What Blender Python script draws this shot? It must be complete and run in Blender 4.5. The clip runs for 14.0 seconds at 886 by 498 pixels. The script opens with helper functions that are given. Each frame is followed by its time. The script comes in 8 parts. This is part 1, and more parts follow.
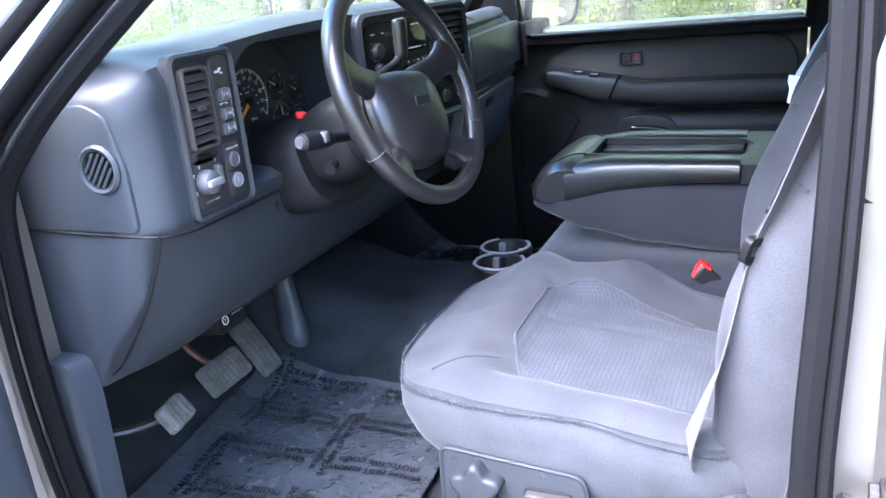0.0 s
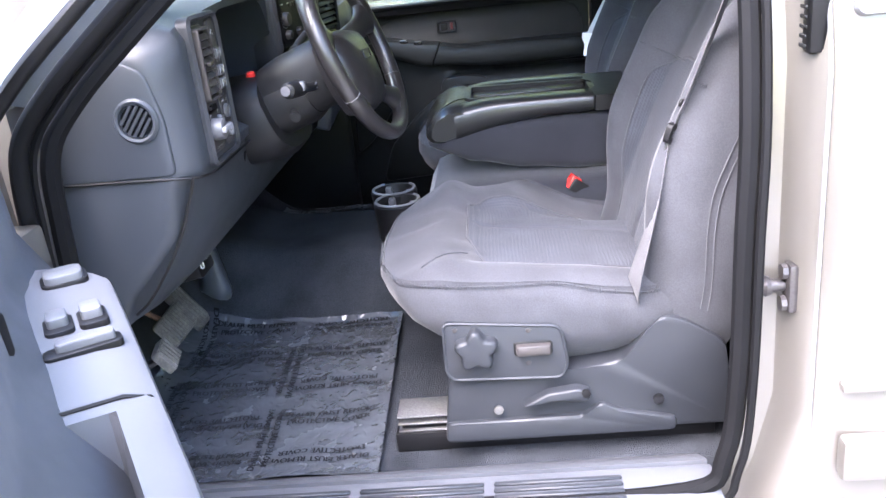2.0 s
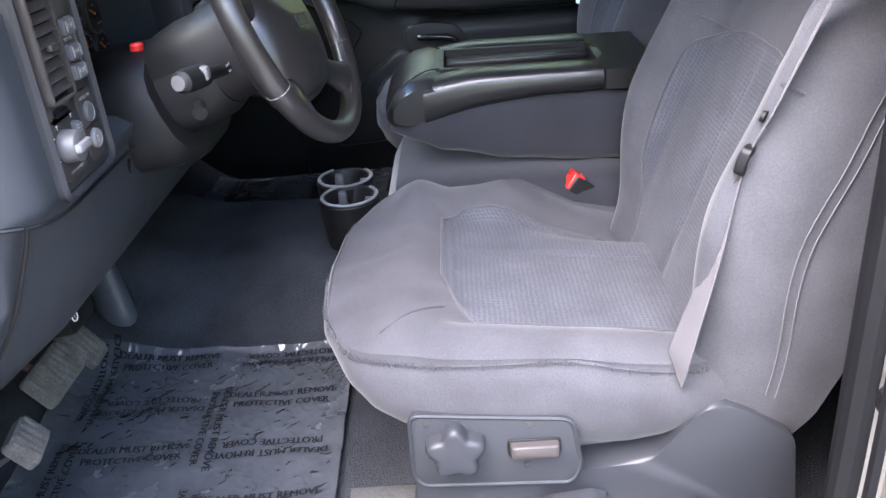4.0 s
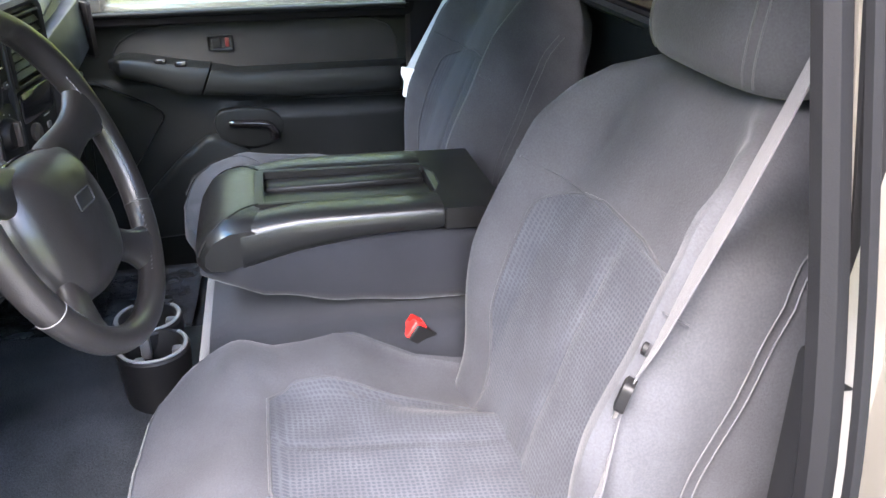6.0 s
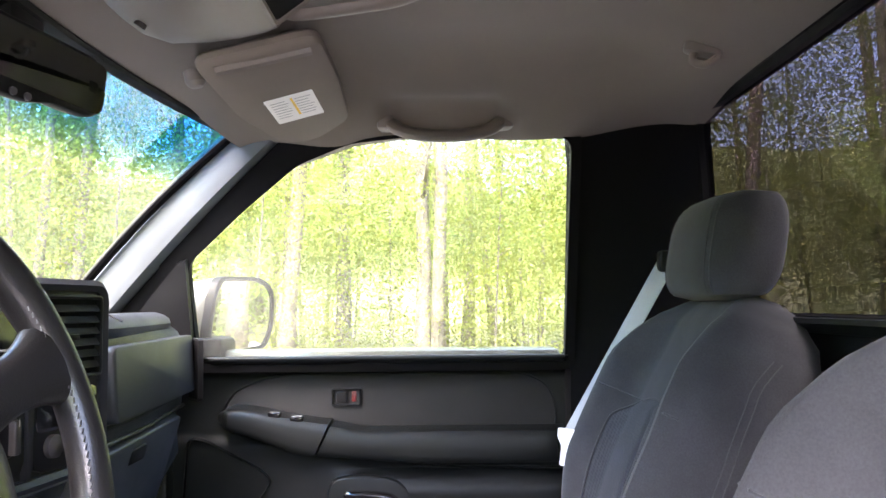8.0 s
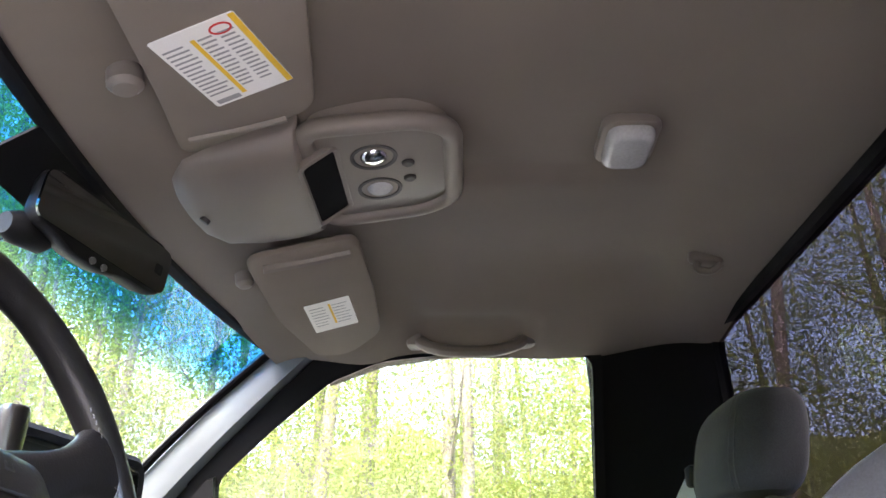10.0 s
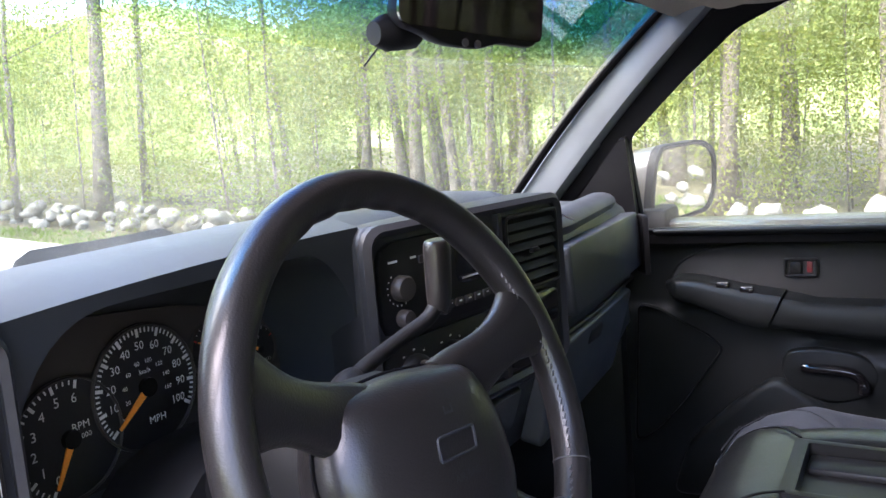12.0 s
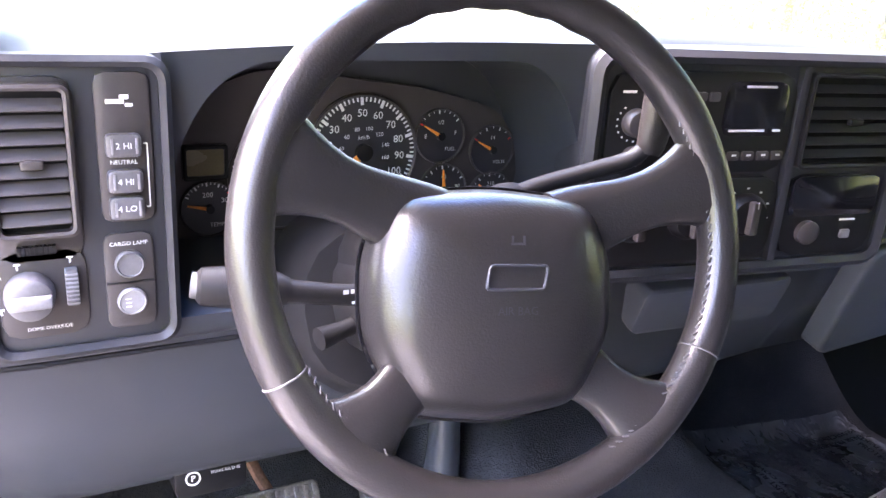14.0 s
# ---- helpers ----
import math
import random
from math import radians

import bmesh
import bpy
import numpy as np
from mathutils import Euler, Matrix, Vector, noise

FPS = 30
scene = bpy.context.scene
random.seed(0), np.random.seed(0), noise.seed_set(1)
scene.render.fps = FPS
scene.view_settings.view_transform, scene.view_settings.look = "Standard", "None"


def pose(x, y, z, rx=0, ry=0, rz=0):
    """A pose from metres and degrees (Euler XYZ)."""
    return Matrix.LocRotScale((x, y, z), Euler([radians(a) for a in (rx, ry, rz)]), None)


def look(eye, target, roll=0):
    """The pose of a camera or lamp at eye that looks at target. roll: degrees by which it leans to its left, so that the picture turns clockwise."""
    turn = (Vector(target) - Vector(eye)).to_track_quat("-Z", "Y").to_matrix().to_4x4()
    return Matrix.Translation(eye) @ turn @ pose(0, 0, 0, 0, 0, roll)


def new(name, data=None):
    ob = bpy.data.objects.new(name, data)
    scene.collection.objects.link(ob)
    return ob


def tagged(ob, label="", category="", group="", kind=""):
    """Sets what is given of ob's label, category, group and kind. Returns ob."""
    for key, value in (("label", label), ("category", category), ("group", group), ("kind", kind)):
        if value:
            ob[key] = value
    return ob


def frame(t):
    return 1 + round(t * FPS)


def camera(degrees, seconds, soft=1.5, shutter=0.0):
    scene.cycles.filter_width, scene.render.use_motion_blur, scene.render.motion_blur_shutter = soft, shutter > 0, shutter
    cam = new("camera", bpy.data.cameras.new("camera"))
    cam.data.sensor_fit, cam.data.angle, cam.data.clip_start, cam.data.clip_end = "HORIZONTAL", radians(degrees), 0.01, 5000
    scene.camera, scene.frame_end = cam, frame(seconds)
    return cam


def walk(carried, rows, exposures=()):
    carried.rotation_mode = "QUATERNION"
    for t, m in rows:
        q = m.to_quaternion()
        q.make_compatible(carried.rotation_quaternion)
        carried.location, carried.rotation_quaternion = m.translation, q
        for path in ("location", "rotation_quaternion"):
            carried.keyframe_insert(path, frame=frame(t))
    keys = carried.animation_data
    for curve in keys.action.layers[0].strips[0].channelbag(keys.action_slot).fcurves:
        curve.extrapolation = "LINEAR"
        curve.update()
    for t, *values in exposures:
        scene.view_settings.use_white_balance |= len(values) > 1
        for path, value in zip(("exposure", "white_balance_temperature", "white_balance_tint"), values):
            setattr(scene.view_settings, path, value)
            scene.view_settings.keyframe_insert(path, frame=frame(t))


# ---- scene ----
cam = camera(56.7, 14.0)
PATH = [
    (0, (-1.533, -0.083, 0.904), (0.198, 0.694, 0.272), -5.8),
    (0.5, (-1.661, 0.02, 0.899), (0.152, 0.549, 0.243), -5.4),
    (1, (-1.778, 0.111, 0.906), (0.042, 0.527, 0.188), -7.4),
    (1.5, (-1.859, 0.2, 0.909), (-0.008, 0.375, 0.172), -6.8),
    (2, (-1.879, 0.199, 0.914), (-0.019, 0.364, 0.198), -6.5),
    (2.5, (-1.812, 0.194, 0.911), (0.045, 0.406, 0.198), -5.8),
    (3, (-1.686, 0.264, 0.911), (0.169, 0.264, 0.161), -3.5),
    (3.2, (-1.636, 0.253, 0.91), (0.217, 0.318, 0.16), -4.5),
    (5.3, (-1.277, 0.221, 0.993), (0.37, 0.095, -0.134), -2.7),
    (5.5, (-1.264, 0.23, 1.014), (0.408, -0.002, -0.059), -1.7),
    (6, (-1.231, 0.23, 1.033), (0.536, -0.136, 0.171), -0.3),
    (6.5, (-1.177, 0.211, 1.001), (0.686, -0.108, 0.349), -1.3),
    (7, (-1.093, 0.146, 0.969), (0.818, 0.045, 0.388), -1.1),
    (7.5, (-0.965, 0.135, 0.931), (0.998, 0.191, 0.551), -1.2),
    (8, (-0.877, 0.154, 0.819), (1.118, 0.143, 0.955), -0.5),
    (8.5, (-0.875, 0.168, 0.694), (1.012, 0.127, 1.356), 0.4),
    (8.7, (-0.89, 0.164, 0.656), (0.946, 0.121, 1.447), 0.6),
    (10.8, (-0.924, 0.153, 0.738), (0.946, 0.335, 1.424), 0.2),
    (11, (-0.902, 0.16, 0.794), (1.009, 0.462, 1.301), -0.9),
    (11.5, (-0.893, 0.158, 0.905), (0.984, 0.844, 0.979), -2.8),
    (12, (-0.875, 0.162, 0.929), (0.844, 1.15, 0.672), -4.7),
    (12.5, (-0.852, 0.189, 0.925), (0.732, 1.319, 0.462), -6.2),
    (13, (-0.802, 0.147, 0.917), (0.574, 1.463, 0.306), -4.7),
    (13.5, (-0.734, 0.066, 0.916), (0.352, 1.642, 0.334), -1.3),
    (14, (-0.693, 0.025, 0.914), (0.205, 1.686, 0.256), 3.8),
]
exposures = [(0.0, 4.60, 5550, 19), (0.5, 4.85, 5600, 19), (1.0, 4.80, 5750, 19), (2.0, 4.40, 6150, 21), (3.0, 4.20, 6200, 22), (5.5, 4.50, 6500, 17), (6.5, 5.05, 6650, 19), (7.5, 5.20, 6800, 22),
             (8.5, 4.42, 6850, 27), (10.8, 4.70, 6800, 21), (11.5, 3.95, 6850, 25), (12.0, 3.95, 6350, 27), (12.5, 4.25, 6550, 27), (13.0, 5.25, 6850, 32), (13.5, 5.65, 6850, 35), (14.0, 5.90, 6800, 36)]
walk(cam, [(t, look(eye, target, roll)) for t, eye, target, roll in PATH], exposures)

# ---- world, sun ----
SUN_EL, SUN_AZ = radians(54), radians(-56)
world = bpy.data.worlds.new("world")
scene.world = world
world.use_nodes = True
wn, wl = world.node_tree.nodes, world.node_tree.links
sky = wn.new("ShaderNodeTexSky")
sky.sky_type, sky.sun_disc = "NISHITA", False
sky.sun_elevation, sky.sun_rotation = SUN_EL, SUN_AZ
sky.air_density, sky.dust_density, sky.ozone_density = 1.0, 2.0, 1.0
wl.new(sky.outputs[0], wn["Background"].inputs[0])
wn["Background"].inputs[1].default_value = 0.15
sun_data = bpy.data.lights.new("sun", "SUN")
sun_data.energy, sun_data.angle, sun_data.color = 1.5, radians(70), (1.0, 0.97, 0.92)
sun = new("sun", sun_data)
sun_way = Vector((math.sin(SUN_AZ) * math.cos(SUN_EL), math.cos(SUN_AZ) * math.cos(SUN_EL), math.sin(SUN_EL)))
sun.matrix_world = look(sun_way * 40, (0, 0, 0))


# ---- materials ----
def mat(name, col, rough=0.5, metal=0.0, var=0.12, scale=12.0, bump=0.1, bscale=500.0, sheen=0.0, coat=0.0, spec=0.5, rvar=0.1, bdist=0.0006):
    """A surface with colour drift, gloss drift and fine relief, in metres."""
    m = bpy.data.materials.new(name)
    m.use_nodes = True
    n, l = m.node_tree.nodes, m.node_tree.links
    b = n["Principled BSDF"]
    m.diffuse_color = (*col, 1)
    tc = n.new("ShaderNodeTexCoord")
    big = n.new("ShaderNodeTexNoise")
    big.inputs["Scale"].default_value, big.inputs["Detail"].default_value = scale, 5
    fine = n.new("ShaderNodeTexNoise")
    fine.inputs["Scale"].default_value, fine.inputs["Detail"].default_value = bscale, 2
    l.new(tc.outputs["Object"], big.inputs["Vector"])
    l.new(tc.outputs["Object"], fine.inputs["Vector"])
    ramp = n.new("ShaderNodeMapRange")
    ramp.inputs[1].default_value, ramp.inputs[2].default_value = 0.3, 0.7
    ramp.inputs[3].default_value, ramp.inputs[4].default_value = 1 - var, 1 + var
    l.new(big.outputs[0], ramp.inputs[0])
    grain = n.new("ShaderNodeMapRange")
    grain.inputs[1].default_value, grain.inputs[2].default_value = 0.3, 0.7
    grain.inputs[3].default_value, grain.inputs[4].default_value = 1 - var * 0.6, 1 + var * 0.6
    l.new(fine.outputs[0], grain.inputs[0])
    mul = n.new("ShaderNodeMath")
    mul.operation = "MULTIPLY"
    l.new(ramp.outputs[0], mul.inputs[0]), l.new(grain.outputs[0], mul.inputs[1])
    hue = n.new("ShaderNodeHueSaturation")
    hue.inputs["Color"].default_value = (*col, 1)
    l.new(mul.outputs[0], hue.inputs["Value"])
    l.new(hue.outputs[0], b.inputs["Base Color"])
    rr = n.new("ShaderNodeMapRange")
    rr.inputs[1].default_value, rr.inputs[2].default_value = 0.3, 0.7
    rr.inputs[3].default_value, rr.inputs[4].default_value = max(rough - rvar, 0.02), min(rough + rvar, 1)
    l.new(big.outputs[0], rr.inputs[0]), l.new(rr.outputs[0], b.inputs["Roughness"])
    b.inputs["Metallic"].default_value = metal
    b.inputs["Specular IOR Level"].default_value = spec
    b.inputs["Sheen Weight"].default_value, b.inputs["Sheen Roughness"].default_value = sheen, 0.4
    b.inputs["Coat Weight"].default_value, b.inputs["Coat Roughness"].default_value = coat, 0.16
    if bump:
        bu = n.new("ShaderNodeBump")
        bu.inputs["Strength"].default_value, bu.inputs["Distance"].default_value = bump, bdist
        l.new(fine.outputs[0], bu.inputs["Height"]), l.new(bu.outputs[0], b.inputs["Normal"])
    return m


def pane_glass(name, tint, gloss=1.0, haze=0.0, rough=0.0):
    """Thin sheet glass: clear or tinted, with its mirror gloss by Fresnel, a little dust and painted reflection haze.
    """
    m = bpy.data.materials.new(name)
    m.use_nodes = True
    n, l = m.node_tree.nodes, m.node_tree.links
    n.remove(n["Principled BSDF"])
    tr, gl, lw, mx = n.new("ShaderNodeBsdfTransparent"), n.new("ShaderNodeBsdfGlossy"), n.new("ShaderNodeLayerWeight"), n.new("ShaderNodeMixShader")
    pw, fr = n.new("ShaderNodeMath"), n.new("ShaderNodeMath")
    tr.inputs[0].default_value = (*tint, 1)
    gl.inputs["Roughness"].default_value = rough
    gl.inputs[0].default_value = (gloss, gloss, gloss, 1)
    lw.inputs[0].default_value = 0.5
    pw.operation, fr.operation = "POWER", "MULTIPLY_ADD"
    pw.inputs[1].default_value, fr.inputs[1].default_value, fr.inputs[2].default_value = 4.0, 0.55, 0.025
    l.new(lw.outputs["Facing"], pw.inputs[0]), l.new(pw.outputs[0], fr.inputs[0])
    l.new(fr.outputs[0], mx.inputs[0]), l.new(tr.outputs[0], mx.inputs[1]), l.new(gl.outputs[0], mx.inputs[2])
    last = mx
    # pale diffuse veil: dust, plus the haze of reflections put in as colour
    if haze:
        df, m2, tc, nz, mr = n.new("ShaderNodeBsdfDiffuse"), n.new("ShaderNodeMixShader"), n.new("ShaderNodeTexCoord"), n.new("ShaderNodeTexNoise"), n.new("ShaderNodeMapRange")
        df.inputs[0].default_value = (0.75, 0.75, 0.7, 1)
        nz.inputs["Scale"].default_value, nz.inputs["Detail"].default_value = 5, 6
        mr.inputs[1].default_value, mr.inputs[2].default_value, mr.inputs[3].default_value, mr.inputs[4].default_value = 0.35, 0.7, haze * 0.4, haze * 1.6
        l.new(tc.outputs["Object"], nz.inputs["Vector"]), l.new(nz.outputs[0], mr.inputs[0]), l.new(mr.outputs[0], m2.inputs[0])
        l.new(mx.outputs[0], m2.inputs[1]), l.new(df.outputs[0], m2.inputs[2])
        last = m2
    l.new(last.outputs[0], n["Material Output"].inputs[0])
    return m


def dotted(m, dark, size, amount=0.5):
    """Adds a woven dot pattern to a cloth."""
    n, l = m.node_tree.nodes, m.node_tree.links
    b = n["Principled BSDF"]
    tc, mp, vo, ra, mx = n.new("ShaderNodeTexCoord"), n.new("ShaderNodeMapping"), n.new("ShaderNodeTexVoronoi"), n.new("ShaderNodeMapRange"), n.new("ShaderNodeMix")
    mp.inputs["Scale"].default_value = (1 / size,) * 3
    vo.voronoi_dimensions = "2D"
    vo.inputs["Scale"].default_value, vo.inputs["Randomness"].default_value = 1.0, 0.2
    sx, al, cb = n.new("ShaderNodeSeparateXYZ"), n.new("ShaderNodeMath"), n.new("ShaderNodeCombineXYZ")
    al.operation, al.inputs[1].default_value = "MULTIPLY_ADD", -0.75
    l.new(tc.outputs["Object"], sx.inputs[0]), l.new(sx.outputs[2], al.inputs[0]), l.new(sx.outputs[1], al.inputs[2])
    l.new(sx.outputs[0], cb.inputs[0]), l.new(al.outputs[0], cb.inputs[1])
    l.new(cb.outputs[0], mp.inputs[0]), l.new(mp.outputs[0], vo.inputs["Vector"])
    ra.inputs[1].default_value, ra.inputs[2].default_value, ra.inputs[3].default_value, ra.inputs[4].default_value = 0.28, 0.42, amount, 0.0
    l.new(vo.outputs["Distance"], ra.inputs[0])
    mx.data_type = "RGBA"
    old = b.inputs["Base Color"].links[0].from_socket
    l.new(ra.outputs[0], mx.inputs[0]), l.new(old, mx.inputs[6])
    mx.inputs[7].default_value = (*dark, 1)
    l.new(mx.outputs[2], b.inputs["Base Color"])
    return m


M_dash = mat("blue_grey_dash_plastic", (0.029, 0.033, 0.039), 0.44, bump=0.25, bscale=1400, scale=5, var=0.08, spec=0.32)
M_dashlow = mat("blue_grey_knee_plastic", (0.045, 0.051, 0.061), 0.46, bump=0.25, bscale=1400, scale=4, var=0.09, spec=0.38)
M_trim = mat("grey_seat_trim_plastic", (0.021, 0.023, 0.027), 0.46, bump=0.2, bscale=1600, scale=6, var=0.07, spec=0.3)
M_door = mat("dark_door_plastic", (0.0075, 0.009, 0.0095), 0.42, bump=0.3, bscale=1200, scale=6, spec=0.22)
M_doorcloth = mat("door_insert_cloth", (0.0145, 0.0155, 0.016), 0.9, bump=0.5, bscale=900, scale=14, var=0.22, sheen=0.12)
M_black = mat("black_plastic", (0.0065, 0.0065, 0.007), 0.5, bump=0.15, bscale=1500, spec=0.2)
M_brown = mat("dark_bezel_plastic", (0.036, 0.032, 0.031), 0.45, bump=0.2, bscale=1500, spec=0.3)
M_gloss = mat("gloss_black_display", (0.006, 0.006, 0.007), 0.1, bump=0)
M_rubber = mat("black_rubber_seal", (0.0045, 0.0045, 0.005), 0.7, bump=0.2, bscale=700, spec=0.1)
M_carpet = mat("dark_carpet", (0.03, 0.033, 0.038), 0.95, bump=1.0, bscale=420, scale=10, var=0.35, bdist=0.004, spec=0.08)
M_velour = mat("grey_velour", (0.0425, 0.0435, 0.0485), 0.92, bump=0.6, bscale=420, scale=13, var=0.2, sheen=0.12, spec=0.15)
M_insert = dotted(mat("woven_seat_cloth", (0.05, 0.053, 0.061), 0.95, bump=0.6, bscale=1300, scale=18, var=0.2, sheen=0.08, spec=0.1), (0.024, 0.027, 0.034), 0.0058, 0.6)
M_stitch = mat("pale_stitching", (0.058, 0.058, 0.063), 0.9)
M_darkvelour = mat("dark_grey_console_cloth", (0.019, 0.02, 0.024), 0.92, bump=0.4, bscale=1500, scale=10, var=0.16, sheen=0.3, spec=0.1)
M_leather = mat("dark_leather", (0.009, 0.0095, 0.01), 0.32, bump=0.45, bscale=520, scale=6, var=0.08, rvar=0.04, bdist=0.0012, coat=0.4, spec=0.3)
M_wheel = mat("dark_wheel_leather", (0.013, 0.012, 0.012), 0.34, bump=0.3, bscale=650, scale=5, var=0.06, bdist=0.0009, rvar=0.05, coat=0.35, spec=0.3)
M_wheel.node_tree.nodes["Principled BSDF"].inputs["Coat Roughness"].default_value = 0.2
M_bezel = mat("dark_grey_panel_rim", (0.022, 0.023, 0.026), 0.46, bump=0.2, bscale=1400, scale=5, var=0.08, spec=0.25)
M_tray = mat("console_tray_plastic", (0.008, 0.008, 0.008), 0.36, rvar=0.04, bump=0.1, bscale=1500, spec=0.25)
M_liner = mat("taupe_headliner", (0.165, 0.14, 0.113), 0.95, bump=0.5, bscale=1100, scale=7, var=0.06, sheen=0.2, spec=0.1)
M_visor = mat("taupe_visor_cloth", (0.2, 0.172, 0.142), 0.9, bump=0.4, bscale=1200, var=0.06, spec=0.15)
M_ohplastic = mat("taupe_plastic", (0.175, 0.15, 0.125), 0.5, bump=0.15, bscale=1500, var=0.06)
M_pillar = mat("grey_pillar_trim", (0.11, 0.125, 0.132), 0.5, bump=0.2, bscale=1400, var=0.07)
M_blackcloth = mat("black_pillar_cloth", (0.007, 0.007, 0.0075), 0.85, bump=0.3, bscale=900, spec=0.06)
M_paint = mat("pewter_metallic_paint", (0.118, 0.109, 0.095), 0.34, metal=0.35, bump=0.05, bscale=3000, scale=3, var=0.05, coat=0.8)
M_sill = mat("grey_sill_plastic", (0.075, 0.079, 0.088), 0.46, bump=0.2, bscale=1400, scale=9, var=0.1)
# lighter copy of the blue-grey plastic, painting sky light onto the armrest
M_armrest = mat("skylit_armrest_plastic", (0.075, 0.078, 0.084), 0.46, bump=0.2, bscale=1400, scale=9, var=0.07)
M_steel = mat("worn_steel", (0.35, 0.34, 0.33), 0.35, metal=0.9, bump=0.2, bscale=300, var=0.25)
M_darksteel = mat("dark_steel", (0.06, 0.055, 0.055), 0.4, metal=0.6, bump=0.2, bscale=300, var=0.3)
M_rust = mat("rusty_steel", (0.16, 0.085, 0.055), 0.75, metal=0.2, bump=0.4, bscale=200, var=0.4)
M_pedal = mat("worn_pedal_rubber", (0.1, 0.093, 0.083), 0.75, bump=0.5, bscale=260, scale=40, var=0.4)
M_chrome = mat("bright_chrome", (0.75, 0.76, 0.78), 0.12, metal=1.0, bump=0)
M_mirror = mat("mirror_glass", (0.8, 0.84, 0.83), 0.015, metal=1.0, bump=0, var=0.01, rvar=0.0)
M_darkmirror = mat("dimmed_mirror_glass", (0.2, 0.21, 0.2), 0.03, metal=1.0, bump=0, var=0.02, rvar=0.0)
M_grey = mat("light_grey_button", (0.15, 0.15, 0.155), 0.45, bump=0.1)
M_midgrey = mat("grey_knob", (0.07, 0.07, 0.074), 0.45, bump=0.1)
M_white = mat("white_print", (0.62, 0.62, 0.62), 0.6, bump=0)
M_paper = mat("white_label_paper", (0.8, 0.79, 0.75), 0.6, bump=0, var=0.04)
M_print = mat("grey_print", (0.3, 0.3, 0.3), 0.7, bump=0)
M_yellow = mat("yellow_label_print", (0.78, 0.5, 0.03), 0.6, bump=0)
M_red = mat("red_button", (0.6, 0.025, 0.02), 0.35, bump=0)
M_darkred = mat("dark_red_slide", (0.1, 0.008, 0.008), 0.4, bump=0)
M_orange = mat("orange_needle", (0.85, 0.27, 0.03), 0.5, bump=0)
M_dial = mat("black_dial", (0.012, 0.012, 0.014), 0.5, bump=0)
M_lcd = mat("unlit_display", (0.1, 0.085, 0.04), 0.25, bump=0)
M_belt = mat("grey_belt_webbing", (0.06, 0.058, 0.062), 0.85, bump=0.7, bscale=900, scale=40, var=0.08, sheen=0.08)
# bright copy of the webbing, painting the upper passenger belt as lit
M_beltlit = mat("lit_belt_webbing", (0.34, 0.35, 0.36), 0.7, bump=0.6, bscale=900, var=0.08)
M_film = mat("clear_film_on_carpet", (0.048, 0.053, 0.06), 0.25, bump=0.45, bscale=38, scale=6, var=0.14, coat=0.6, bdist=0.014, rvar=0.05)
n_, l_ = M_film.node_tree.nodes, M_film.node_tree.links
tc_, rg_, nz_, mx_, bu_ = n_.new("ShaderNodeTexCoord"), n_.new("ShaderNodeTexNoise"), n_.new("ShaderNodeTexNoise"), n_.new("ShaderNodeMath"), n_.new("ShaderNodeBump")
rg_.noise_type = "RIDGED_MULTIFRACTAL"
rg_.inputs["Scale"].default_value, rg_.inputs["Detail"].default_value, rg_.inputs["Distortion"].default_value = 46.0, 3.0, 0.8
nz_.inputs["Scale"].default_value, nz_.inputs["Detail"].default_value = 5.0, 2.0
mx_.operation = "MULTIPLY"
bu_.inputs["Strength"].default_value, bu_.inputs["Distance"].default_value = 1.0, 0.007
n_["Principled BSDF"].inputs["Coat Roughness"].default_value = 0.05
l_.new(tc_.outputs["Object"], rg_.inputs["Vector"]), l_.new(tc_.outputs["Object"], nz_.inputs["Vector"])
l_.new(rg_.outputs[0], mx_.inputs[0]), l_.new(nz_.outputs[0], mx_.inputs[1]), l_.new(mx_.outputs[0], bu_.inputs["Height"])
l_.new(bu_.outputs[0], n_["Principled BSDF"].inputs["Normal"]), l_.new(bu_.outputs[0], n_["Principled BSDF"].inputs["Coat Normal"])
# crease whitening in the base colour, which also paints the film's white glints
cr_, hz_, mk_ = n_.new("ShaderNodeMapRange"), n_.new("ShaderNodeMix"), n_.new("ShaderNodeMath")
cr_.inputs[1].default_value, cr_.inputs[2].default_value, cr_.inputs[3].default_value, cr_.inputs[4].default_value = 1.5, 2.3, 0.0, 0.8
mk_.operation = "MULTIPLY"
l_.new(rg_.outputs[0], cr_.inputs[0])
ms_ = n_.new("ShaderNodeMapRange")
ms_.inputs[1].default_value, ms_.inputs[2].default_value = 0.52, 0.7
l_.new(nz_.outputs[0], ms_.inputs[0]), l_.new(cr_.outputs[0], mk_.inputs[0]), l_.new(ms_.outputs[0], mk_.inputs[1])
hz_.data_type = "RGBA"
l_.new(n_["Principled BSDF"].inputs["Base Color"].links[0].from_socket, hz_.inputs[6])
hz_.inputs[7].default_value = (0.5, 0.52, 0.54, 1)
l_.new(mk_.outputs[0], hz_.inputs[0]), l_.new(hz_.outputs[2], n_["Principled BSDF"].inputs["Base Color"])
M_filmtext = mat("black_film_print", (0.008, 0.008, 0.01), 0.8, bump=0, spec=0.1)
M_lens = mat("clear_lamp_lens", (0.4, 0.4, 0.39), 0.15, bump=0.1, bscale=250)
M_ws = pane_glass("windscreen_glass", (0.9, 0.95, 0.9), 1.0, 0.1)
M_band = pane_glass("blue_shade_band_glass", (0.06, 0.3, 0.62), 1.0, 0.0)
n_, l_ = M_band.node_tree.nodes, M_band.node_tree.links
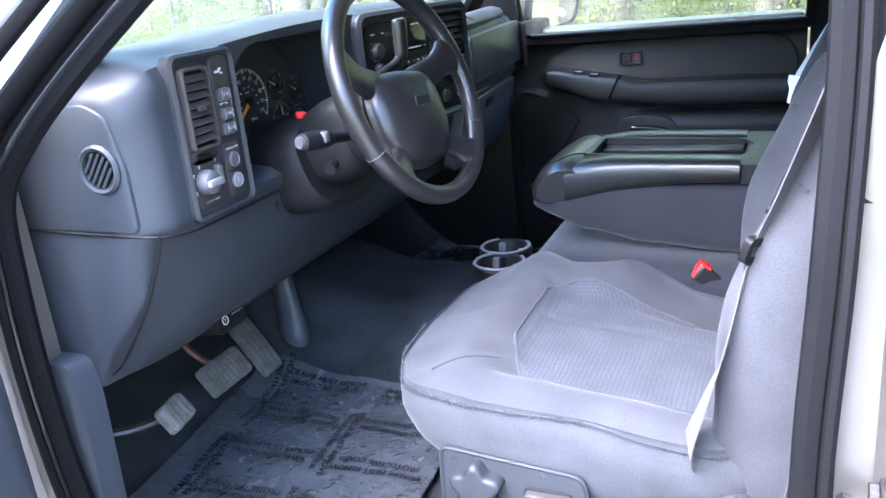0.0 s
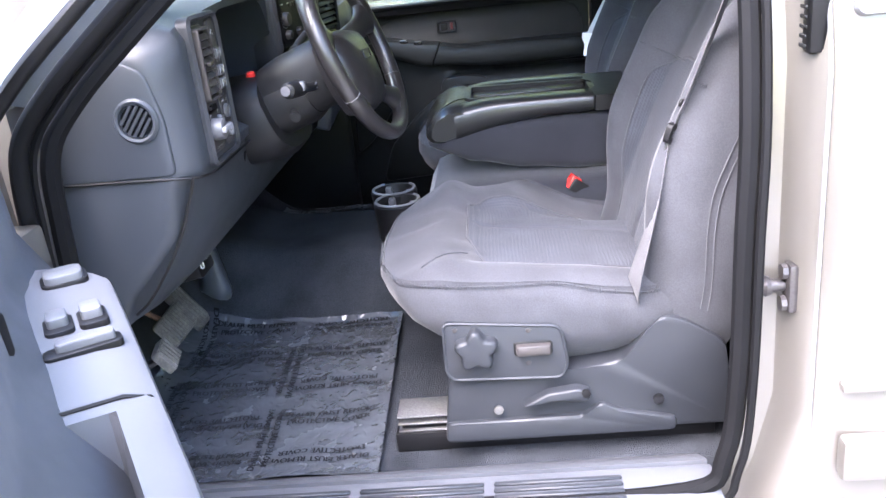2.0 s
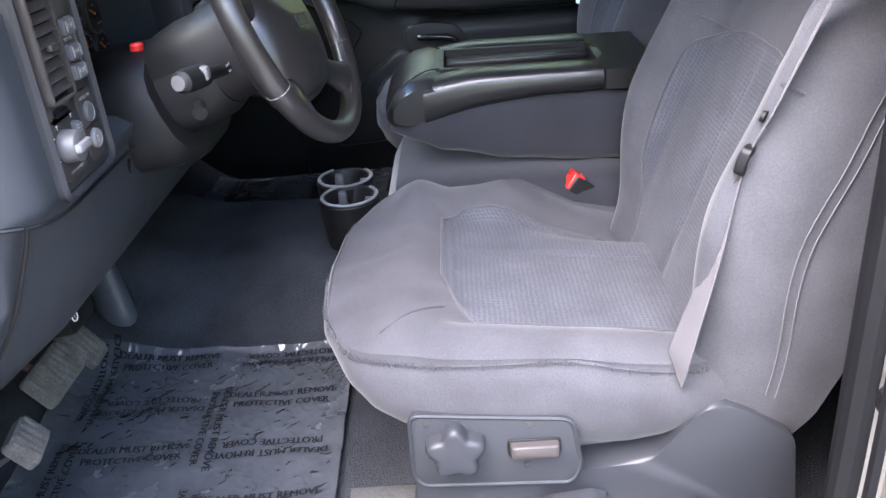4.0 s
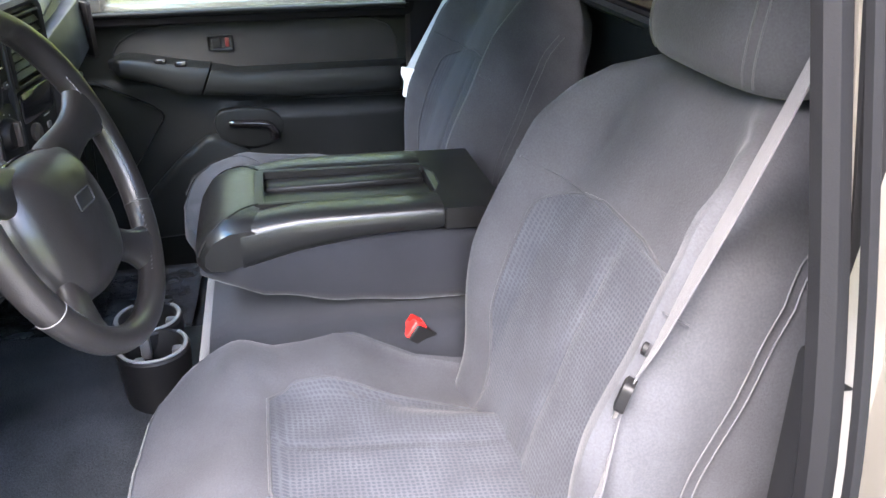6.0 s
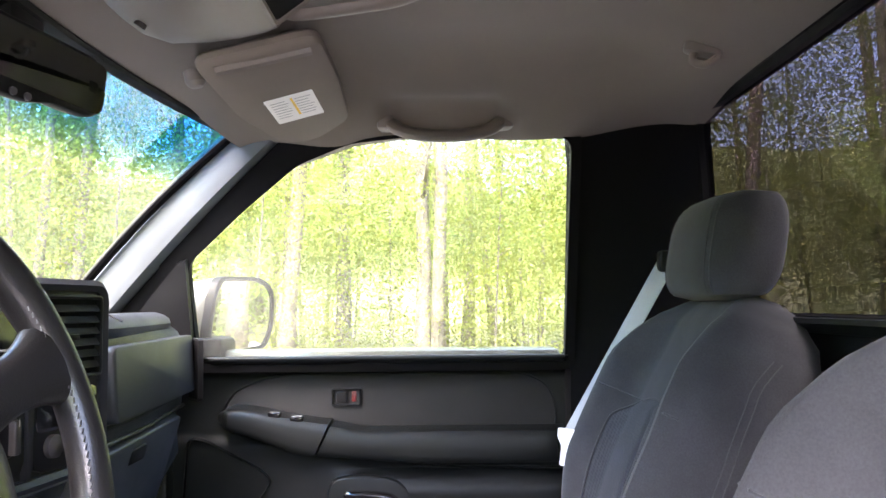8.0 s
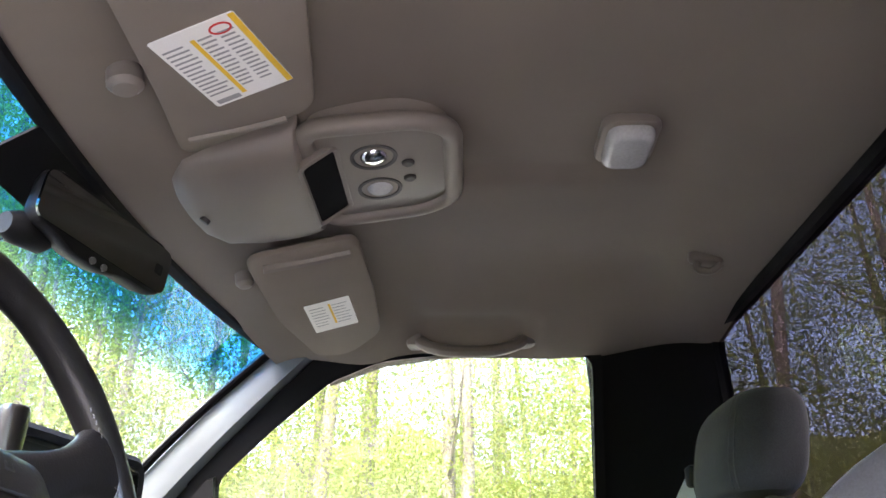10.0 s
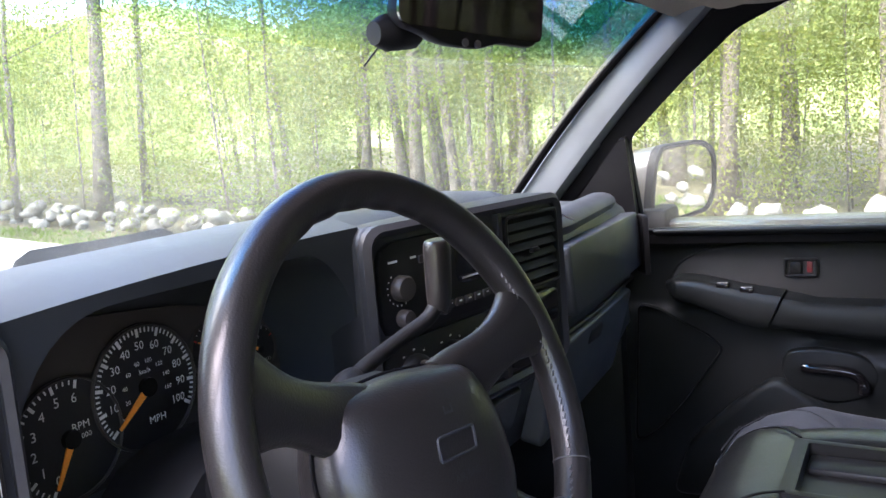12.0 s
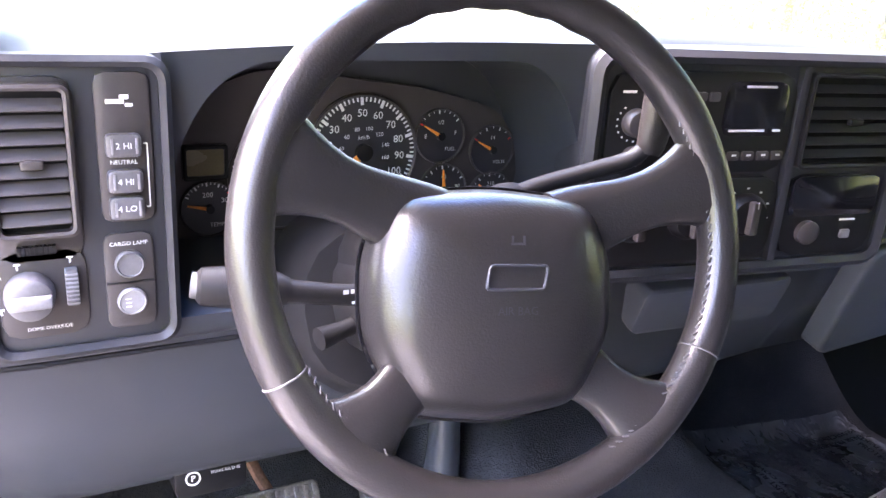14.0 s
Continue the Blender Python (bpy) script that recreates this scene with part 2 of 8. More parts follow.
tc_, sx_, rp_ = n_.new("ShaderNodeTexCoord"), n_.new("ShaderNodeSeparateXYZ"), n_.new("ShaderNodeValToRGB")
rp_.color_ramp.elements[0].position, rp_.color_ramp.elements[0].color = 1.045 / 1.2, (0.9, 0.95, 0.9, 1)
rp_.color_ramp.elements[1].position, rp_.color_ramp.elements[1].color = 1.095 / 1.2, (0.13, 0.44, 0.68, 1)
ml_ = n_.new("ShaderNodeMath")
ml_.operation, ml_.inputs[1].default_value = "DIVIDE", 1.2
l_.new(tc_.outputs["Object"], sx_.inputs[0]), l_.new(sx_.outputs[2], ml_.inputs[0]), l_.new(ml_.outputs[0], rp_.inputs[0])
l_.new(rp_.outputs[0], [k for k in n_ if k.type == "BSDF_TRANSPARENT"][0].inputs[0])
M_side = pane_glass("side_window_glass", (0.88, 0.92, 0.86), 1.0, 0.08)
M_rear = pane_glass("dark_privacy_glass", (0.2, 0.185, 0.21), 0.6, 0.0)
M_asphalt = mat("pale_dry_asphalt", (0.26, 0.256, 0.25), 0.9, bump=1.0, bscale=60, scale=0.6, var=0.15, bdist=0.01)
M_ground = mat("leaf_litter_ground", (0.115, 0.1, 0.055), 1.0, bump=1.0, bscale=14, scale=0.7, var=0.5, bdist=0.06)
M_stone = mat("grey_field_stone", (0.24, 0.228, 0.208), 0.9, bump=1.0, bscale=25, scale=4, var=0.3, bdist=0.02)
M_bark = mat("grey_brown_bark", (0.2, 0.172, 0.14), 0.95, bump=1.0, bscale=22, scale=2.5, var=0.4, bdist=0.04)


def leaf_mat(name, col):
    m = mat(name, col, 0.6, bump=0, scale=0.8, bscale=9, var=0.4, spec=0.3)
    n, l = m.node_tree.nodes, m.node_tree.links
    b, out = n["Principled BSDF"], n["Material Output"]
    tl, mx = n.new("ShaderNodeBsdfTranslucent"), n.new("ShaderNodeMixShader")
    tl.inputs[0].default_value = (col[0] * 1.5, col[1] * 1.5, col[2] * 0.9, 1)
    mx.inputs[0].default_value = 0.5
    l.new(b.outputs[0], mx.inputs[1]), l.new(tl.outputs[0], mx.inputs[2]), l.new(mx.outputs[0], out.inputs[0])
    return m


M_leaf = [leaf_mat("spring_leaf", (0.16, 0.205, 0.06)), leaf_mat("yellow_green_leaf", (0.22, 0.24, 0.075)), leaf_mat("dark_green_leaf", (0.125, 0.175, 0.06))]
M_grass = leaf_mat("verge_grass", (0.09, 0.15, 0.028))


# ---- building helpers ----
def part(name, bm, material, parent=None, label="", smooth=True, recalc=True):
    """Links a bmesh as ONE mesh object, under a thing or a part if one is given."""
    if recalc:
        bmesh.ops.recalc_face_normals(bm, faces=bm.faces)
    me = bpy.data.meshes.new(name)
    bm.to_mesh(me)
    bm.free()
    for m in material if isinstance(material, (list, tuple)) else (material,):
        me.materials.append(m)
    if smooth:
        me.shade_smooth()
        me.set_sharp_from_angle(angle=radians(38))
    ob = new(name, me)
    if parent is not None:
        ob.parent = parent
        if parent.type == "EMPTY":
            ob.matrix_parent_inverse = Matrix.Translation(parent.location).inverted()
    if label:
        tagged(ob, label)
    if name in ("lettering", "print", "printed_text", "scale", "red_scale", "printed_notice", "stitching", "lever_marks", "yellow_band"):
        tagged(ob, kind="stuff")
    return ob


def thing(name, at, label, category, group="", kind=""):
    ob = new(name)
    ob.empty_display_size = 0.05
    ob.location = at
    return tagged(ob, label, category, group, kind)


def V(*a):
    return Vector(a)


def rrect(w, h, r, k=4):
    """Outline of a rounded rectangle, anticlockwise about 0."""
    r = min(r, w / 2 - 1e-5, h / 2 - 1e-5)
    out = []
    for cx, cy, a0 in ((w / 2 - r, h / 2 - r, 0), (-w / 2 + r, h / 2 - r, 90), (-w / 2 + r, -h / 2 + r, 180), (w / 2 - r, -h / 2 + r, 270)):
        for i in range(k + 1):
            a = radians(a0 + 90 * i / k)
            out.append((cx + r * math.cos(a), cy + r * math.sin(a)))
    return out


def rpoly(pts, r, k=4):
    """Rounds the corners of a polygon."""
    out, n = [], len(pts)
    for i in range(n):
        a, b, c = Vector(pts[i - 1]), Vector(pts[i]), Vector(pts[(i + 1) % n])
        rr = min(r, (a - b).length * 0.45, (c - b).length * 0.45)
        p, q = b + (a - b).normalized() * rr, b + (c - b).normalized() * rr
        for j in range(k + 1):
            t = j / k
            out.append(tuple(p * (1 - t) ** 2 + b * 2 * t * (1 - t) + q * t * t))
    return out


def frame3(o, u, v):
    u, v = Vector(u).normalized(), Vector(v).normalized()
    n = u.cross(v).normalized()
    return Vector(o), u, v, n


def at(fr, x, z):
    o, u, v, n = fr
    return (o + u * x + v * z, u, v, n)


def out(fr, d):
    o, u, v, n = fr
    return (o + n * d, u, v, n)


def slab(bm, outline, fr, d0, d1, bevel=0.0, seg=2):
    """A plate with that outline between two heights over its plane; bevel rounds the upper rim."""
    o, u, v, n = fr
    steps = [(d0, 0.0)]
    if bevel:
        for i in range(seg + 1):
            a = math.pi / 2 * i / seg
            steps.append((d1 - bevel + bevel * math.sin(a), bevel * (1 - math.cos(a))))
    else:
        steps.append((d1, 0.0))
    c = Vector((sum(p[0] for p in outline) / len(outline), sum(p[1] for p in outline) / len(outline)))
    half = max(max(abs(p[0] - c.x), abs(p[1] - c.y)) for p in outline)
    rings = []
    for d, ins in steps:
        ring = []
        for p in outline:
            q = Vector(p[:2])
            e = q - c
            if e.length > 1e-9:
                q = c + e * max(0.05, 1 - ins / max(e.length, 1e-6))
            ring.append(bm.verts.new(o + u * q.x + v * q.y + n * d))
        rings.append(ring)
    k = len(outline)
    for a, b in zip(rings, rings[1:]):
        for i in range(k):
            bm.faces.new((a[i], a[(i + 1) % k], b[(i + 1) % k], b[i]))
    bm.faces.new(rings[-1])
    bm.faces.new(rings[0][::-1])
    return bm


def ringplate(bm, outer, inner, fr, d0, d1, lip=0.0):
    """A flat frame between two outlines of the same count."""
    o, u, v, n = fr
    k = len(outer)

    def row(pts, d):
        return [bm.verts.new(o + u * p[0] + v * p[1] + n * d) for p in pts]
    mid = [((a[0] + b[0]) / 2, (a[1] + b[1]) / 2) for a, b in zip(outer, inner)]
    rows = [row(outer, d0), row(outer, d1 - lip), row(mid, d1), row(inner, d1 - lip), row(inner, d0)]
    rows.append(rows[0])
    for a, b in zip(rows, rows[1:]):
        for i in range(k):
            bm.faces.new((a[i], a[(i + 1) % k], b[(i + 1) % k], b[i]))
    return bm


def loft(bm, rings, cap=True, ring_closed=True):
    rows = [[bm.verts.new(p) for p in r] for r in rings]
    k = len(rows[0])
    for a, b in zip(rows, rows[1:]):
        for i in range(k if ring_closed else k - 1):
            bm.faces.new((a[i], a[(i + 1) % k], b[(i + 1) % k], b[i]))
    if cap and ring_closed:
        bm.faces.new(rows[0][::-1])
        bm.faces.new(rows[-1])
    return bm


def catmull(pts, per=6, closed=False):
    pts = [Vector(p) for p in pts]
    n, out = len(pts), []
    for i in range(n if closed else n - 1):
        p0, p1, p2, p3 = ((pts[(i - 1) % n], pts[i], pts[(i + 1) % n], pts[(i + 2) % n]) if closed else
                          (pts[max(i - 1, 0)], pts[i], pts[i + 1], pts[min(i + 2, n - 1)]))
        for j in range(per):
            t = j / per
            out.append(0.5 * ((2 * p1) + (p2 - p0) * t + (2 * p0 - 5 * p1 + 4 * p2 - p3) * t * t + (3 * p1 - p0 - 3 * p2 + p3) * t ** 3))
    if not closed:
        out.append(pts[-1])
    return out


def tube(bm, pts, r, k=8, closed=False, flat=1.0, up=(0, 0, 1)):
    """A tube along points; r one radius or one each; flat squeezes it along its second axis."""
    pts = [Vector(p) for p in pts]
    n = len(pts)
    rad = r if isinstance(r, (list, tuple)) else [r] * n
    rings, side = [], None
    for i, p in enumerate(pts):
        a, b = (pts[i - 1], pts[(i + 1) % n]) if closed else (pts[max(i - 1, 0)], pts[min(i + 1, n - 1)])
        d = (b - a).normalized()
        if side is None:
            side = d.cross(Vector(up))
            if side.length < 1e-3:
                side = d.cross(Vector((1, 0, 0)))
        side = (side - d * side.dot(d)).normalized()
        w = d.cross(side).normalized()
        rings.append([p + side * rad[i] * math.cos(2 * math.pi * j / k) + w * rad[i] * flat * math.sin(2 * math.pi * j / k) for j in range(k)])
    if closed:
        rings.append(rings[0])
        rows = [[bm.verts.new(q) for q in g] for g in rings[:-1]]
        rows.append(rows[0])
        for a, b in zip(rows, rows[1:]):
            for j in range(k):
                bm.faces.new((a[j], a[(j + 1) % k], b[(j + 1) % k], b[j]))
    else:
        loft(bm, rings)
    return bm


def ribbon(bm, pts, wide, thick, ups):
    """A flat strap along points; wide across, ups: its normal at each point or one for all."""
    pts = [Vector(p) for p in pts]
    rings = []
    for i, p in enumerate(pts):
        d = (pts[min(i + 1, len(pts) - 1)] - pts[max(i - 1, 0)]).normalized()
        nrm = Vector(ups[i] if isinstance(ups[0], (list, tuple)) else ups)
        s = d.cross(nrm).normalized()
        nn = s.cross(d).normalized()
        rings.append([p + s * wide / 2 + nn * thick / 2, p - s * wide / 2 + nn * thick / 2, p - s * wide / 2 - nn * thick / 2, p + s * wide / 2 - nn * thick / 2])
    return loft(bm, rings)


def rbox(bm, lo, hi, r=0.004, seg=2):
    geo = bmesh.ops.create_cube(bm, size=1)["verts"]
    for v in geo:
        v.co = Vector([(lo[i] + hi[i]) / 2 + v.co[i] * (hi[i] - lo[i]) for i in range(3)])
    edges = list({e for v in geo for e in v.link_edges})
    r = min(r, min(abs(hi[i] - lo[i]) for i in range(3)) * 0.45)
    if r > 0:
        bmesh.ops.bevel(bm, geom=edges, offset=r, segments=seg, affect="EDGES", profile=0.5)
    return bm


def disc(bm, fr, rings, k=24):
    """A turned shape over a plane: (radius, height) from the outside in."""
    o, u, v, n = fr
    rows = [[bm.verts.new(o + (u * math.cos(2 * math.pi * j / k) + v * math.sin(2 * math.pi * j / k)) * r + n * h) for j in range(k)] for r, h in rings]
    for a, b in zip(rows, rows[1:]):
        for j in range(k):
            bm.faces.new((a[j], a[(j + 1) % k], b[(j + 1) % k], b[j]))
    bm.faces.new(rows[-1])
    bm.faces.new(rows[0][::-1])
    return bm


FONT_CACHE = {}


def text(bm, body, size, fr, x=0.0, y=0.0, turn=0.0, lift=0.0, align="CENTER"):
    """Adds built-in lettering, lying on a plane."""
    key = (body, align)
    if key not in FONT_CACHE:
        cu = bpy.data.curves.new("lettering", "FONT")
        cu.body, cu.size, cu.align_x, cu.align_y, cu.resolution_u = body, 1.0, align, "CENTER", 2
        ob = bpy.data.objects.new("lettering", cu)
        me = bpy.data.meshes.new_from_object(ob)
        FONT_CACHE[key] = ([tuple(v.co) for v in me.vertices], [tuple(p.vertices) for p in me.polygons])
        bpy.data.objects.remove(ob), bpy.data.meshes.remove(me), bpy.data.curves.remove(cu)
    o, u, v, n = fr
    c, s = math.cos(radians(turn)), math.sin(radians(turn))
    pts, faces = FONT_CACHE[key]
    vs = [bm.verts.new(o + u * (x + size * (p[0] * c - p[1] * s)) + v * (y + size * (p[0] * s + p[1] * c)) + n * lift) for p in pts]
    for f in faces:
        bm.faces.new([vs[i] for i in f])
    return bm


def bar(bm, fr, x, y, w, h, lift=0.0):
    o, u, v, n = fr
    bm.faces.new([bm.verts.new(o + u * (x + sx * w / 2) + v * (y + sy * h / 2) + n * lift) for sx, sy in ((-1, -1), (1, -1), (1, 1), (-1, 1))])
    return bm


def B():
    return bmesh.new()


def smooth01(t):
    t = max(0.0, min(1.0, t))
    return t * t * (3 - 2 * t)


# ---- cab shell: floor, walls, roof, glass ----
GROUND = -0.62


def floor_z(x, y):
    a = abs(x)
    z = 0.07 + 0.045 * smooth01((0.74 - a) / 0.5)
    z += 0.155 * smooth01((0.25 - a) / 0.12) * (0.45 + 0.55 * smooth01((y - 0.1) / 0.5))
    z += 0.05 * smooth01((0.3 - a) / 0.1) * smooth01((y - 0.72) / 0.2)
    z += 0.5 * max(0.0, (y - 0.9) / 0.4) ** 1.5
    return z


def sheet(bm, nx, ny, fn):
    rows = [[bm.verts.new(fn(i / nx, j / ny)) for i in range(nx + 1)] for j in range(ny + 1)]
    for j in range(ny):
        for i in range(nx):
            bm.faces.new((rows[j][i], rows[j][i + 1], rows[j + 1][i + 1], rows[j + 1][i]))
    return bm


def thick_sheet(bm, nx, ny, fn, off):
    """A sheet with a back, off metres behind it."""
    off = Vector(off)
    a = [[bm.verts.new(fn(i / nx, j / ny)) for i in range(nx + 1)] for j in range(ny + 1)]
    b = [[bm.verts.new(v.co + off) for v in r] for r in a]
    for rows in (a, b):
        for j in range(ny):
            for i in range(nx):
                bm.faces.new((rows[j][i], rows[j][i + 1], rows[j + 1][i + 1], rows[j + 1][i]))
    edge = ([(0, i) for i in range(nx)] + [(j, nx) for j in range(ny)] + [(ny, i) for i in range(nx, 0, -1)] + [(j, 0) for j in range(ny, 0, -1)])
    for k in range(len(edge)):
        (p, q), (s, t) = edge[k], edge[(k + 1) % len(edge)]
        bm.faces.new((a[p][q], a[s][t], b[s][t], b[p][q]))
    return bm


tagged(part("floor", thick_sheet(B(), 64, 48, lambda u, v: V(-0.8 + 1.6 * u, -0.42 + 1.72 * v, floor_z(-0.8 + 1.6 * u, -0.42 + 1.72 * v) + 0.003 * noise.noise(V(u * 9, v * 9, 0))), (0, 0, -0.05)), M_carpet),
       "dark charcoal cab carpet over the transmission hump", "floor", kind="structure")


def roof_z(x, y):
    z = 1.238 - 0.1 * smooth01((abs(x) - 0.3) / 0.4) ** 1.4 * (1 - 0.75 * smooth01((-0.08 - y) / 0.22) - 0.65 * smooth01((y - 0.32) / 0.18))
    z -= 0.098 * smooth01((y - 0.22) / 0.36)
    z -= 0.065 * smooth01((-0.05 - y) / 0.28)
    z -= 0.011 * smooth01((x - 0.085) / 0.02) * smooth01((0.3 - y) / 0.1) * smooth01((y + 0.2) / 0.2)
    z += 0.028 * math.exp(-((x - 0.585) / 0.05) ** 2) * smooth01((0.28 - y) / 0.06) * smooth01((y - 0.0) / 0.06)
    return z


def roof_half(y):
    return 0.665 - 0.025 * smooth01((y - 0.2) / 0.36) - 0.015 * smooth01((-0.05 - y) / 0.2)


def header_y(x):
    return 0.582 - 0.06 * (abs(x) / 0.64) ** 2


def roof_fn(u, v):
    x0 = 2 * u - 1
    y = -0.35 + (header_y(x0 * 0.64) + 0.35) * v
    return V(x0 * roof_half(y), y, roof_z(x0 * roof_half(y), y))


tagged(part("ceiling", thick_sheet(B(), 80, 60, roof_fn, (0, 0, 0.03)), M_liner), "taupe cloth headliner of the cab roof", "headliner", kind="structure")
tagged(part("roof_panel", thick_sheet(B(), 24, 20, lambda u, v: roof_fn(u, v) + V((2 * u - 1) * 0.09, 0.02 * (2 * v - 1), 0.05), (0, 0, 0.012)), M_paint), "pewter metallic steel cab roof", "roof", kind="structure")

# rear wall and rear window
RW = [(-0.70, 0.0), (0.70, 0.0), (0.632, 0.362), (-0.632, 0.362)]
RWF = frame3((0, -0.375, 0.80), (-1, 0, 0), (0, 0.115, 0.993))
bm = B()
slab(bm, [(-0.84, 0.02), (0.84, 0.02), (0.84, 0.792), (-0.84, 0.792)], frame3((0, -0.388, 0), (-1, 0, 0), (0, 0, 1)), -0.03, 0.0)
loft(bm, [[V(x, -0.372, 0.775), V(x, -0.345, 0.79), V(x, -0.345, 0.797), V(x, -0.41, 0.797)] for x in (-0.8, 0.0, 0.8)])
tagged(part("wall_rear", bm, M_door), "dark plastic rear cab wall below the window", "wall", kind="structure")
rear = tagged(new("window_2"), "fixed rear cab window in dark privacy glass", "window", kind="structure")
part("window_frame", ringplate(B(), [(-x * 1.03, z + (0.02 if z > 0.2 else -0.015)) for x, z in rpoly(RW, 0.03)], rpoly([(-x, z) for x, z in RW], 0.03), RWF, -0.02, 0.008, 0.004), M_rubber, rear, "black rubber window gasket")
pane = part("pane", slab(B(), rpoly([(-x * 1.01, z * 1.01) for x, z in RW], 0.03), RWF, -0.012, -0.008), M_rear, rear, "dark tinted glass")
pane.visible_shadow = False


# ---- windscreen with its blue shade band ----
def ws_pt(u, v):
    """u across from -1 to 1, v up from the cowl to the header."""
    x = u * (0.75 + (0.64 - 0.75) * v)
    y = (1.06 - 0.15 * u * u) + ((0.588 - 0.062 * u * u) - (1.06 - 0.15 * u * u)) * v
    return V(x, y, 0.79 + (1.146 - 0.79) * v + 0.02 * math.sin(math.pi * v))


screen = tagged(new("windscreen"), "raked clear windscreen with a blue shade band", "windscreen", kind="structure")
for nm, m, a, b, lab in (("clear_glass", M_ws, 0.0, 0.66, "lightly dusty clear glass with painted reflection haze"), ("shade_band", M_band, 0.66, 1.0, "blue tinted upper band")):
    g = part(nm, thick_sheet(B(), 24, 10, lambda u, v: ws_pt(2 * u - 1, a + (b - a) * v), (0, -0.002, 0.004)), m, screen, lab)
    g.visible_shadow = False
bm = B()
tube(bm, [ws_pt(-1 + 2 * i / 24, 0.985) + V(0, -0.004, -0.004) for i in range(25)], 0.013, 8, flat=0.5)
part("black_border", bm, M_rubber, screen, "black ceramic border")
for s in (-1, 1):
    part("black_border", tube(B(), [ws_pt(s * 0.985, i / 16) + V(0, -0.004, 0) for i in range(17)], 0.012, 8, flat=0.5), M_rubber, screen)
bm = B()
slab(bm, [(-0.17, -0.05), (0.06, -0.05), (0.05, 0.03), (-0.16, 0.03)], frame3(ws_pt(-0.07, 0.93) + V(0, -0.012, -0.004), (1, 0, 0), (ws_pt(0, 1) - ws_pt(0, 0)).normalized()), 0, 0.003)
part("mirror_patch", bm, M_rubber, screen, "black dotted ceramic patch")


# ---- pillars ----
def pillar_a(s):
    rings = []
    for i in range(17):
        v = -0.02 + 1.08 * i / 16
        a = ws_pt(s * 1.0, v) + V(-s * (0.02 if s < 0 else 0.004), -0.012, 0)
        b = V(s * (0.80 + (0.668 - 0.80) * v), (0.80 + (0.41 - 0.80) * v), 0.755 + (1.135 - 0.755) * v)
        if s > 0:
            b = a + (b - a) * 0.66
        c = (a + b) / 2 + V(-s * 0.022, -0.035, 0.0)
        out = V(s * 0.05, 0.03, 0.02)
        rings.append([a, a * 0.75 + b * 0.25 + V(-s * 0.018, -0.022, 0), c, a * 0.25 + b * 0.75 + V(-s * 0.012, -0.022, 0), b, b + out, a + out])
    return loft(B(), rings)


def pillar_skin(s):
    rings = []
    for i in range(13):
        v = -0.06 + 1.14 * i / 12
        a = ws_pt(s * 1.0, v) + V(s * 0.012, 0.014, 0.014)
        b = V(s * (0.845 + (0.72 - 0.845) * v), (0.80 + (0.44 - 0.80) * v), 0.765 + (1.15 - 0.765) * v)
        b = a + (b - a) * 0.5
        rings.append([a, (a + b) / 2 + V(s * 0.03, 0.02, 0.015), b, b + V(-s * 0.02, 0.012, -0.012), a + V(-s * 0.0, -0.0, -0.02)])
    return loft(B(), rings)


for s, lab in ((-1, "driver side"), (1, "passenger side")):
    p = tagged(new("pillar_a"), "blue-grey plastic windscreen pillar cover, " + lab, "pillar", kind="structure")
    part("cover", pillar_a(s), M_pillar, p)
    part("outer_skin", pillar_skin(s), M_paint, p, "pewter metallic paint")
rings = []
for i in range(17):
    v = -0.02 + 1.08 * i / 16
    a = ws_pt(1.0, v) + V(-0.004, -0.012, 0)
    b = V(0.80 + (0.668 - 0.80) * v, 0.80 + (0.41 - 0.80) * v, 0.755 + (1.135 - 0.755) * v)
    c = a + (b - a) * 0.655
    rings.append([c + V(-0.002, -0.003, 0), (b + c) / 2 + V(-0.008, -0.012, 0), b, b + V(0.05, 0.03, 0.02), c + V(0.05, 0.03, 0.02)])
part("door_frame_edge", loft(B(), rings), M_rubber, p, "black door frame seal")
bm = B()
loft(bm, [[V(0.835, -0.115, 0.05), V(0.80, -0.38, 0.05), V(0.92, -0.40, 0.05), V(0.92, -0.115, 0.05)], [V(0.80, -0.112, 0.72), V(0.735, -0.375, 0.74), V(0.9, -0.40, 0.74), V(0.89, -0.112, 0.72)],
          [V(0.682, -0.112, 1.09), V(0.645, -0.345, 1.09), V(0.8, -0.38, 1.1), V(0.8, -0.112, 1.1)], [V(0.655, -0.102, 1.165), V(0.625, -0.335, 1.185), V(0.78, -0.37, 1.2), V(0.78, -0.102, 1.2)]])
tagged(part("pillar_b", bm, M_blackcloth), "black cloth-covered pillar behind the passenger door", "pillar", kind="structure")

# ---- passenger door, shut ----
door = tagged(new("door_2"), "shut passenger door with dark plastic and cloth lining", "door", kind="structure")
DN = frame3((0.80, 0, 0), (0, -1, 0), (0, 0, 1))


def lining_pt(u, v):
    """The moulded inner face: v up from the sill to the belt, u forward from the rear edge."""
    z = 0.02 + 0.69 * v
    front = 0.74 + 0.03 * smooth01((z - 0.1) / 0.3) - 0.11 * smooth01((z - 0.55) / 0.18)
    y = -0.078 + (front + 0.078) * u
    x = 0.80 + 0.012 * smooth01((z - 0.53) / 0.03) * smooth01((0.692 - z) / 0.02)
    x -= 0.022 * smooth01((0.50 - z) / 0.06) * smooth01((0.5 - y) / 0.25)
    x += 0.006 * smooth01((z - 0.475) / 0.01) * smooth01((0.50 - z) / 0.01) * smooth01((0.4 - y) / 0.05)
    return V(x, y, z)


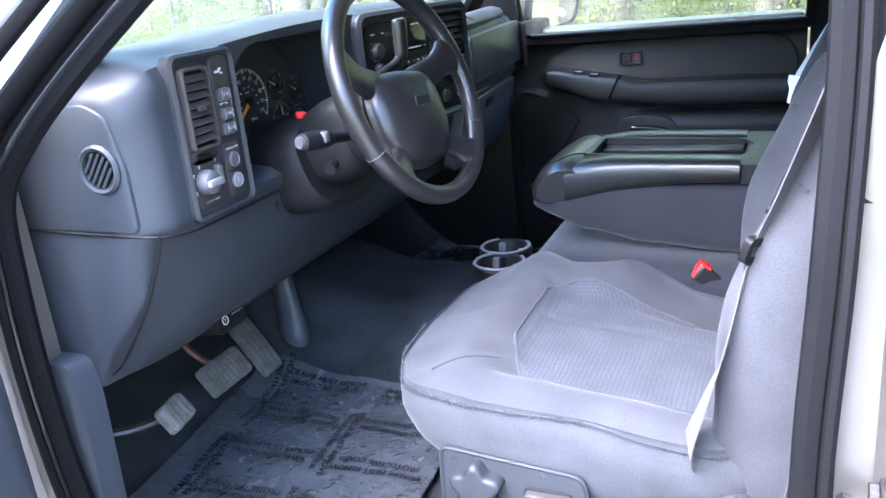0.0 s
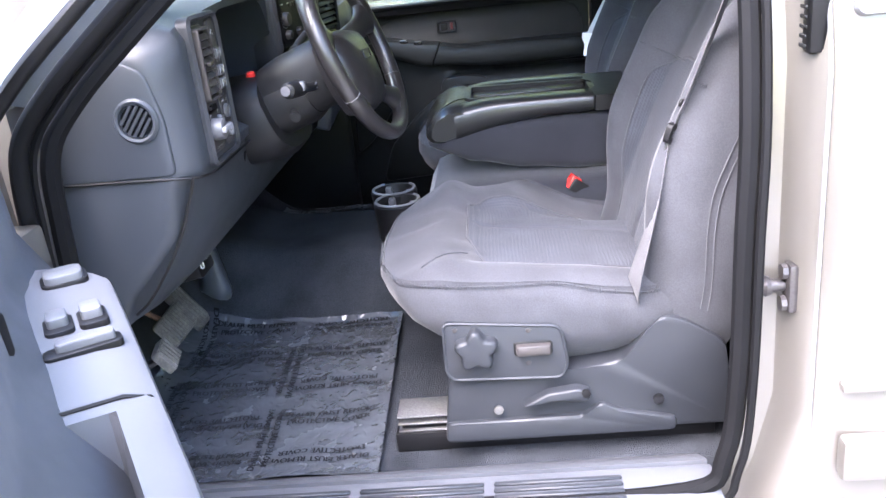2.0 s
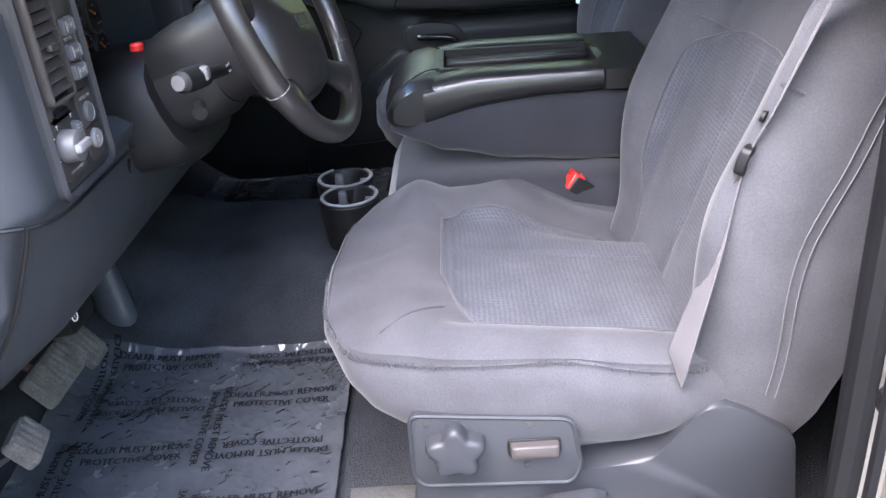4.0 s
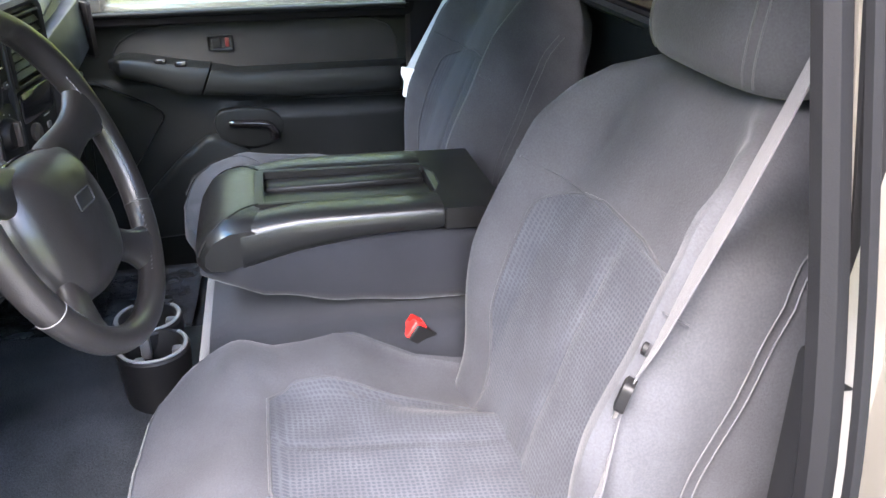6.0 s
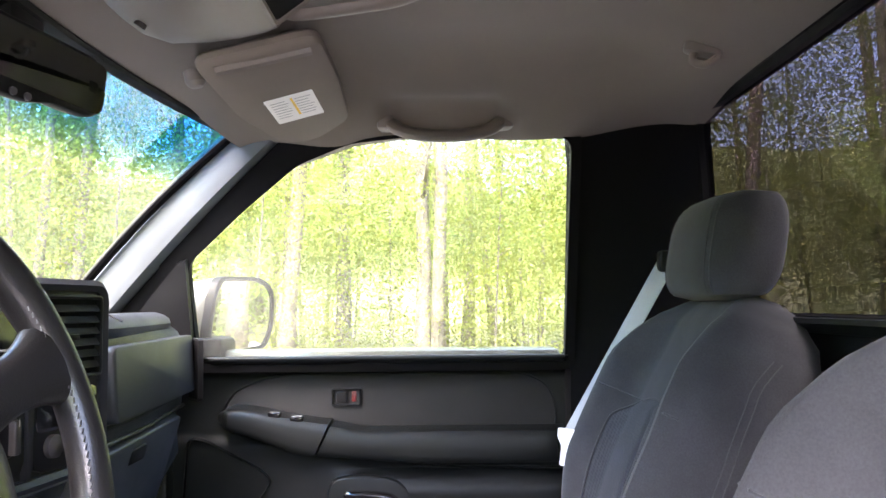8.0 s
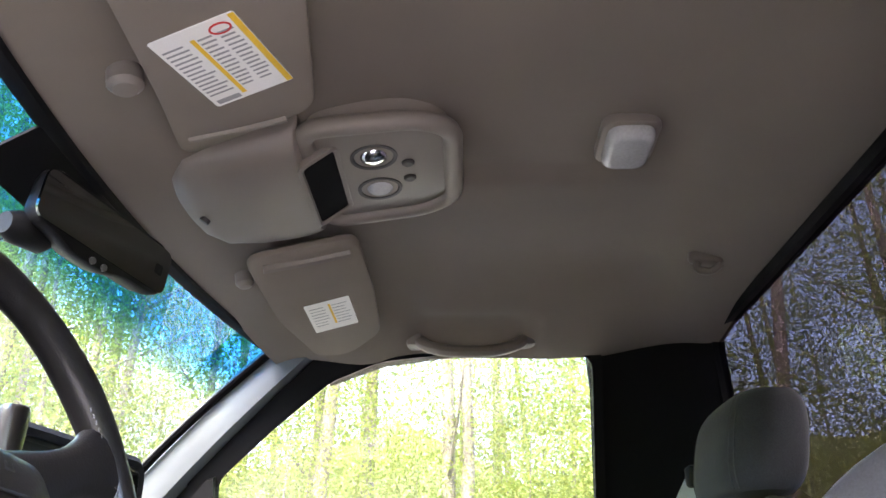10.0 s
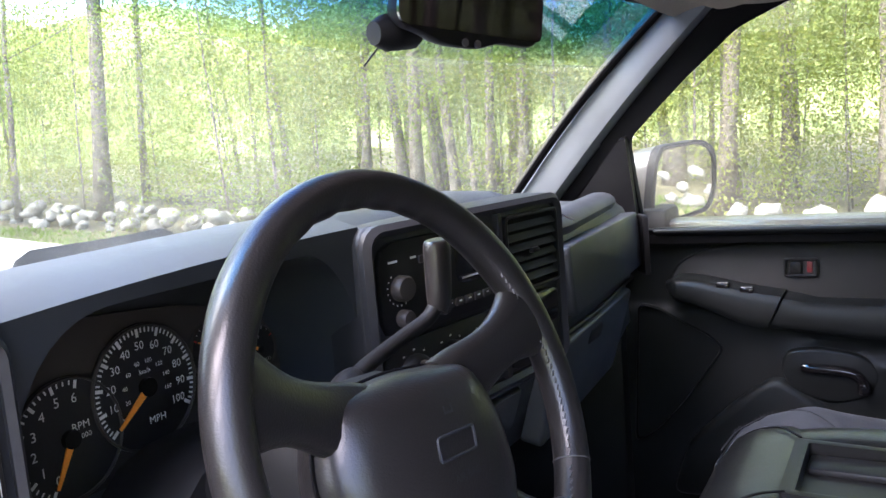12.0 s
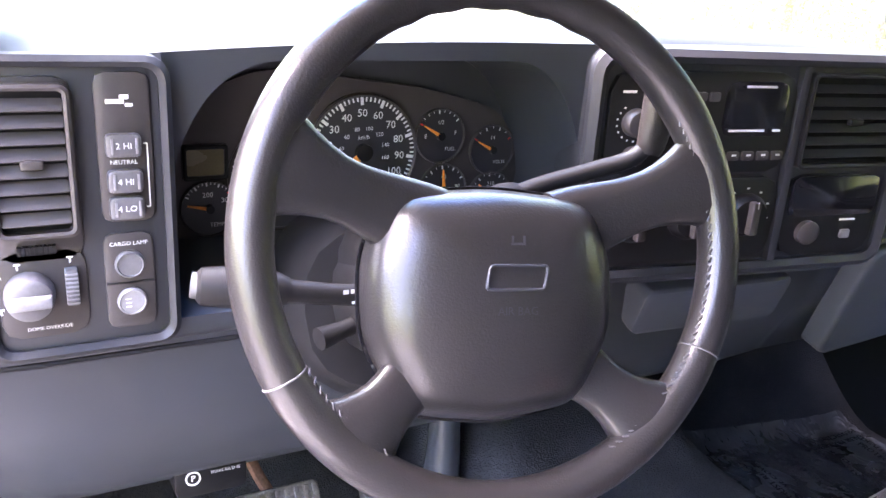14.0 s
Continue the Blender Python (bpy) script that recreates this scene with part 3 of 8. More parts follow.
part("lining", thick_sheet(B(), 60, 96, lining_pt, (0.05, 0, 0)), M_door, door)
ins = rpoly([(0.632, 0.598), (0.612, 0.64), (0.558, 0.668), (0.485, 0.679), (0.23, 0.68), (0.006, 0.678), (-0.041, 0.655), (-0.057, 0.615), (-0.058, 0.562), (0.254, 0.56), (0.398, 0.568), (0.52, 0.6)], 0.03)
part("cloth_insert", slab(B(), [(-y, z) for y, z in ins], frame3((0.812, 0, 0), (0, -1, 0), (0, 0, 1)), -0.01, 0.004, 0.003), M_doorcloth, door, "charcoal velour insert")
part("insert_rim", tube(B(), [V(0.808, y, z) for y, z in ins], 0.0028, 6, closed=True), M_door, door)


def armrest_rings(y0, y1, n, top, low, deep, lean):
    """Rounded bolster rings from rear to front; lean shears the ends in the plane of the door."""
    out = []
    for i in range(n + 1):
        v = i / n
        y = y0 + (y1 - y0) * v
        zt, zb, d = top(y), low(y), deep(v)
        mid = (zt + zb) / 2
        ring = [V(0.808, y, zt + 0.003)]
        for k in range(9):
            a = radians(90 - 22.5 * k)
            ring.append(V(0.80 - d * 0.62 - d * 0.38 * max(0.0, math.cos(a)) ** 0.6, y, mid + (zt - zb) / 2 * math.copysign(abs(math.sin(a)) ** 0.8, math.sin(a))))
        ring.append(V(0.808, y, zb - 0.006))
        out.append([p + V(0, lean(y) * (mid - p.z), 0) for p in ring])
    return out


part("armrest", loft(B(), armrest_rings(-0.072, 0.414, 24, lambda y: 0.569 + 0.012 * smooth01((y - 0.34) / 0.08), lambda y: 0.502 + 0.016 * smooth01((y - 0.2) / 0.24), lambda v: 0.012 + 0.043 * smooth01(v / 0.05),
                                        lambda y: 0.45 * smooth01((y - 0.3) / 0.1))), M_door, door, "padded dark armrest")
pod = part("switch_pod", loft(B(), armrest_rings(0.419, 0.636, 20, lambda y: 0.584 + 0.031 * smooth01((y - 0.4) / 0.2) - 0.016 * smooth01((y - 0.60) / 0.04), lambda y: 0.518 + 0.05 * smooth01((y - 0.43) / 0.19) + 0.018 * smooth01((y - 0.60) / 0.04),
                                               lambda v: 0.008 + 0.046 * smooth01((1 - v) / 0.14), lambda y: 0.45 * smooth01((0.52 - y) / 0.1))), M_door, door, "smooth dark switch pod")
for y, z in ((0.514, 0.6015), (0.469, 0.593)):
    part("window_switch", rbox(B(), (0.752, y - 0.013, z - 0.005), (0.772, y + 0.013, z + 0.006), 0.003), M_gloss, pod, "black rocker switch")
    part("switch_edge", rbox(B(), (0.754, y - 0.011, z + 0.0055), (0.760, y + 0.009, z + 0.0075), 0.001), M_grey, pod, "pale switch edge")
HR = frame3((0.806, 0.375, 0.631), (0, -1, 0), (0, 0, 1))
rec = part("handle_recess", ringplate(B(), rrect(0.062, 0.037, 0.005), rrect(0.052, 0.028, 0.004), HR, -0.012, 0.004, 0.0015), M_black, door)
part("cup", slab(B(), rrect(0.052, 0.028, 0.004), HR, -0.014, -0.006), M_gloss, rec)
part("lever", slab(B(), rrect(0.022, 0.024, 0.004), at(HR, -0.009, 0.0), -0.008, 0.003, 0.003), M_black, rec, "black door release lever")
part("lock_slide", slab(B(), rrect(0.010, 0.022, 0.002), at(HR, 0.016, 0.001), -0.008, 0.0, 0.002), M_darkred, rec, "dark red lock slide")
# pull slot in a low oval plateau
oval = rpoly([(0.414, 0.441), (0.40, 0.47), (0.342, 0.479), (0.268, 0.469), (0.233, 0.434), (0.255, 0.385), (0.32, 0.366), (0.40, 0.392)], 0.03)
part("pull_relief", slab(B(), [(-y, z) for y, z in oval], frame3((0.788, 0, 0), (0, -1, 0), (0, 0, 1)), -0.01, 0.011, 0.007, 3), M_door, door)
# black tube laid on top, painting the shade of the slot
part("pull_slot", tube(B(), catmull([V(0.779, 0.375, 0.438), V(0.777, 0.33, 0.437), V(0.776, 0.285, 0.432), V(0.777, 0.268, 0.414), V(0.778, 0.266, 0.396)], 5), [0.008] + [0.0105] * 15 + [0.013] * 5, 10), M_gloss, door, "dark tube painted as the shaded pull slot")
part("lower_crease", tube(B(), catmull([V(0.785, -0.07, 0.489), V(0.785, 0.2, 0.493), V(0.788, 0.245, 0.5), V(0.792, 0.285, 0.514)], 5), 0.0035, 6), M_door, door)
pocket = rpoly([(0.30, 0.16), (0.64, 0.14), (0.60, 0.26), (0.50, 0.36), (0.42, 0.42), (0.32, 0.36)], 0.03)
part("map_pocket", slab(B(), [(-y, z) for y, z in pocket], DN, -0.01, 0.03, 0.02, 3), M_door, door, "moulded map pocket bulge")
spk = rpoly([(0.70, 0.555), (0.66, 0.547), (0.548, 0.49), (0.522, 0.465), (0.606, 0.345), (0.667, 0.275), (0.72, 0.24)], 0.02)
part("speaker_panel", ringplate(B(), [(-y, z) for y, z in spk], [(-(0.62 + (y - 0.62) * 0.94), 0.40 + (z - 0.40) * 0.97) for y, z in spk], DN, -0.01, 0.006, 0.003), M_door, door)
part("belt_roll", tube(B(), [V(0.802, -0.07, 0.703), V(0.802, 0.645, 0.703)], 0.010, 12), M_door, door, "rounded top of the lining")
# window opening of the passenger door
WIN = [(-0.10, 0.708), (0.64, 0.708), (0.645, 0.905), (0.53, 1.005), (0.42, 1.09), (0.32, 1.128), (0.15, 1.145), (-0.05, 1.15), (-0.10, 1.13)]
WINR = rpoly(WIN, 0.02, 3)
wfr = frame3((0.803, 0, 0.722), (0, 1, 0), (-0.3134, 0, 0.9496))
w2 = [(y, (z - 0.722) / 0.9496) for y, z in WINR]
cy, cz = 0.25, 0.21
wo = [(cy + (a - cy) * (1.055 + 0.09 * smooth01((a - 0.2) / 0.3)), cz + (b - cz) * 1.085 + (0.03 * smooth01((a - 0.2) / 0.25) if b > 0.1 else 0)) for a, b in w2]
win = tagged(new("window_1"), "raised clear passenger door window", "window", kind="structure")
part("window_frame", ringplate(B(), wo, w2, wfr, -0.012, 0.012, 0.004), M_rubber, win, "black rubber channel")
g = part("pane", slab(B(), w2, frame3((0.811, 0, 0.722), (0, 1, 0), (-0.3134, 0, 0.9496)), -0.002, 0.002), M_side, win, "clear side glass")
g.visible_shadow = False
part("outer_sill", rbox(B(), (0.845, -0.10, 0.69), (0.925, 0.72, 0.728), 0.014), M_paint, win, "bright painted door top")
bm = B()
slab(bm, [(0.645, 0.0), (0.80, 0.0), (0.79, 0.05), (0.66, 0.20), (0.645, 0.205)], wfr, -0.03, 0.006, 0.003)
part("corner_cover", bm, M_black, door, "black triangular mirror cover")
part("outer_panel", slab(B(), [(-0.1, -0.3), (0.9, -0.3), (0.9, 0.69), (-0.1, 0.69)], frame3((0.93, 0, 0), (0, 1, 0), (0, 0, 1)), -0.03, 0.0), M_paint, door, "pewter metallic outer skin")

# the lining stands further out at the insert and leans in to the glass at the belt
for piece in door.children_recursive:
    if piece.name.startswith(("outer_panel", "corner_cover")):
        continue
    for vert in piece.data.vertices:
        vert.co.x += 0.03 - 0.044 * smooth01((vert.co.z - 0.684) / 0.026)
        vert.co.y -= 0.028
        vert.co.z += 0.006 * smooth01((vert.co.z - 0.68) / 0.03)

# ---- side mirror outside the passenger door ----
sm = thing("side_mirror", (0.9, 0.66, 0.72), "pewter door mirror with a bright rim, on the passenger door", "mirror")
mo = rpoly([(-0.16, -0.068), (-0.03, -0.085), (0.13, -0.078), (0.165, -0.03), (0.16, 0.06), (0.08, 0.085), (-0.13, 0.08)], 0.045, 5)
mf = frame3((1.0, 0.605, 0.80), (1, -0.22, 0), (0, -0.05, 1))
rings = [[mf[0] + mf[1] * x * k + mf[2] * y * k + mf[3] * d for x, y in mo] for d, k in ((0.0, 1.0), (-0.03, 1.0), (-0.08, 0.9), (-0.11, 0.6))]
part("housing", loft(B(), rings), M_paint, sm)
part("rim", ringplate(B(), [(x * 1.05, y * 1.05) for x, y in mo], [(x * 0.93, y * 0.93) for x, y in mo], mf, -0.012, 0.008, 0.003), M_black, sm, "black mirror rim")
part("mirror_glass", slab(B(), [(x * 0.96, y * 0.96) for x, y in mo], mf, 0.0, 0.003), M_mirror, sm)
part("arm", rbox(B(), (0.82, 0.60, 0.705), (0.94, 0.66, 0.755), 0.012), M_black, sm)

# ---- driver side: sill, jambs, outer body, seal ----
bm = B()
sec = [(-0.715, 0.062), (-0.735, 0.082), (-0.79, 0.112), (-0.80, 0.116), (-0.80, 0.05), (-0.715, 0.02)]
loft(bm, [[V(x, y, z) for x, z in sec] for y in (-0.075, -0.06, 0.30, 0.46, 0.80)])
tagged(part("sill_cover", bm, M_sill), "scuffed blue-grey plastic door sill cover", "trim", kind="structure")
sill = tagged(new("sill_plate"), "ribbed blue-grey plastic step plate in the door opening", "trim", kind="structure")
part("plate", rbox(B(), (-0.895, -0.08, 0.085), (-0.802, 0.78, 0.113), 0.006), M_sill, sill)
for y0, y1 in ((-0.02 + 0.08, 0.255), (0.27, 0.465), (0.48, 0.675)):
    for i in range(4):
        part("rib", rbox(B(), (-0.83 - i * 0.0155 - 0.0045, y0, 0.1135), (-0.83 - i * 0.0155 + 0.0045, y1, 0.1185), 0.002, 1), M_trim, sill)
bm = B()
sec = [(-0.893, 0.10), (-0.915, 0.098), (-0.94, 0.085), (-0.965, 0.04), (-0.985, -0.06), (-0.965, -0.2), (-0.9, -0.25), (-0.85, -0.2), (-0.85, 0.05)]
loft(bm, [[V(x, y, z) for x, z in sec] for y in (-0.6, -0.2, 0.3, 0.95)])
tagged(part("rocker_panel", bm, M_paint), "pewter metallic rocker panel below the door", "body panel", kind="structure")


def bx(z):
    """How far the cab side leans in above the belt."""
    return 0.24 * max(0.0, z - 0.72)


bm = B()
rings = []
for z in (-0.1, 0.06, 0.14, 0.25, 0.45, 0.72, 0.85, 1.0, 1.16):
    k = 0.06 * smooth01((0.22 - z) / 0.18)
    rings.append([V(-x + bx(z), y + k, z) for x, y in ((0.80, -0.40), (0.80, -0.125), (0.828, -0.128), (0.832, -0.158), (0.842, -0.166), (0.872, -0.172), (0.89, -0.184), (0.902, -0.198), (0.908, -0.21), (0.913, -0.225), (0.92, -0.29), (0.92, -0.52), (0.85, -0.52))])
jamb = tagged(new("door_jamb"), "pewter painted door pillar with striker, driver side", "pillar", kind="structure")
part("pillar", loft(bm, rings), M_paint, jamb)
part("edge_seal", tube(B(), [V(-0.896 + bx(z), -0.187, z) for z in (-0.05, 0.2, 0.5, 0.72, 0.9, 1.1)], 0.0028, 6), M_grey, jamb, "pale sealant bead")
part("pillar_vent", rbox(B(), (-0.882, -0.19, 0.735), (-0.852, -0.166, 0.90), 0.006), M_black, jamb, "black ribbed pressure vent")
for i in range(14):
    part("vent_rib", rbox(B(), (-0.878, -0.164, 0.742 + i * 0.0112), (-0.857, -0.1615, 0.747 + i * 0.0112), 0.001, 1), M_black, jamb)
st = part("striker_plate", rbox(B(), (-0.872, -0.174, 0.392), (-0.842, -0.16, 0.462), 0.008), M_darksteel, jamb, "steel striker plate")
part("striker_pin", tube(B(), [V(-0.852, -0.161, 0.428), V(-0.852, -0.134, 0.428)], [0.008, 0.010], 10), M_darksteel, st, "dark striker pin")
part("pin_head", disc(B(), frame3((-0.852, -0.134, 0.428), (1, 0, 0), (0, 0, 1)), [(0.011, -0.006), (0.015, 0.0), (0.013, 0.006), (0.006, 0.008)], 14), M_darksteel, st)
for z in (0.404, 0.450):
    part("bolt", disc(B(), frame3((-0.858, -0.157, z), (1, 0, 0), (0, 0, 1)), [(0.011, -0.004), (0.011, 0.003), (0.006, 0.006)], 8), M_darksteel, st)
part("inner_cover", rbox(B(), (-0.826, -0.385, 0.06), (-0.79, -0.118, 0.72), 0.01), M_blackcloth, jamb, "dark inner pillar cover")
bm = B()
loft(bm, [[V(-0.83, -0.13, 0.70), V(-0.79, -0.13, 0.70), V(-0.735, -0.385, 0.70), V(-0.83, -0.40, 0.70)], [V(-0.75, -0.13, 1.1), V(-0.70, -0.13, 1.1), V(-0.645, -0.345, 1.1), V(-0.76, -0.40, 1.1)], [V(-0.74, -0.11, 1.2), V(-0.67, -0.11, 1.2), V(-0.63, -0.335, 1.2), V(-0.74, -0.40, 1.2)]])
part("upper_cover", bm, M_blackcloth, jamb, "black upper pillar cover")
side = tagged(new("cab_side"), "pewter metallic cab corner and pickup bed side", "body panel", kind="structure")
part("corner_panel", slab(B(), [(-0.52, -0.3), (-0.30, -0.3), (-0.30, 0.72), (-0.52, 0.72)], frame3((-0.918, 0, 0), (0, 1, 0), (0, 0, 1)), -0.01, 0.004), M_paint, side)
part("bed_side", rbox(B(), (-0.955, -2.6, -0.25), (-0.885, -0.55, 0.60), 0.03), M_paint, side)
part("side_moulding", rbox(B(), (-0.945, -0.54, 0.17), (-0.915, -0.215, 0.235), 0.01), M_paint, side, "body-coloured rub strip")
part("moulding_end", rbox(B(), (-0.93, -0.54, 0.30), (-0.912, -0.215, 0.312), 0.004), M_paint, side)
EB = frame3((-0.904, -0.262, 0.812), (0, -1, 0), (0.24, 0, 1))
em_ = part("side_emblem", slab(B(), rrect(0.114, 0.068, 0.012), EB, -0.01, 0.003, 0.002), M_grey, side, "grey framed emblem plate")
part("emblem_face", slab(B(), rrect(0.104, 0.058, 0.009), EB, 0.0, 0.0042), M_white, em_)
part("emblem_panel", slab(B(), rrect(0.082, 0.038, 0.004), EB, 0.0, 0.0052), M_midgrey, em_)
# front jamb with hinges
bm = B()
rings = []
for z in (-0.05, 0.05, 0.14, 0.3, 0.5, 0.70, 0.76):
    k = 0.045 * smooth01((0.25 - z) / 0.2)
    rings.append([V(-x, y - k, z) for x, y in ((0.80, 1.0), (0.80, 0.835), (0.862, 0.83), (0.868, 0.855), (0.895, 0.87), (0.90, 0.905), (0.95, 0.92), (0.975, 0.94), (0.975, 1.1), (0.8, 1.1))])
fj = tagged(new("hinge_jamb"), "pewter painted front door jamb with hinges", "pillar", kind="structure")
part("pillar", loft(bm, rings), M_paint, fj)
for z in (0.18, 0.55):
    part("hinge", rbox(B(), (-0.955, 0.80, z), (-0.90, 0.90, z + 0.07), 0.008), M_paint, fj, "painted steel hinge")
part("kick_panel", slab(B(), rpoly([(0.80, 0.08), (1.0, 0.08), (1.0, 0.46), (0.79, 0.46), (0.785, 0.40)], 0.02), frame3((-0.80, 0, 0), (0, 1, 0), (0, 0, 1)), -0.03, 0.012, 0.005), M_dashlow, fj, "blue-grey kick panel")
SEAL = [(-0.862, -0.03, 0.108), (-0.862, 0.3, 0.103), (-0.862, 0.64, 0.103), (-0.862, 0.745, 0.15), (-0.862, 0.79, 0.28), (-0.862, 0.805, 0.45), (-0.862, 0.80, 0.60), (-0.862, 0.785, 0.70), (-0.855, 0.735, 0.765), (-0.842, 0.65, 0.838),
        (-0.80, 0.53, 0.94), (-0.745, 0.40, 1.055), (-0.712, 0.28, 1.115), (-0.695, 0.10, 1.145), (-0.70, -0.05, 1.14), (-0.722, -0.108, 1.08), (-0.79, -0.118, 0.85), (-0.845, -0.112, 0.66), (-0.862, -0.104, 0.5), (-0.864, -0.10, 0.3), (-0.863, -0.085, 0.17)]
loop = catmull(SEAL, 5, closed=True)
tagged(part("door_seal", tube(B(), loop, 0.0135, 8, closed=True, up=(1, 0, 0)), M_rubber), "black rubber seal round the driver door opening", "seal", kind="structure")
# black channels beside the windscreen pillar
pil = catmull(SEAL[6:14], 6)
for off, rad, nm, m, lab in ((V(-0.034, 0.022, 0.012), 0.014, "pillar_channel", M_rubber, "black rubber channel along the windscreen pillar"), (V(-0.062, 0.05, 0.026), 0.013, "pillar_moulding", M_black, "black outer moulding of the windscreen pillar")):
    tagged(part(nm, tube(B(), [p + off for p in pil], rad, 10, flat=0.8), m), lab, "seal", kind="structure")
tagged(part("door_seal_lip", tube(B(), [p + V(-0.018, 0.02 * (0.35 - p.y) * -1.6, 0.012 * (0.6 - p.z) * -3) for p in loop], 0.006, 6, closed=True, up=(1, 0, 0)), M_rubber), "thin black outer lip of the door seal", "seal", kind="structure")
bm = B()
loft(bm, [[V(-0.655, y, zz), V(-0.70, y, zz - 0.015), V(-0.735, y, zz - 0.005), V(-0.74, y, zz + 0.06), V(-0.64, y, zz + 0.06)] for y, zz in ((0.42, 1.075), (0.28, 1.13), (0.1, 1.16), (-0.06, 1.16), (-0.2, 1.15))])
tagged(part("roof_rail", bm, M_liner), "taupe cloth-covered roof rail over the driver door", "trim", kind="structure")
bm = B()
loft(bm, [[V(0.64, y, zz + 0.045), V(0.67 + dx, y, zz), V(0.72 + dx, y, zz - 0.004), V(0.75 + dx, y, zz + 0.06), V(0.64, y, zz + 0.075)] for y, zz, dx in ((0.43, 1.10, 0.02), (0.32, 1.138, 0.015), (0.16, 1.155, 0.0), (-0.05, 1.16, 0.0), (-0.12, 1.16, 0.0))])
tagged(part("roof_rail", bm, M_liner), "taupe cloth-covered roof rail over the passenger door", "trim", kind="structure")
tagged(part("firewall", slab(B(), [(-0.8, 0.0), (0.8, 0.0), (0.8, 0.80), (-0.8, 0.80)], frame3((0, 1.14, 0), (-1, 0, 0), (0, 0, 1)), -0.03, 0.0), M_carpet), "dark carpeted firewall under the dashboard", "wall", kind="structure")
bm = B()
sheet(bm, 20, 12, lambda u, v: V(-0.93 + 1.86 * u, 1.08 + 1.25 * v, 0.62 - 0.11 * v * v - 0.10 * (2 * u - 1) ** 4 * (0.6 + v) + 0.03 * math.exp(-((2 * u - 1) / 0.5) ** 2)))
tagged(part("bonnet", bm, M_paint), "long pewter metallic bonnet beyond the windscreen", "bonnet", kind="structure")
bm = B()
rbox(bm, (0.795, 0.70, 0.0), (0.90, 1.2, 0.76), 0.01)
tagged(part("cowl_side", bm, M_door), "dark kick panel ahead of the passenger door", "trim", kind="structure")


# ---- dashboard ----
CL, CR = -0.596, -0.214          # the instrument recess


def dash_prof(x, recess=None):
    e = smooth01((-0.738 - x) / 0.05)
    r = smooth01((x - 0.158) / 0.025)
    zt = 0.864 - 0.35 * (x + 0.30) ** 2 * (0.35 if x < -0.3 else 0.10) - 0.022 * e - 0.044 * r
    yf = 0.628 + 0.02 * e ** 2 + r * (-0.012 + 0.03 * max(0, x - 0.3) / 0.4) + 0.014 * (1 if -0.207 < x < 0.16 else 0)
    kb = 0.06 * smooth01((-0.67 - x) / 0.11)
    lo = 0.405 + 0.03 * r
    if recess is None:
        zz = [zt - 0.03, zt - 0.05, 0.74, 0.70, 0.66]
        mid = [(yf, z) for z in zz]
    else:
        top = recess
        mid = [(yf + 0.012, top), (0.735, top - 0.004), (0.767, top - 0.012), (0.767, 0.664), (yf + 0.02, 0.652)]
    return [(1.08, 0.79), (0.96, 0.80 + 0.036 * (1 - r) * (1 - e)), (0.74, zt + 0.003), (0.672, zt), (yf + 0.01, zt - 0.011)] + mid + \
           [(yf, 0.642), (yf + 0.003, 0.628), (yf + 0.012, 0.62), (0.652 + kb * 0.4, 0.545), (0.705 + kb, 0.452), (0.765 + kb * 0.4, lo), (0.9, lo - 0.01), (1.08, lo)]


def arch(x):
    if x < -0.50:
        return 0.675 + 0.162 * max(0.0, 1 - min(1.0, (-0.50 - x) / 0.0995) ** 2.4) ** (1 / 2.4)
    if x > -0.30:
        return 0.69 + 0.147 * math.sqrt(max(0.0, 1 - ((x + 0.30) / 0.0865) ** 2))
    return 0.837


dash = thing("dashboard", (0, 0.9, 0.41), "blue-grey moulded truck dashboard below the windscreen", "dashboard")
rings = []
for x, k in ((-0.792, 0.90), (-0.790, 0.955), (-0.784, 0.985)):
    rings.append([V(x, 0.87 + (y - 0.87) * k, 0.62 + (z - 0.62) * k) for y, z in dash_prof(-0.784)])
xs = [-0.78, -0.77, -0.76, -0.75, -0.74, -0.725, -0.70, -0.66, -0.62, -0.605, CL - 0.001]
rings += [[V(x, y, z) for y, z in dash_prof(x)] for x in xs]
inner = [CL + (CR - CL) * (0.5 - 0.5 * math.cos(math.pi * i / 34)) for i in range(35)]
rings += [[V(x, y, z) for y, z in dash_prof(x, arch(x))] for x in inner]
xs = [CR + 0.001, -0.206, -0.1, 0.0, 0.10, 0.15, 0.16, 0.17, 0.18, 0.2, 0.3, 0.4, 0.5, 0.6, 0.68, 0.71]
rings += [[V(x, y, z) for y, z in dash_prof(x)] for x in xs]
rings.append([V(0.735, 0.87 + (y - 0.87) * 0.93, 0.62 + (z - 0.62) * 0.95) for y, z in dash_prof(0.71)])
part("body", loft(B(), rings), M_dash, dash)
part("top_ridge", tube(B(), [V(-0.72 + 1.36 * i / 20, 0.86 - 0.04 * (abs(-0.72 + 1.36 * i / 20) / 0.7) ** 2, 0.838 - 0.045 * smooth01((-0.72 + 1.36 * i / 20 - 0.1) / 0.1)) for i in range(21)], 0.006, 6), M_dashlow, dash)
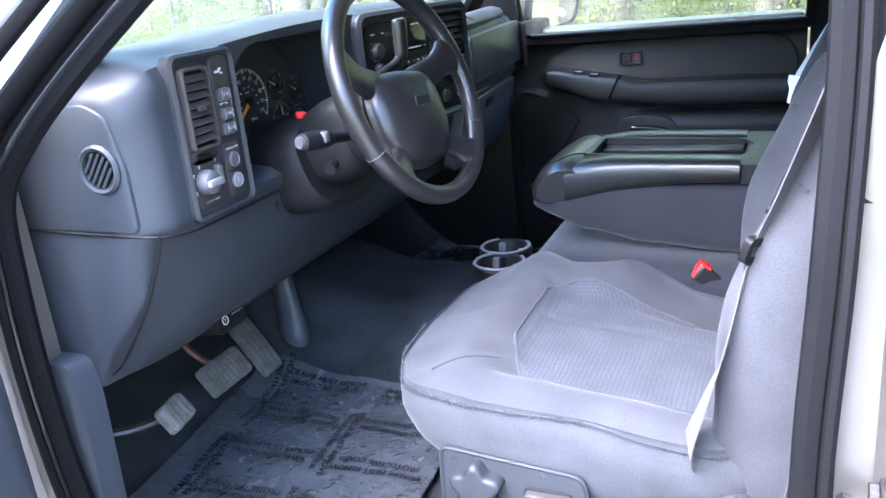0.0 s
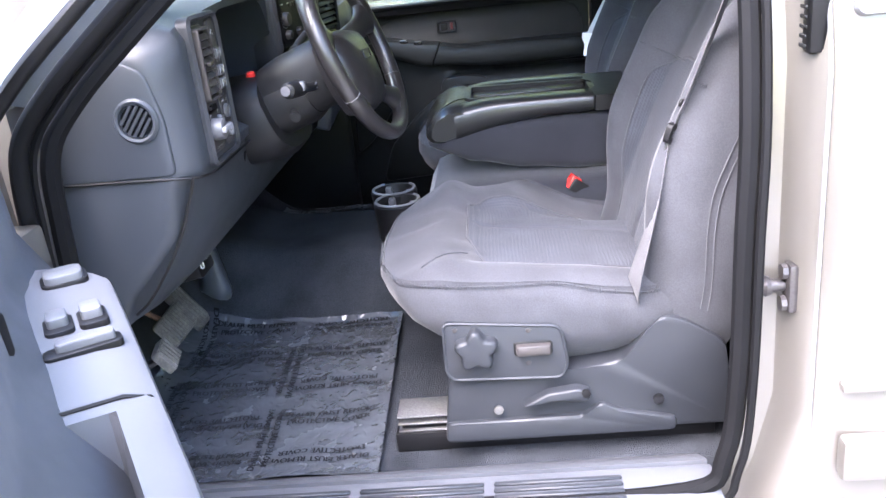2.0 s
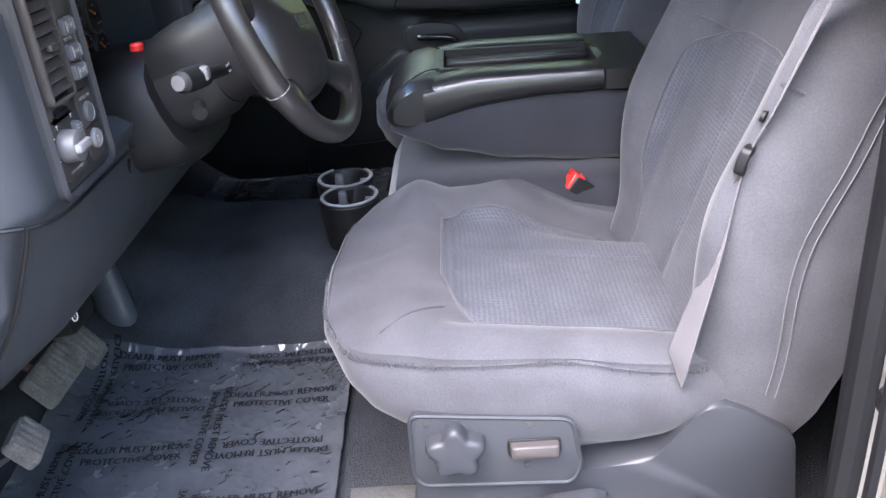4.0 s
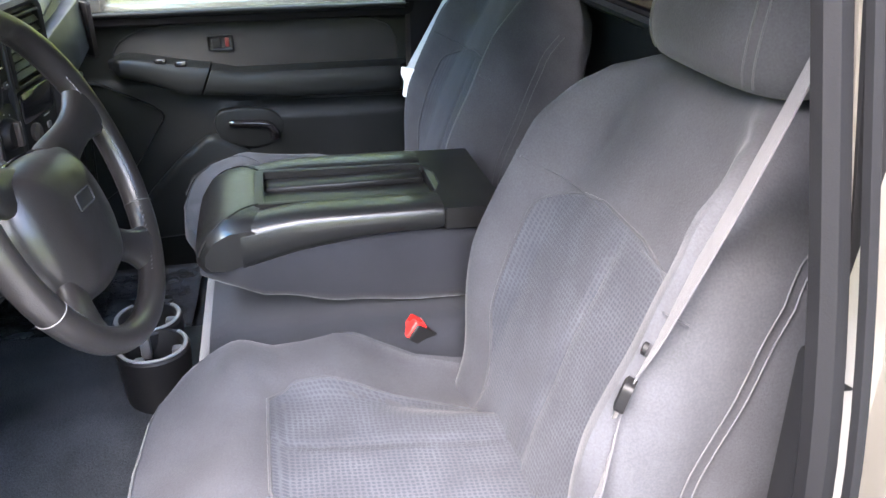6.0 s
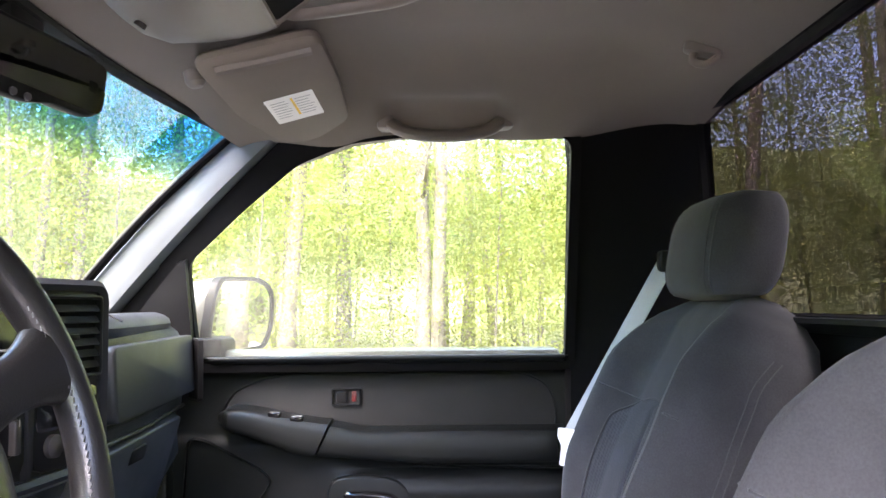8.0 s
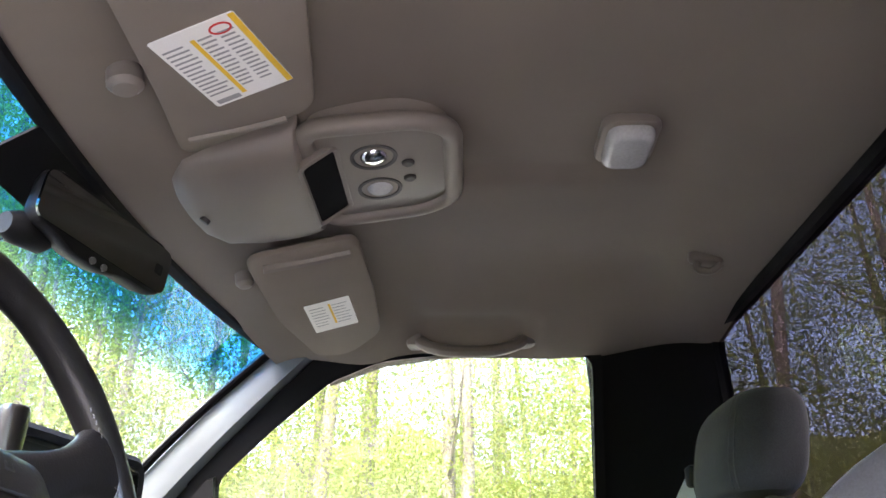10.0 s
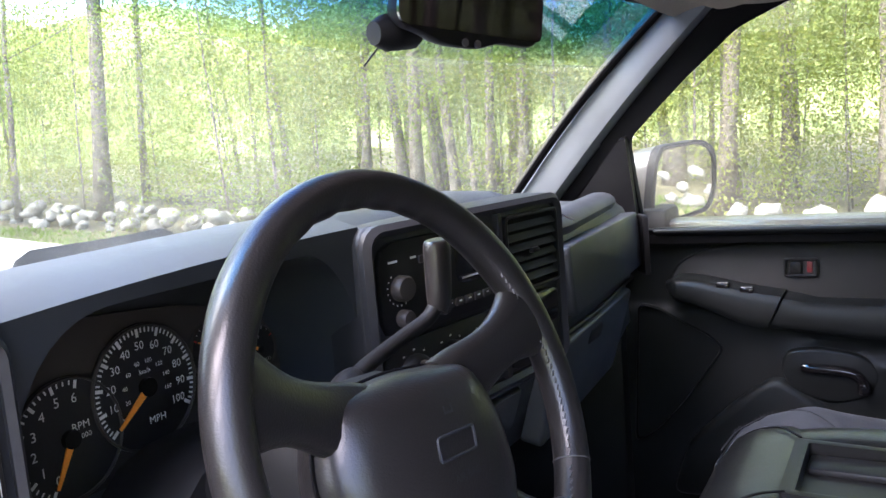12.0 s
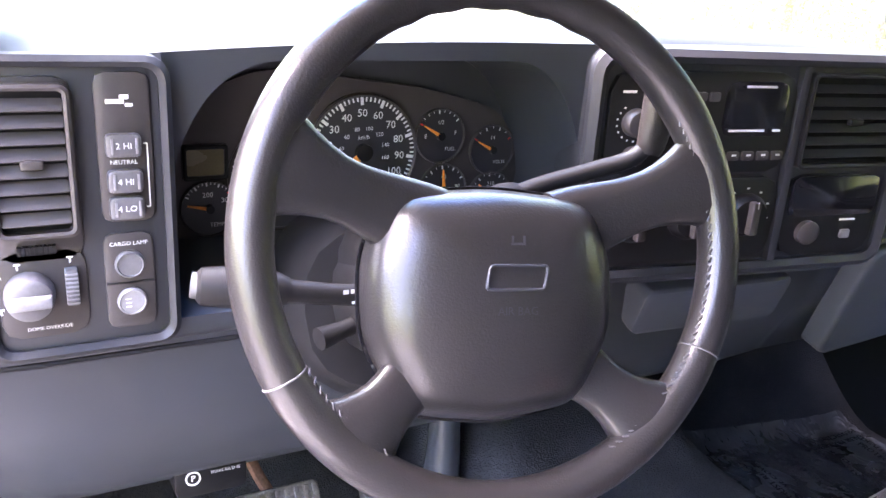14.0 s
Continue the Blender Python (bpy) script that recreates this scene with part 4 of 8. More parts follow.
# parting lines
ln = [V(-0.795, 0.845, 0.638), V(-0.795, 0.75, 0.636), V(-0.792, 0.675, 0.633), V(-0.775, 0.636, 0.628), V(-0.745, 0.624, 0.624), V(-0.70, 0.622, 0.622), V(-0.60, 0.624, 0.621), V(-0.53, 0.626, 0.62)]
part("parting_line", tube(B(), catmull(ln, 4), 0.0022, 6), M_black, dash)
ln = [V(-0.778, 0.637, 0.63), V(-0.779, 0.648, 0.60), V(-0.785, 0.68, 0.53), V(-0.785, 0.735, 0.455), V(-0.78, 0.77, 0.425)]
part("parting_line", tube(B(), catmull(ln, 4), 0.0024, 6), M_black, dash)
cover = rpoly([(0.655, 0.637), (0.85, 0.637), (0.85, 0.792), (0.70, 0.800), (0.668, 0.782), (0.655, 0.72)], 0.012, 5)
part("end_cover", slab(B(), [(-y, z) for y, z in cover], frame3((-0.786, 0, 0), (0, -1, 0), (0, 0, 1)), -0.01, 0.0085, 0.004, 3), M_dash, dash, "flat removable end cover")
# round side vent in the end cover
fr = frame3((-0.7945, 0.692, 0.719), (0, -1, 0), (0, 0, 1))
rv = part("round_vent", disc(B(), fr, [(0.0315, -0.004), (0.0315, 0.003), (0.028, 0.0065), (0.0245, 0.005), (0.023, 0.0), (0.022, -0.012)], 32), M_dash, dash, "round side demister vent")
part("bore", disc(B(), fr, [(0.022, 0.0), (0.0215, 0.0014)], 28), M_gloss, rv)
for i in range(5):
    o = -0.0152 + i * 0.0076
    h = math.sqrt(0.0215 ** 2 - o ** 2)
    c, s = math.cos(radians(-38)), math.sin(radians(-38))
    bm = B()
    q = [(-0.0019 + o, -h), (0.0019 + o, -h), (0.0019 + o, h), (-0.0019 + o, h)]
    part("slat", slab(bm, [(a * c - b * s, a * s + b * c) for a, b in q], fr, 0.0015, 0.005), M_trim, rv)


def vent(parent, fr, w, h, n, name, label, knob=True, m=M_brown):
    v = part(name, ringplate(B(), rrect(w, h, 0.006), rrect(w - 0.008, h - 0.008, 0.004), fr, -0.0075, 0.003, 0.001), m, parent, label)
    o, u, vv, nn = fr
    part("duct", slab(B(), rrect(w - 0.008, h - 0.008, 0.004), fr, -0.0075, -0.006), M_rubber, v)
    sm = None
    for i in range(n):
        z = -h / 2 + 0.008 + (h - 0.016) * (i + 0.5) / n
        bm = B()
        sf = frame3(o + vv * z - nn * 0.0015, u, (vv * 0.8 - nn * 0.6))
        sf = (sf[0], u, sf[2], sf[3])
        slab(bm, rrect(w - 0.009, 0.0095, 0.001, 1), sf, -0.0007, 0.0007)
        part("slat", bm, m, v)
    if knob:
        part("thumb_tab", rbox_on(fr, 0.0, 0.0, 0.014, 0.006, 0.0, 0.006), m, v)
    return v


def rbox_on(fr, x, y, w, h, d0, d1, r=0.0015):
    return slab(B(), [(x + a, y + b) for a, b in rrect(w, h, min(w, h) * 0.2, 2)], fr, d0, d1, r, 2)


# ---- left switch panel ----
LF = frame3((-0.659, 0.629, 0.734), (1, 0, 0), (0, 0, 1))
lb = part("switch_panel", slab(B(), rrect(0.128, 0.212, 0.014), LF, -0.01, 0.004, 0.003), M_bezel, dash, "switch panel beside the instruments")
part("rim", ringplate(B(), rrect(0.131, 0.216, 0.016), rrect(0.115, 0.20, 0.011), LF, -0.008, 0.011, 0.004), M_bezel, lb)


part("vent_surround", rbox_on(LF, -0.0265, 0.030, 0.057, 0.128, 0.0, 0.0065), M_brown, lb)
vent(dash, out(at(LF, -0.0265, 0.038), 0.0145), 0.052, 0.104, 8, "side_vent", "louvred air vent")
bm = B()
for i in range(9):
    slab(bm, rrect(0.002, 0.006, 0.0004, 1), at(LF, -0.04 + i * 0.0028, -0.024), 0.0065, 0.0105)
part("vent_wheel", bm, M_black, lb, "ribbed vent thumbwheel")
fx = part("drive_switch_panel", rbox_on(LF, 0.033, 0.044, 0.036, 0.106, 0.0, 0.0068), M_brown, lb, "four-wheel drive push buttons")
for z in (0.047, 0.0215, 0.002):
    b = part("push_button", rbox_on(LF, 0.0315, z, 0.0235, 0.0165, 0.005, 0.0125, 0.002), M_midgrey, fx, "grey push button")
    for sx in (-0.0075, 0.0085):
        part("rib", rbox_on(LF, 0.0315 + sx, z, 0.0016, 0.011, 0.0125, 0.0138, 0.0004), M_grey, b)
bm = B()
text(bm, "2 HI", 0.0062, LF, 0.0315, 0.047, lift=0.0130)
text(bm, "NEUTRAL", 0.0042, LF, 0.0315, 0.0345, lift=0.0072)
text(bm, "4 HI", 0.0062, LF, 0.0315, 0.0215, lift=0.0130)
text(bm, "4 LO", 0.0062, LF, 0.0315, 0.002, lift=0.0130)
bar(bm, LF, 0.0475, 0.0245, 0.0009, 0.046, 0.0072)
bar(bm, LF, 0.0463, 0.0475, 0.0025, 0.0009, 0.0072)
bar(bm, LF, 0.0463, 0.0015, 0.0025, 0.0009, 0.0072)
bar(bm, LF, 0.028, 0.077, 0.012, 0.003, 0.0072)
bar(bm, LF, 0.034, 0.080, 0.006, 0.003, 0.0072)
bar(bm, LF, 0.037, 0.0745, 0.005, 0.0022, 0.0072)
part("lettering", bm, M_white, fx, "white switch lettering", smooth=False, recalc=False)
lp = part("light_switch_panel", rbox_on(LF, -0.0265, -0.0575, 0.057, 0.066, 0.0, 0.0065), M_brown, lb, "headlamp switch panel")
part("headlamp_knob", disc(B(), at(LF, -0.036, -0.056), [(0.0165, 0.006), (0.0165, 0.012), (0.015, 0.022), (0.012, 0.024)], 24), M_midgrey, lp, "grey rotary headlamp knob")
part("knob_grip", rbox_on(at(LF, -0.036, -0.056), 0, 0, 0.028, 0.009, 0.02, 0.029, 0.003), M_grey, lp)
part("dimmer_wheel", rbox_on(LF, -0.0085, -0.053, 0.0085, 0.028, 0.004, 0.014, 0.003), M_midgrey, lp, "ribbed dimmer wheel")
for i in range(8):
    part("dimmer_rib", rbox_on(LF, -0.0085, -0.064 + i * 0.0031, 0.0082, 0.0012, 0.012, 0.0148, 0.0003), M_grey, lp)
bm = B()
text(bm, "DOME OVERRIDE", 0.0038, LF, -0.025, -0.0835, lift=0.007)
for x, z in ((-0.042, -0.034), (-0.0545, -0.043), (-0.0545, -0.066), (-0.0085, -0.0315)):
    bar(bm, LF, x, z, 0.0042, 0.0012, 0.007)
    bar(bm, LF, x, z - 0.002, 0.0012, 0.0042, 0.007)
part("lettering", bm, M_white, lp, "white switch lettering", smooth=False, recalc=False)
cp = part("cargo_lamp_panel", rbox_on(LF, 0.031, -0.0545, 0.034, 0.074, 0.0, 0.0065), M_brown, lb)
part("cargo_button", disc(B(), at(LF, 0.031, -0.041), [(0.0105, 0.005), (0.0105, 0.009), (0.0092, 0.0105), (0.0085, 0.0095)], 22), M_midgrey, cp, "round grey push button")
part("fog_button", disc(B(), at(LF, 0.031, -0.07), [(0.0105, 0.005), (0.0105, 0.0095), (0.0092, 0.011), (0.0085, 0.010)], 22), M_grey, cp, "round pale push button")
bm = B()
text(bm, "CARGO LAMP", 0.0042, LF, 0.031, -0.0255, lift=0.007)
for i in range(3):
    bar(bm, LF, 0.028, -0.067 - i * 0.003, 0.004, 0.0008, 0.0112)
part("lettering", bm, M_white, cp, "white lettering", smooth=False, recalc=False)
part("divider", rbox_on(LF, 0.031, -0.0555, 0.033, 0.0012, 0.006, 0.0076, 0.0003), M_black, cp)

# ---- instrument cluster ----
cl = thing("instrument_cluster", (-0.4, 0.78, 0.66), "black instrument cluster with orange needles in the dashboard", "instrument cluster")
CF = frame3((-0.40, 0.757, 0.73), (1, 0, 0), (0, 0.03, 1))
back = [(-0.19, -0.062), (-0.150, -0.072), (0.12, -0.072), (0.18, -0.055), (0.19, 0.0), (0.155, 0.045), (0.06, 0.068), (-0.09, 0.085), (-0.16, 0.06), (-0.19, 0.03)]
part("face_plate", slab(B(), rpoly(back, 0.02), CF, -0.006, 0.0), M_brown, cl)


def gauge(cx, cz, r, a0, a1, nbig, nsmall, needle, words, red=()):
    """A dial: angles in degrees, anticlockwise from the right."""
    f = at(CF, cx + 0.40, cz - 0.73)
    g = part("gauge", disc(B(), f, [(r, 0.0), (r, 0.0035), (r * 0.985, 0.004), (r * 0.98, 0.003)], 40), M_dial, cl, "black round gauge")
    part("gauge_ring", ringplate(B(), [(r * 1.02 * math.cos(i * math.pi / 20), r * 1.02 * math.sin(i * math.pi / 20)) for i in range(40)], [(r * 0.975 * math.cos(i * math.pi / 20), r * 0.975 * math.sin(i * math.pi / 20)) for i in range(40)], f, 0.002, 0.006, 0.001), M_brown, g, "thin dark ring")
    bm = B()
    bmr = B()
    o, u, v, n = f
    for i in range(nsmall + 1):
        t = i / nsmall
        a = radians(a0 + (a1 - a0) * t)
        big = (i * nbig) % nsmall == 0
        l0, l1, w = (0.82 if big else 0.88) * r, 0.955 * r, (0.028 if big else 0.015) * r
        c, s = math.cos(a), math.sin(a)
        tgt = bmr if t in red else bm
        tgt.faces.new([tgt.verts.new(o + u * (c * rr - s * ww) + v * (s * rr + c * ww) + n * 0.0046) for rr, ww in ((l0, -w), (l1, -w), (l1, w), (l0, w))])
    for body, size, x, y in words:
        text(bm, body, size, f, x * r, y * r, lift=0.0046)
    part("scale", bm, M_white, g, "white scale and lettering", smooth=False, recalc=False)
    if len(bmr.faces):
        part("red_scale", bmr, M_red, g, "red scale marks", smooth=False, recalc=False)
    else:
        bmr.free()
    a = radians(needle)
    c, s = math.cos(a), math.sin(a)
    bm = B()
    pts = [(-0.03, -0.07), (0.80, -0.022), (0.80, 0.022), (-0.03, 0.07)]
    slab(bm, [(r * (x * c - y * s), r * (x * s + y * c)) for x, y in pts], f, 0.006, 0.0075)
    part("needle", bm, M_orange, g, "orange needle")
    part("needle_hub", disc(B(), f, [(r * 0.16, 0.004), (r * 0.15, 0.0085), (r * 0.05, 0.009)], 16), M_black, g)


def arc_words(a0, a1, words, k, size):
    return [(w, size, k * math.cos(radians(a0 + (a1 - a0) * i / (len(words) - 1))), k * math.sin(radians(a0 + (a1 - a0) * i / (len(words) - 1)))) for i, w in enumerate(words)]


gauge(-0.475, 0.716, 0.05, 242, 75, 6, 24, 242, arc_words(242, 75, list("0123456"), 0.66, 0.0115) + [("RPM", 0.009, 0.22, 0.16), ("X1000", 0.0065, 0.22, -0.02)])
gauge(-0.394, 0.735, 0.056, 218, -32, 10, 50, 218, arc_words(218, -32, ["0", "10", "20", "30", "40", "50", "60", "70", "80", "90", "100"], 0.68, 0.0105) +
      arc_words(200, -15, ["20", "40", "60", "80", "100", "120", "140", "160"], 0.42, 0.0055) + [("MPH", 0.0095, 0.12, -0.55), ("km/h", 0.006, 0.0, 0.26)])
gauge(-0.311, 0.748, 0.0275, 150, 40, 2, 8, 150, [("FUEL", 0.0055, 0.42, -0.5), ("1/2", 0.006, 0.0, 0.5), ("E", 0.006, -0.6, 0.0), ("F", 0.006, 0.62, 0.1)], (0.0,))
gauge(-0.249, 0.731, 0.026, 150, 30, 3, 6, 152, [("VOLTS", 0.005, 0.35, -0.5), ("14", 0.006, 0.0, 0.5)], (0.0, 1.0))
gauge(-0.305, 0.692, 0.0265, 160, 30, 4, 8, 95, [("OIL", 0.006, 0.45, -0.45), ("40", 0.006, 0.0, 0.5), ("80", 0.006, 0.62, 0.1), ("0", 0.006, -0.62, 0.1)], (0.0,))
gauge(-0.248, 0.682, 0.0255, 160, 30, 4, 8, 140, [("TEMP", 0.0052, 0.35, -0.5), ("210", 0.006, 0.0, 0.5), ("260", 0.0055, 0.6, 0.1)], (1.0,))
gauge(-0.543, 0.690, 0.0255, 150, 40, 4, 12, 168, [("TEMP", 0.0055, 0.25, -0.6), ("200", 0.0065, -0.05, 0.5), ("300", 0.0065, 0.6, 0.28)], (1.0,))
ld = part("message_display", ringplate(B(), rrect(0.04, 0.032, 0.003), rrect(0.033, 0.024, 0.002), at(CF, -0.145, 0.0025), 0.0, 0.006, 0.001), M_black, cl, "unlit olive message display")
part("screen", slab(B(), rrect(0.033, 0.024, 0.002), at(CF, -0.145, 0.0025), 0.0, 0.003), M_lcd, ld)

# ---- centre stack, turned towards the driver ----
KF = frame3((-0.033, 0.602, 0.738), (0.99, -0.14, 0), (0, 0, 1))
KF = (KF[0], KF[1] * 1.2, KF[2] * 1.08, KF[3])
kb = part("centre_panel", slab(B(), rrect(0.326, 0.212, 0.02, 6), KF, -0.05, 0.0, 0.006, 3), M_bezel, dash, "centre panel with radio and vents")
part("rim", ringplate(B(), rrect(0.326, 0.212, 0.022), rrect(0.302, 0.188, 0.012), KF, -0.002, 0.010, 0.005), M_bezel, kb)
part("inner_post", rbox_on(KF, 0.035, 0.0, 0.008, 0.188, -0.002, 0.008), M_bezel, kb)
rad = thing("car_radio", (-0.09, 0.61, 0.735), "black car radio with knobs, set in the dashboard", "radio")
part("fascia", rbox_on(KF, -0.0585, 0.042, 0.176, 0.092, 0.0, 0.006), M_black, rad)
part("display", rbox_on(KF, -0.01, 0.055, 0.062, 0.05, 0.005, 0.0068, 0.0005), M_gloss, rad, "gloss black display")
for x, z, r in ((-0.122, 0.043, 0.0125), (-0.122, 0.014, 0.0085), (-0.07, 0.014, 0.0085)):
    part("knob", disc(B(), at(KF, x, z), [(r, 0.005), (r, 0.014), (r * 0.85, 0.017), (r * 0.5, 0.0175)], 22), M_brown, rad, "round dark knob")
for i in range(6):
    part("preset_button", rbox_on(KF, -0.055 + i * 0.0148, 0.012, 0.012, 0.0085, 0.005, 0.0085, 0.001), M_brown, rad)
for i in range(4):
    part("button", rbox_on(KF, -0.09 + i * 0.0125, 0.066, 0.010, 0.008, 0.005, 0.0085, 0.001), M_brown, rad)
bm = B()
for x, z, w in ((-0.132, 0.07, 0.012), (-0.105, 0.07, 0.008), (-0.01, 0.0755, 0.03), (-0.018, 0.036, 0.036), (0.012, 0.036, 0.008)):
    bar(bm, KF, x, z, w, 0.0022, 0.0095)
for i in range(6):
    bar(bm, KF, -0.055 + i * 0.0148, 0.013, 0.0045, 0.0018, 0.0088)
for i in range(9):
    a = radians(130 + i * 20)
    bar(bm, KF, -0.122 + 0.0165 * math.cos(a), 0.043 + 0.0165 * math.sin(a), 0.0016, 0.0016, 0.0064)
part("print", bm, M_white, rad, "white radio markings", smooth=False, recalc=False)
hv = thing("heater_controls", (-0.09, 0.61, 0.655), "black heater control panel with three round knobs", "heater controls")
part("fascia", rbox_on(KF, -0.0585, -0.049, 0.176, 0.080, 0.0, 0.006), M_black, hv)
for x in (-0.112, -0.0585, -0.003):
    k_ = part("knob", disc(B(), at(KF, x, -0.045), [(0.021, 0.005), (0.021, 0.011), (0.017, 0.018), (0.010, 0.0185)], 26), M_black, hv, "round black knob")
    part("grip", rbox_on(at(KF, x, -0.045), 0, 0, 0.008, 0.032, 0.016, 0.026, 0.002), M_brown, k_)
bm = B()
for x in (-0.112, -0.0585, -0.003):
    for i in range(7):
        a = radians(-10 + i * 33)
        bar(bm, KF, x + 0.0255 * math.cos(a), -0.045 + 0.0255 * math.sin(a), 0.0028, 0.0018, 0.0066)
    bar(bm, KF, x, -0.031, 0.0012, 0.007, 0.0268)
part("print", bm, M_white, hv, "white heater markings", smooth=False, recalc=False)
vent(dash, out(at(KF, 0.0925, 0.044), 0.009), 0.104, 0.090, 6, "centre_vent", "black louvred air vent", m=M_black)
aux = part("switch_plate", rbox_on(KF, 0.0925, -0.0495, 0.104, 0.082, 0.0, 0.006), M_black, dash, "dark switch plate")
part("blank_cover", rbox_on(KF, 0.0925, -0.030, 0.098, 0.04, 0.005, 0.0075, 0.001), M_gloss, aux)
part("aux_knob", disc(B(), at(KF, 0.068, -0.066), [(0.012, 0.005), (0.012, 0.012), (0.0095, 0.014)], 20), M_brown, aux)
part("air_bag_lamp", rbox_on(KF, 0.113, -0.07, 0.011, 0.009, 0.005, 0.0085, 0.001), M_grey, aux, "pale lamp window")
bm = B()
bar(bm, KF, 0.068, -0.0485, 0.024, 0.0025, 0.0066), bar(bm, KF, 0.113, -0.0475, 0.028, 0.0025, 0.0066), bar(bm, KF, 0.113, -0.055, 0.018, 0.002, 0.0066)
part("print", bm, M_white, aux, "white markings", smooth=False, recalc=False)

# ---- passenger side of the dashboard ----
PF = frame3((0.188, 0.606, 0.70), (0.97, 0.2, 0), (0, 0, 1))
vent(dash, out(at(PF, 0.008, 0.0), 0.008), 0.042, 0.112, 8, "narrow_vent", "narrow louvred air vent", knob=False, m=M_black)
GF = frame3((0.452, 0.611, 0.715), (0.9975, 0.07, 0), (0, 0.06, 1))
part("air_bag_cover", slab(B(), rrect(0.46, 0.104, 0.012), GF, -0.02, 0.012, 0.008, 3), M_dash, dash, "passenger air bag cover")
rings = []
for i in range(15):
    x = 0.20 + 0.50 * i / 14
    y0 = 0.618 + 0.05 * max(0, x - 0.3) / 0.4
    kk = smooth01(i / 1.5) * smooth01((14 - i) / 1.5)
    rings.append([V(x, y0 + 0.02 + 0.032 * math.cos(a) * (0.6 + 0.4 * kk), 0.79 + 0.021 * math.sin(a) * (0.4 + 0.6 * kk)) for a in [2 * math.pi * j / 14 for j in range(14)]])
part("padded_roll", loft(B(), rings), M_dash, dash, "padded roll above the air bag cover")
part("roll_seam", tube(B(), [V(0.265, 0.592, 0.80), V(0.265, 0.62, 0.814), V(0.265, 0.67, 0.812)], 0.0016, 6), M_black, dash)
SF = frame3((0.676, 0.616, 0.703), (0.80, 0.6, 0), (0, 0, 1))
vent(dash, out(SF, 0.008), 0.05, 0.115, 9, "end_vent", "narrow louvred end vent", knob=False, m=M_black)
for z, dz in ((0.655, 0.004), (0.632, 0.0035)):
    part("groove", tube(B(), [V(-0.195, 0.632, z - 0.012), V(0.0, 0.622, z - 0.008), V(0.125, 0.604, z), V(0.4, 0.612, z), V(0.69, 0.638, z + 0.004)], dz, 6), M_black, dash)
part("lower_shelf", slab(B(), rrect(0.31, 0.018, 0.006), frame3((-0.035, 0.605, 0.628), (0.99, -0.14, 0), (0, 0.3, 1)), -0.05, 0.006, 0.005), M_dash, dash)
part("ashtray_door", slab(B(), rrect(0.20, 0.06, 0.01), frame3((-0.03, 0.630, 0.582), (0.995, -0.08, 0), (0, -0.35, 1)), -0.02, 0.014, 0.006), M_dashlow, dash, "ashtray door")
gb = part("glove_box", slab(B(), rrect(0.46, 0.165, 0.016), frame3((0.43, 0.648, 0.545), (0.9975, 0.07, 0), (0, -0.30, 1)), -0.02, 0.012, 0.008, 3), M_dashlow, dash, "glove box door")
part("latch", rbox_on(frame3((0.40, 0.635, 0.60), (1, 0, 0), (0, -0.3, 1)), 0, 0, 0.07, 0.025, 0.0, 0.02, 0.003), M_black, gb)
# lower dash panel lip, park brake release
part("parting_line", tube(B(), [V(-0.52, 0.640, 0.60), V(-0.50, 0.66, 0.55), V(-0.49, 0.70, 0.47)], 0.002, 6), M_black, dash)
RF = frame3((-0.552, 0.746, 0.416), (1, 0, 0), (0, 0.15, 1))
pr = thing("parking_brake_release", (-0.555, 0.78, 0.41), "black parking brake release handle under the dashboard", "brake release")
part("handle", rbox_on(RF, 0, 0, 0.072, 0.040, -0.05, 0.006, 0.003), M_black, pr)
bm = B()
part("ring_mark", ringplate(B(), [(0.0075 * math.cos(i * .35) - 0.018, 0.0075 * math.sin(i * .35)) for i in range(18)], [(0.006 * math.cos(i * .35) - 0.018, 0.006 * math.sin(i * .35)) for i in range(18)], RF, 0.006, 0.0072), M_white, pr)
text(bm, "P", 0.009, RF, -0.018, 0.0, lift=0.0072)
text(bm, "BRAKE RELEASE", 0.0042, RF, 0.014, 0.003, lift=0.0072)
part("lettering", bm, M_white, pr, "white lettering", smooth=False, recalc=False)
# bracket cover on the hump
bm = B()
tube(bm, catmull([V(-0.20, 0.90, 0.44), V(-0.208, 0.885, 0.36), V(-0.214, 0.872, 0.28), V(-0.218, 0.866, 0.23), V(-0.218, 0.866, 0.222)], 4), [0.016 + 0.012 * min(i, 13) / 13 - (0.012 if i > 15 else 0) for i in range(17)], 14, flat=1.5)
part("side_bracket", bm, M_dashlow, dash, "blue-grey lower dash bracket")

# ---- pedals ----
def pedal(name, label, c, w, h, tilt, turn, arm, m=M_pedal):
    t = thing(name, c, label, "pedal")
    q = Euler((radians(tilt), 0, radians(turn))).to_matrix()
    f = frame3(c, q @ V(1, 0, 0), q @ V(0, 0, 1))
    part("pad", slab(B(), rrect(w, h, 0.008), f, -0.012, 0.004, 0.004), m, t)
    n = max(3, int(w / 0.012))
    for i in range(n):
        part("tread_rib", rbox_on(f, -w / 2 + w * (i + 0.5) / n, 0, w / n * 0.5, h * 0.84, 0.003, 0.0075, 0.001), m, t)
    part("arm", tube(B(), catmull(arm, 4), 0.009, 8, flat=0.6), M_rust if name == "brake_pedal" else M_darksteel, t, "steel pedal arm")
    return t


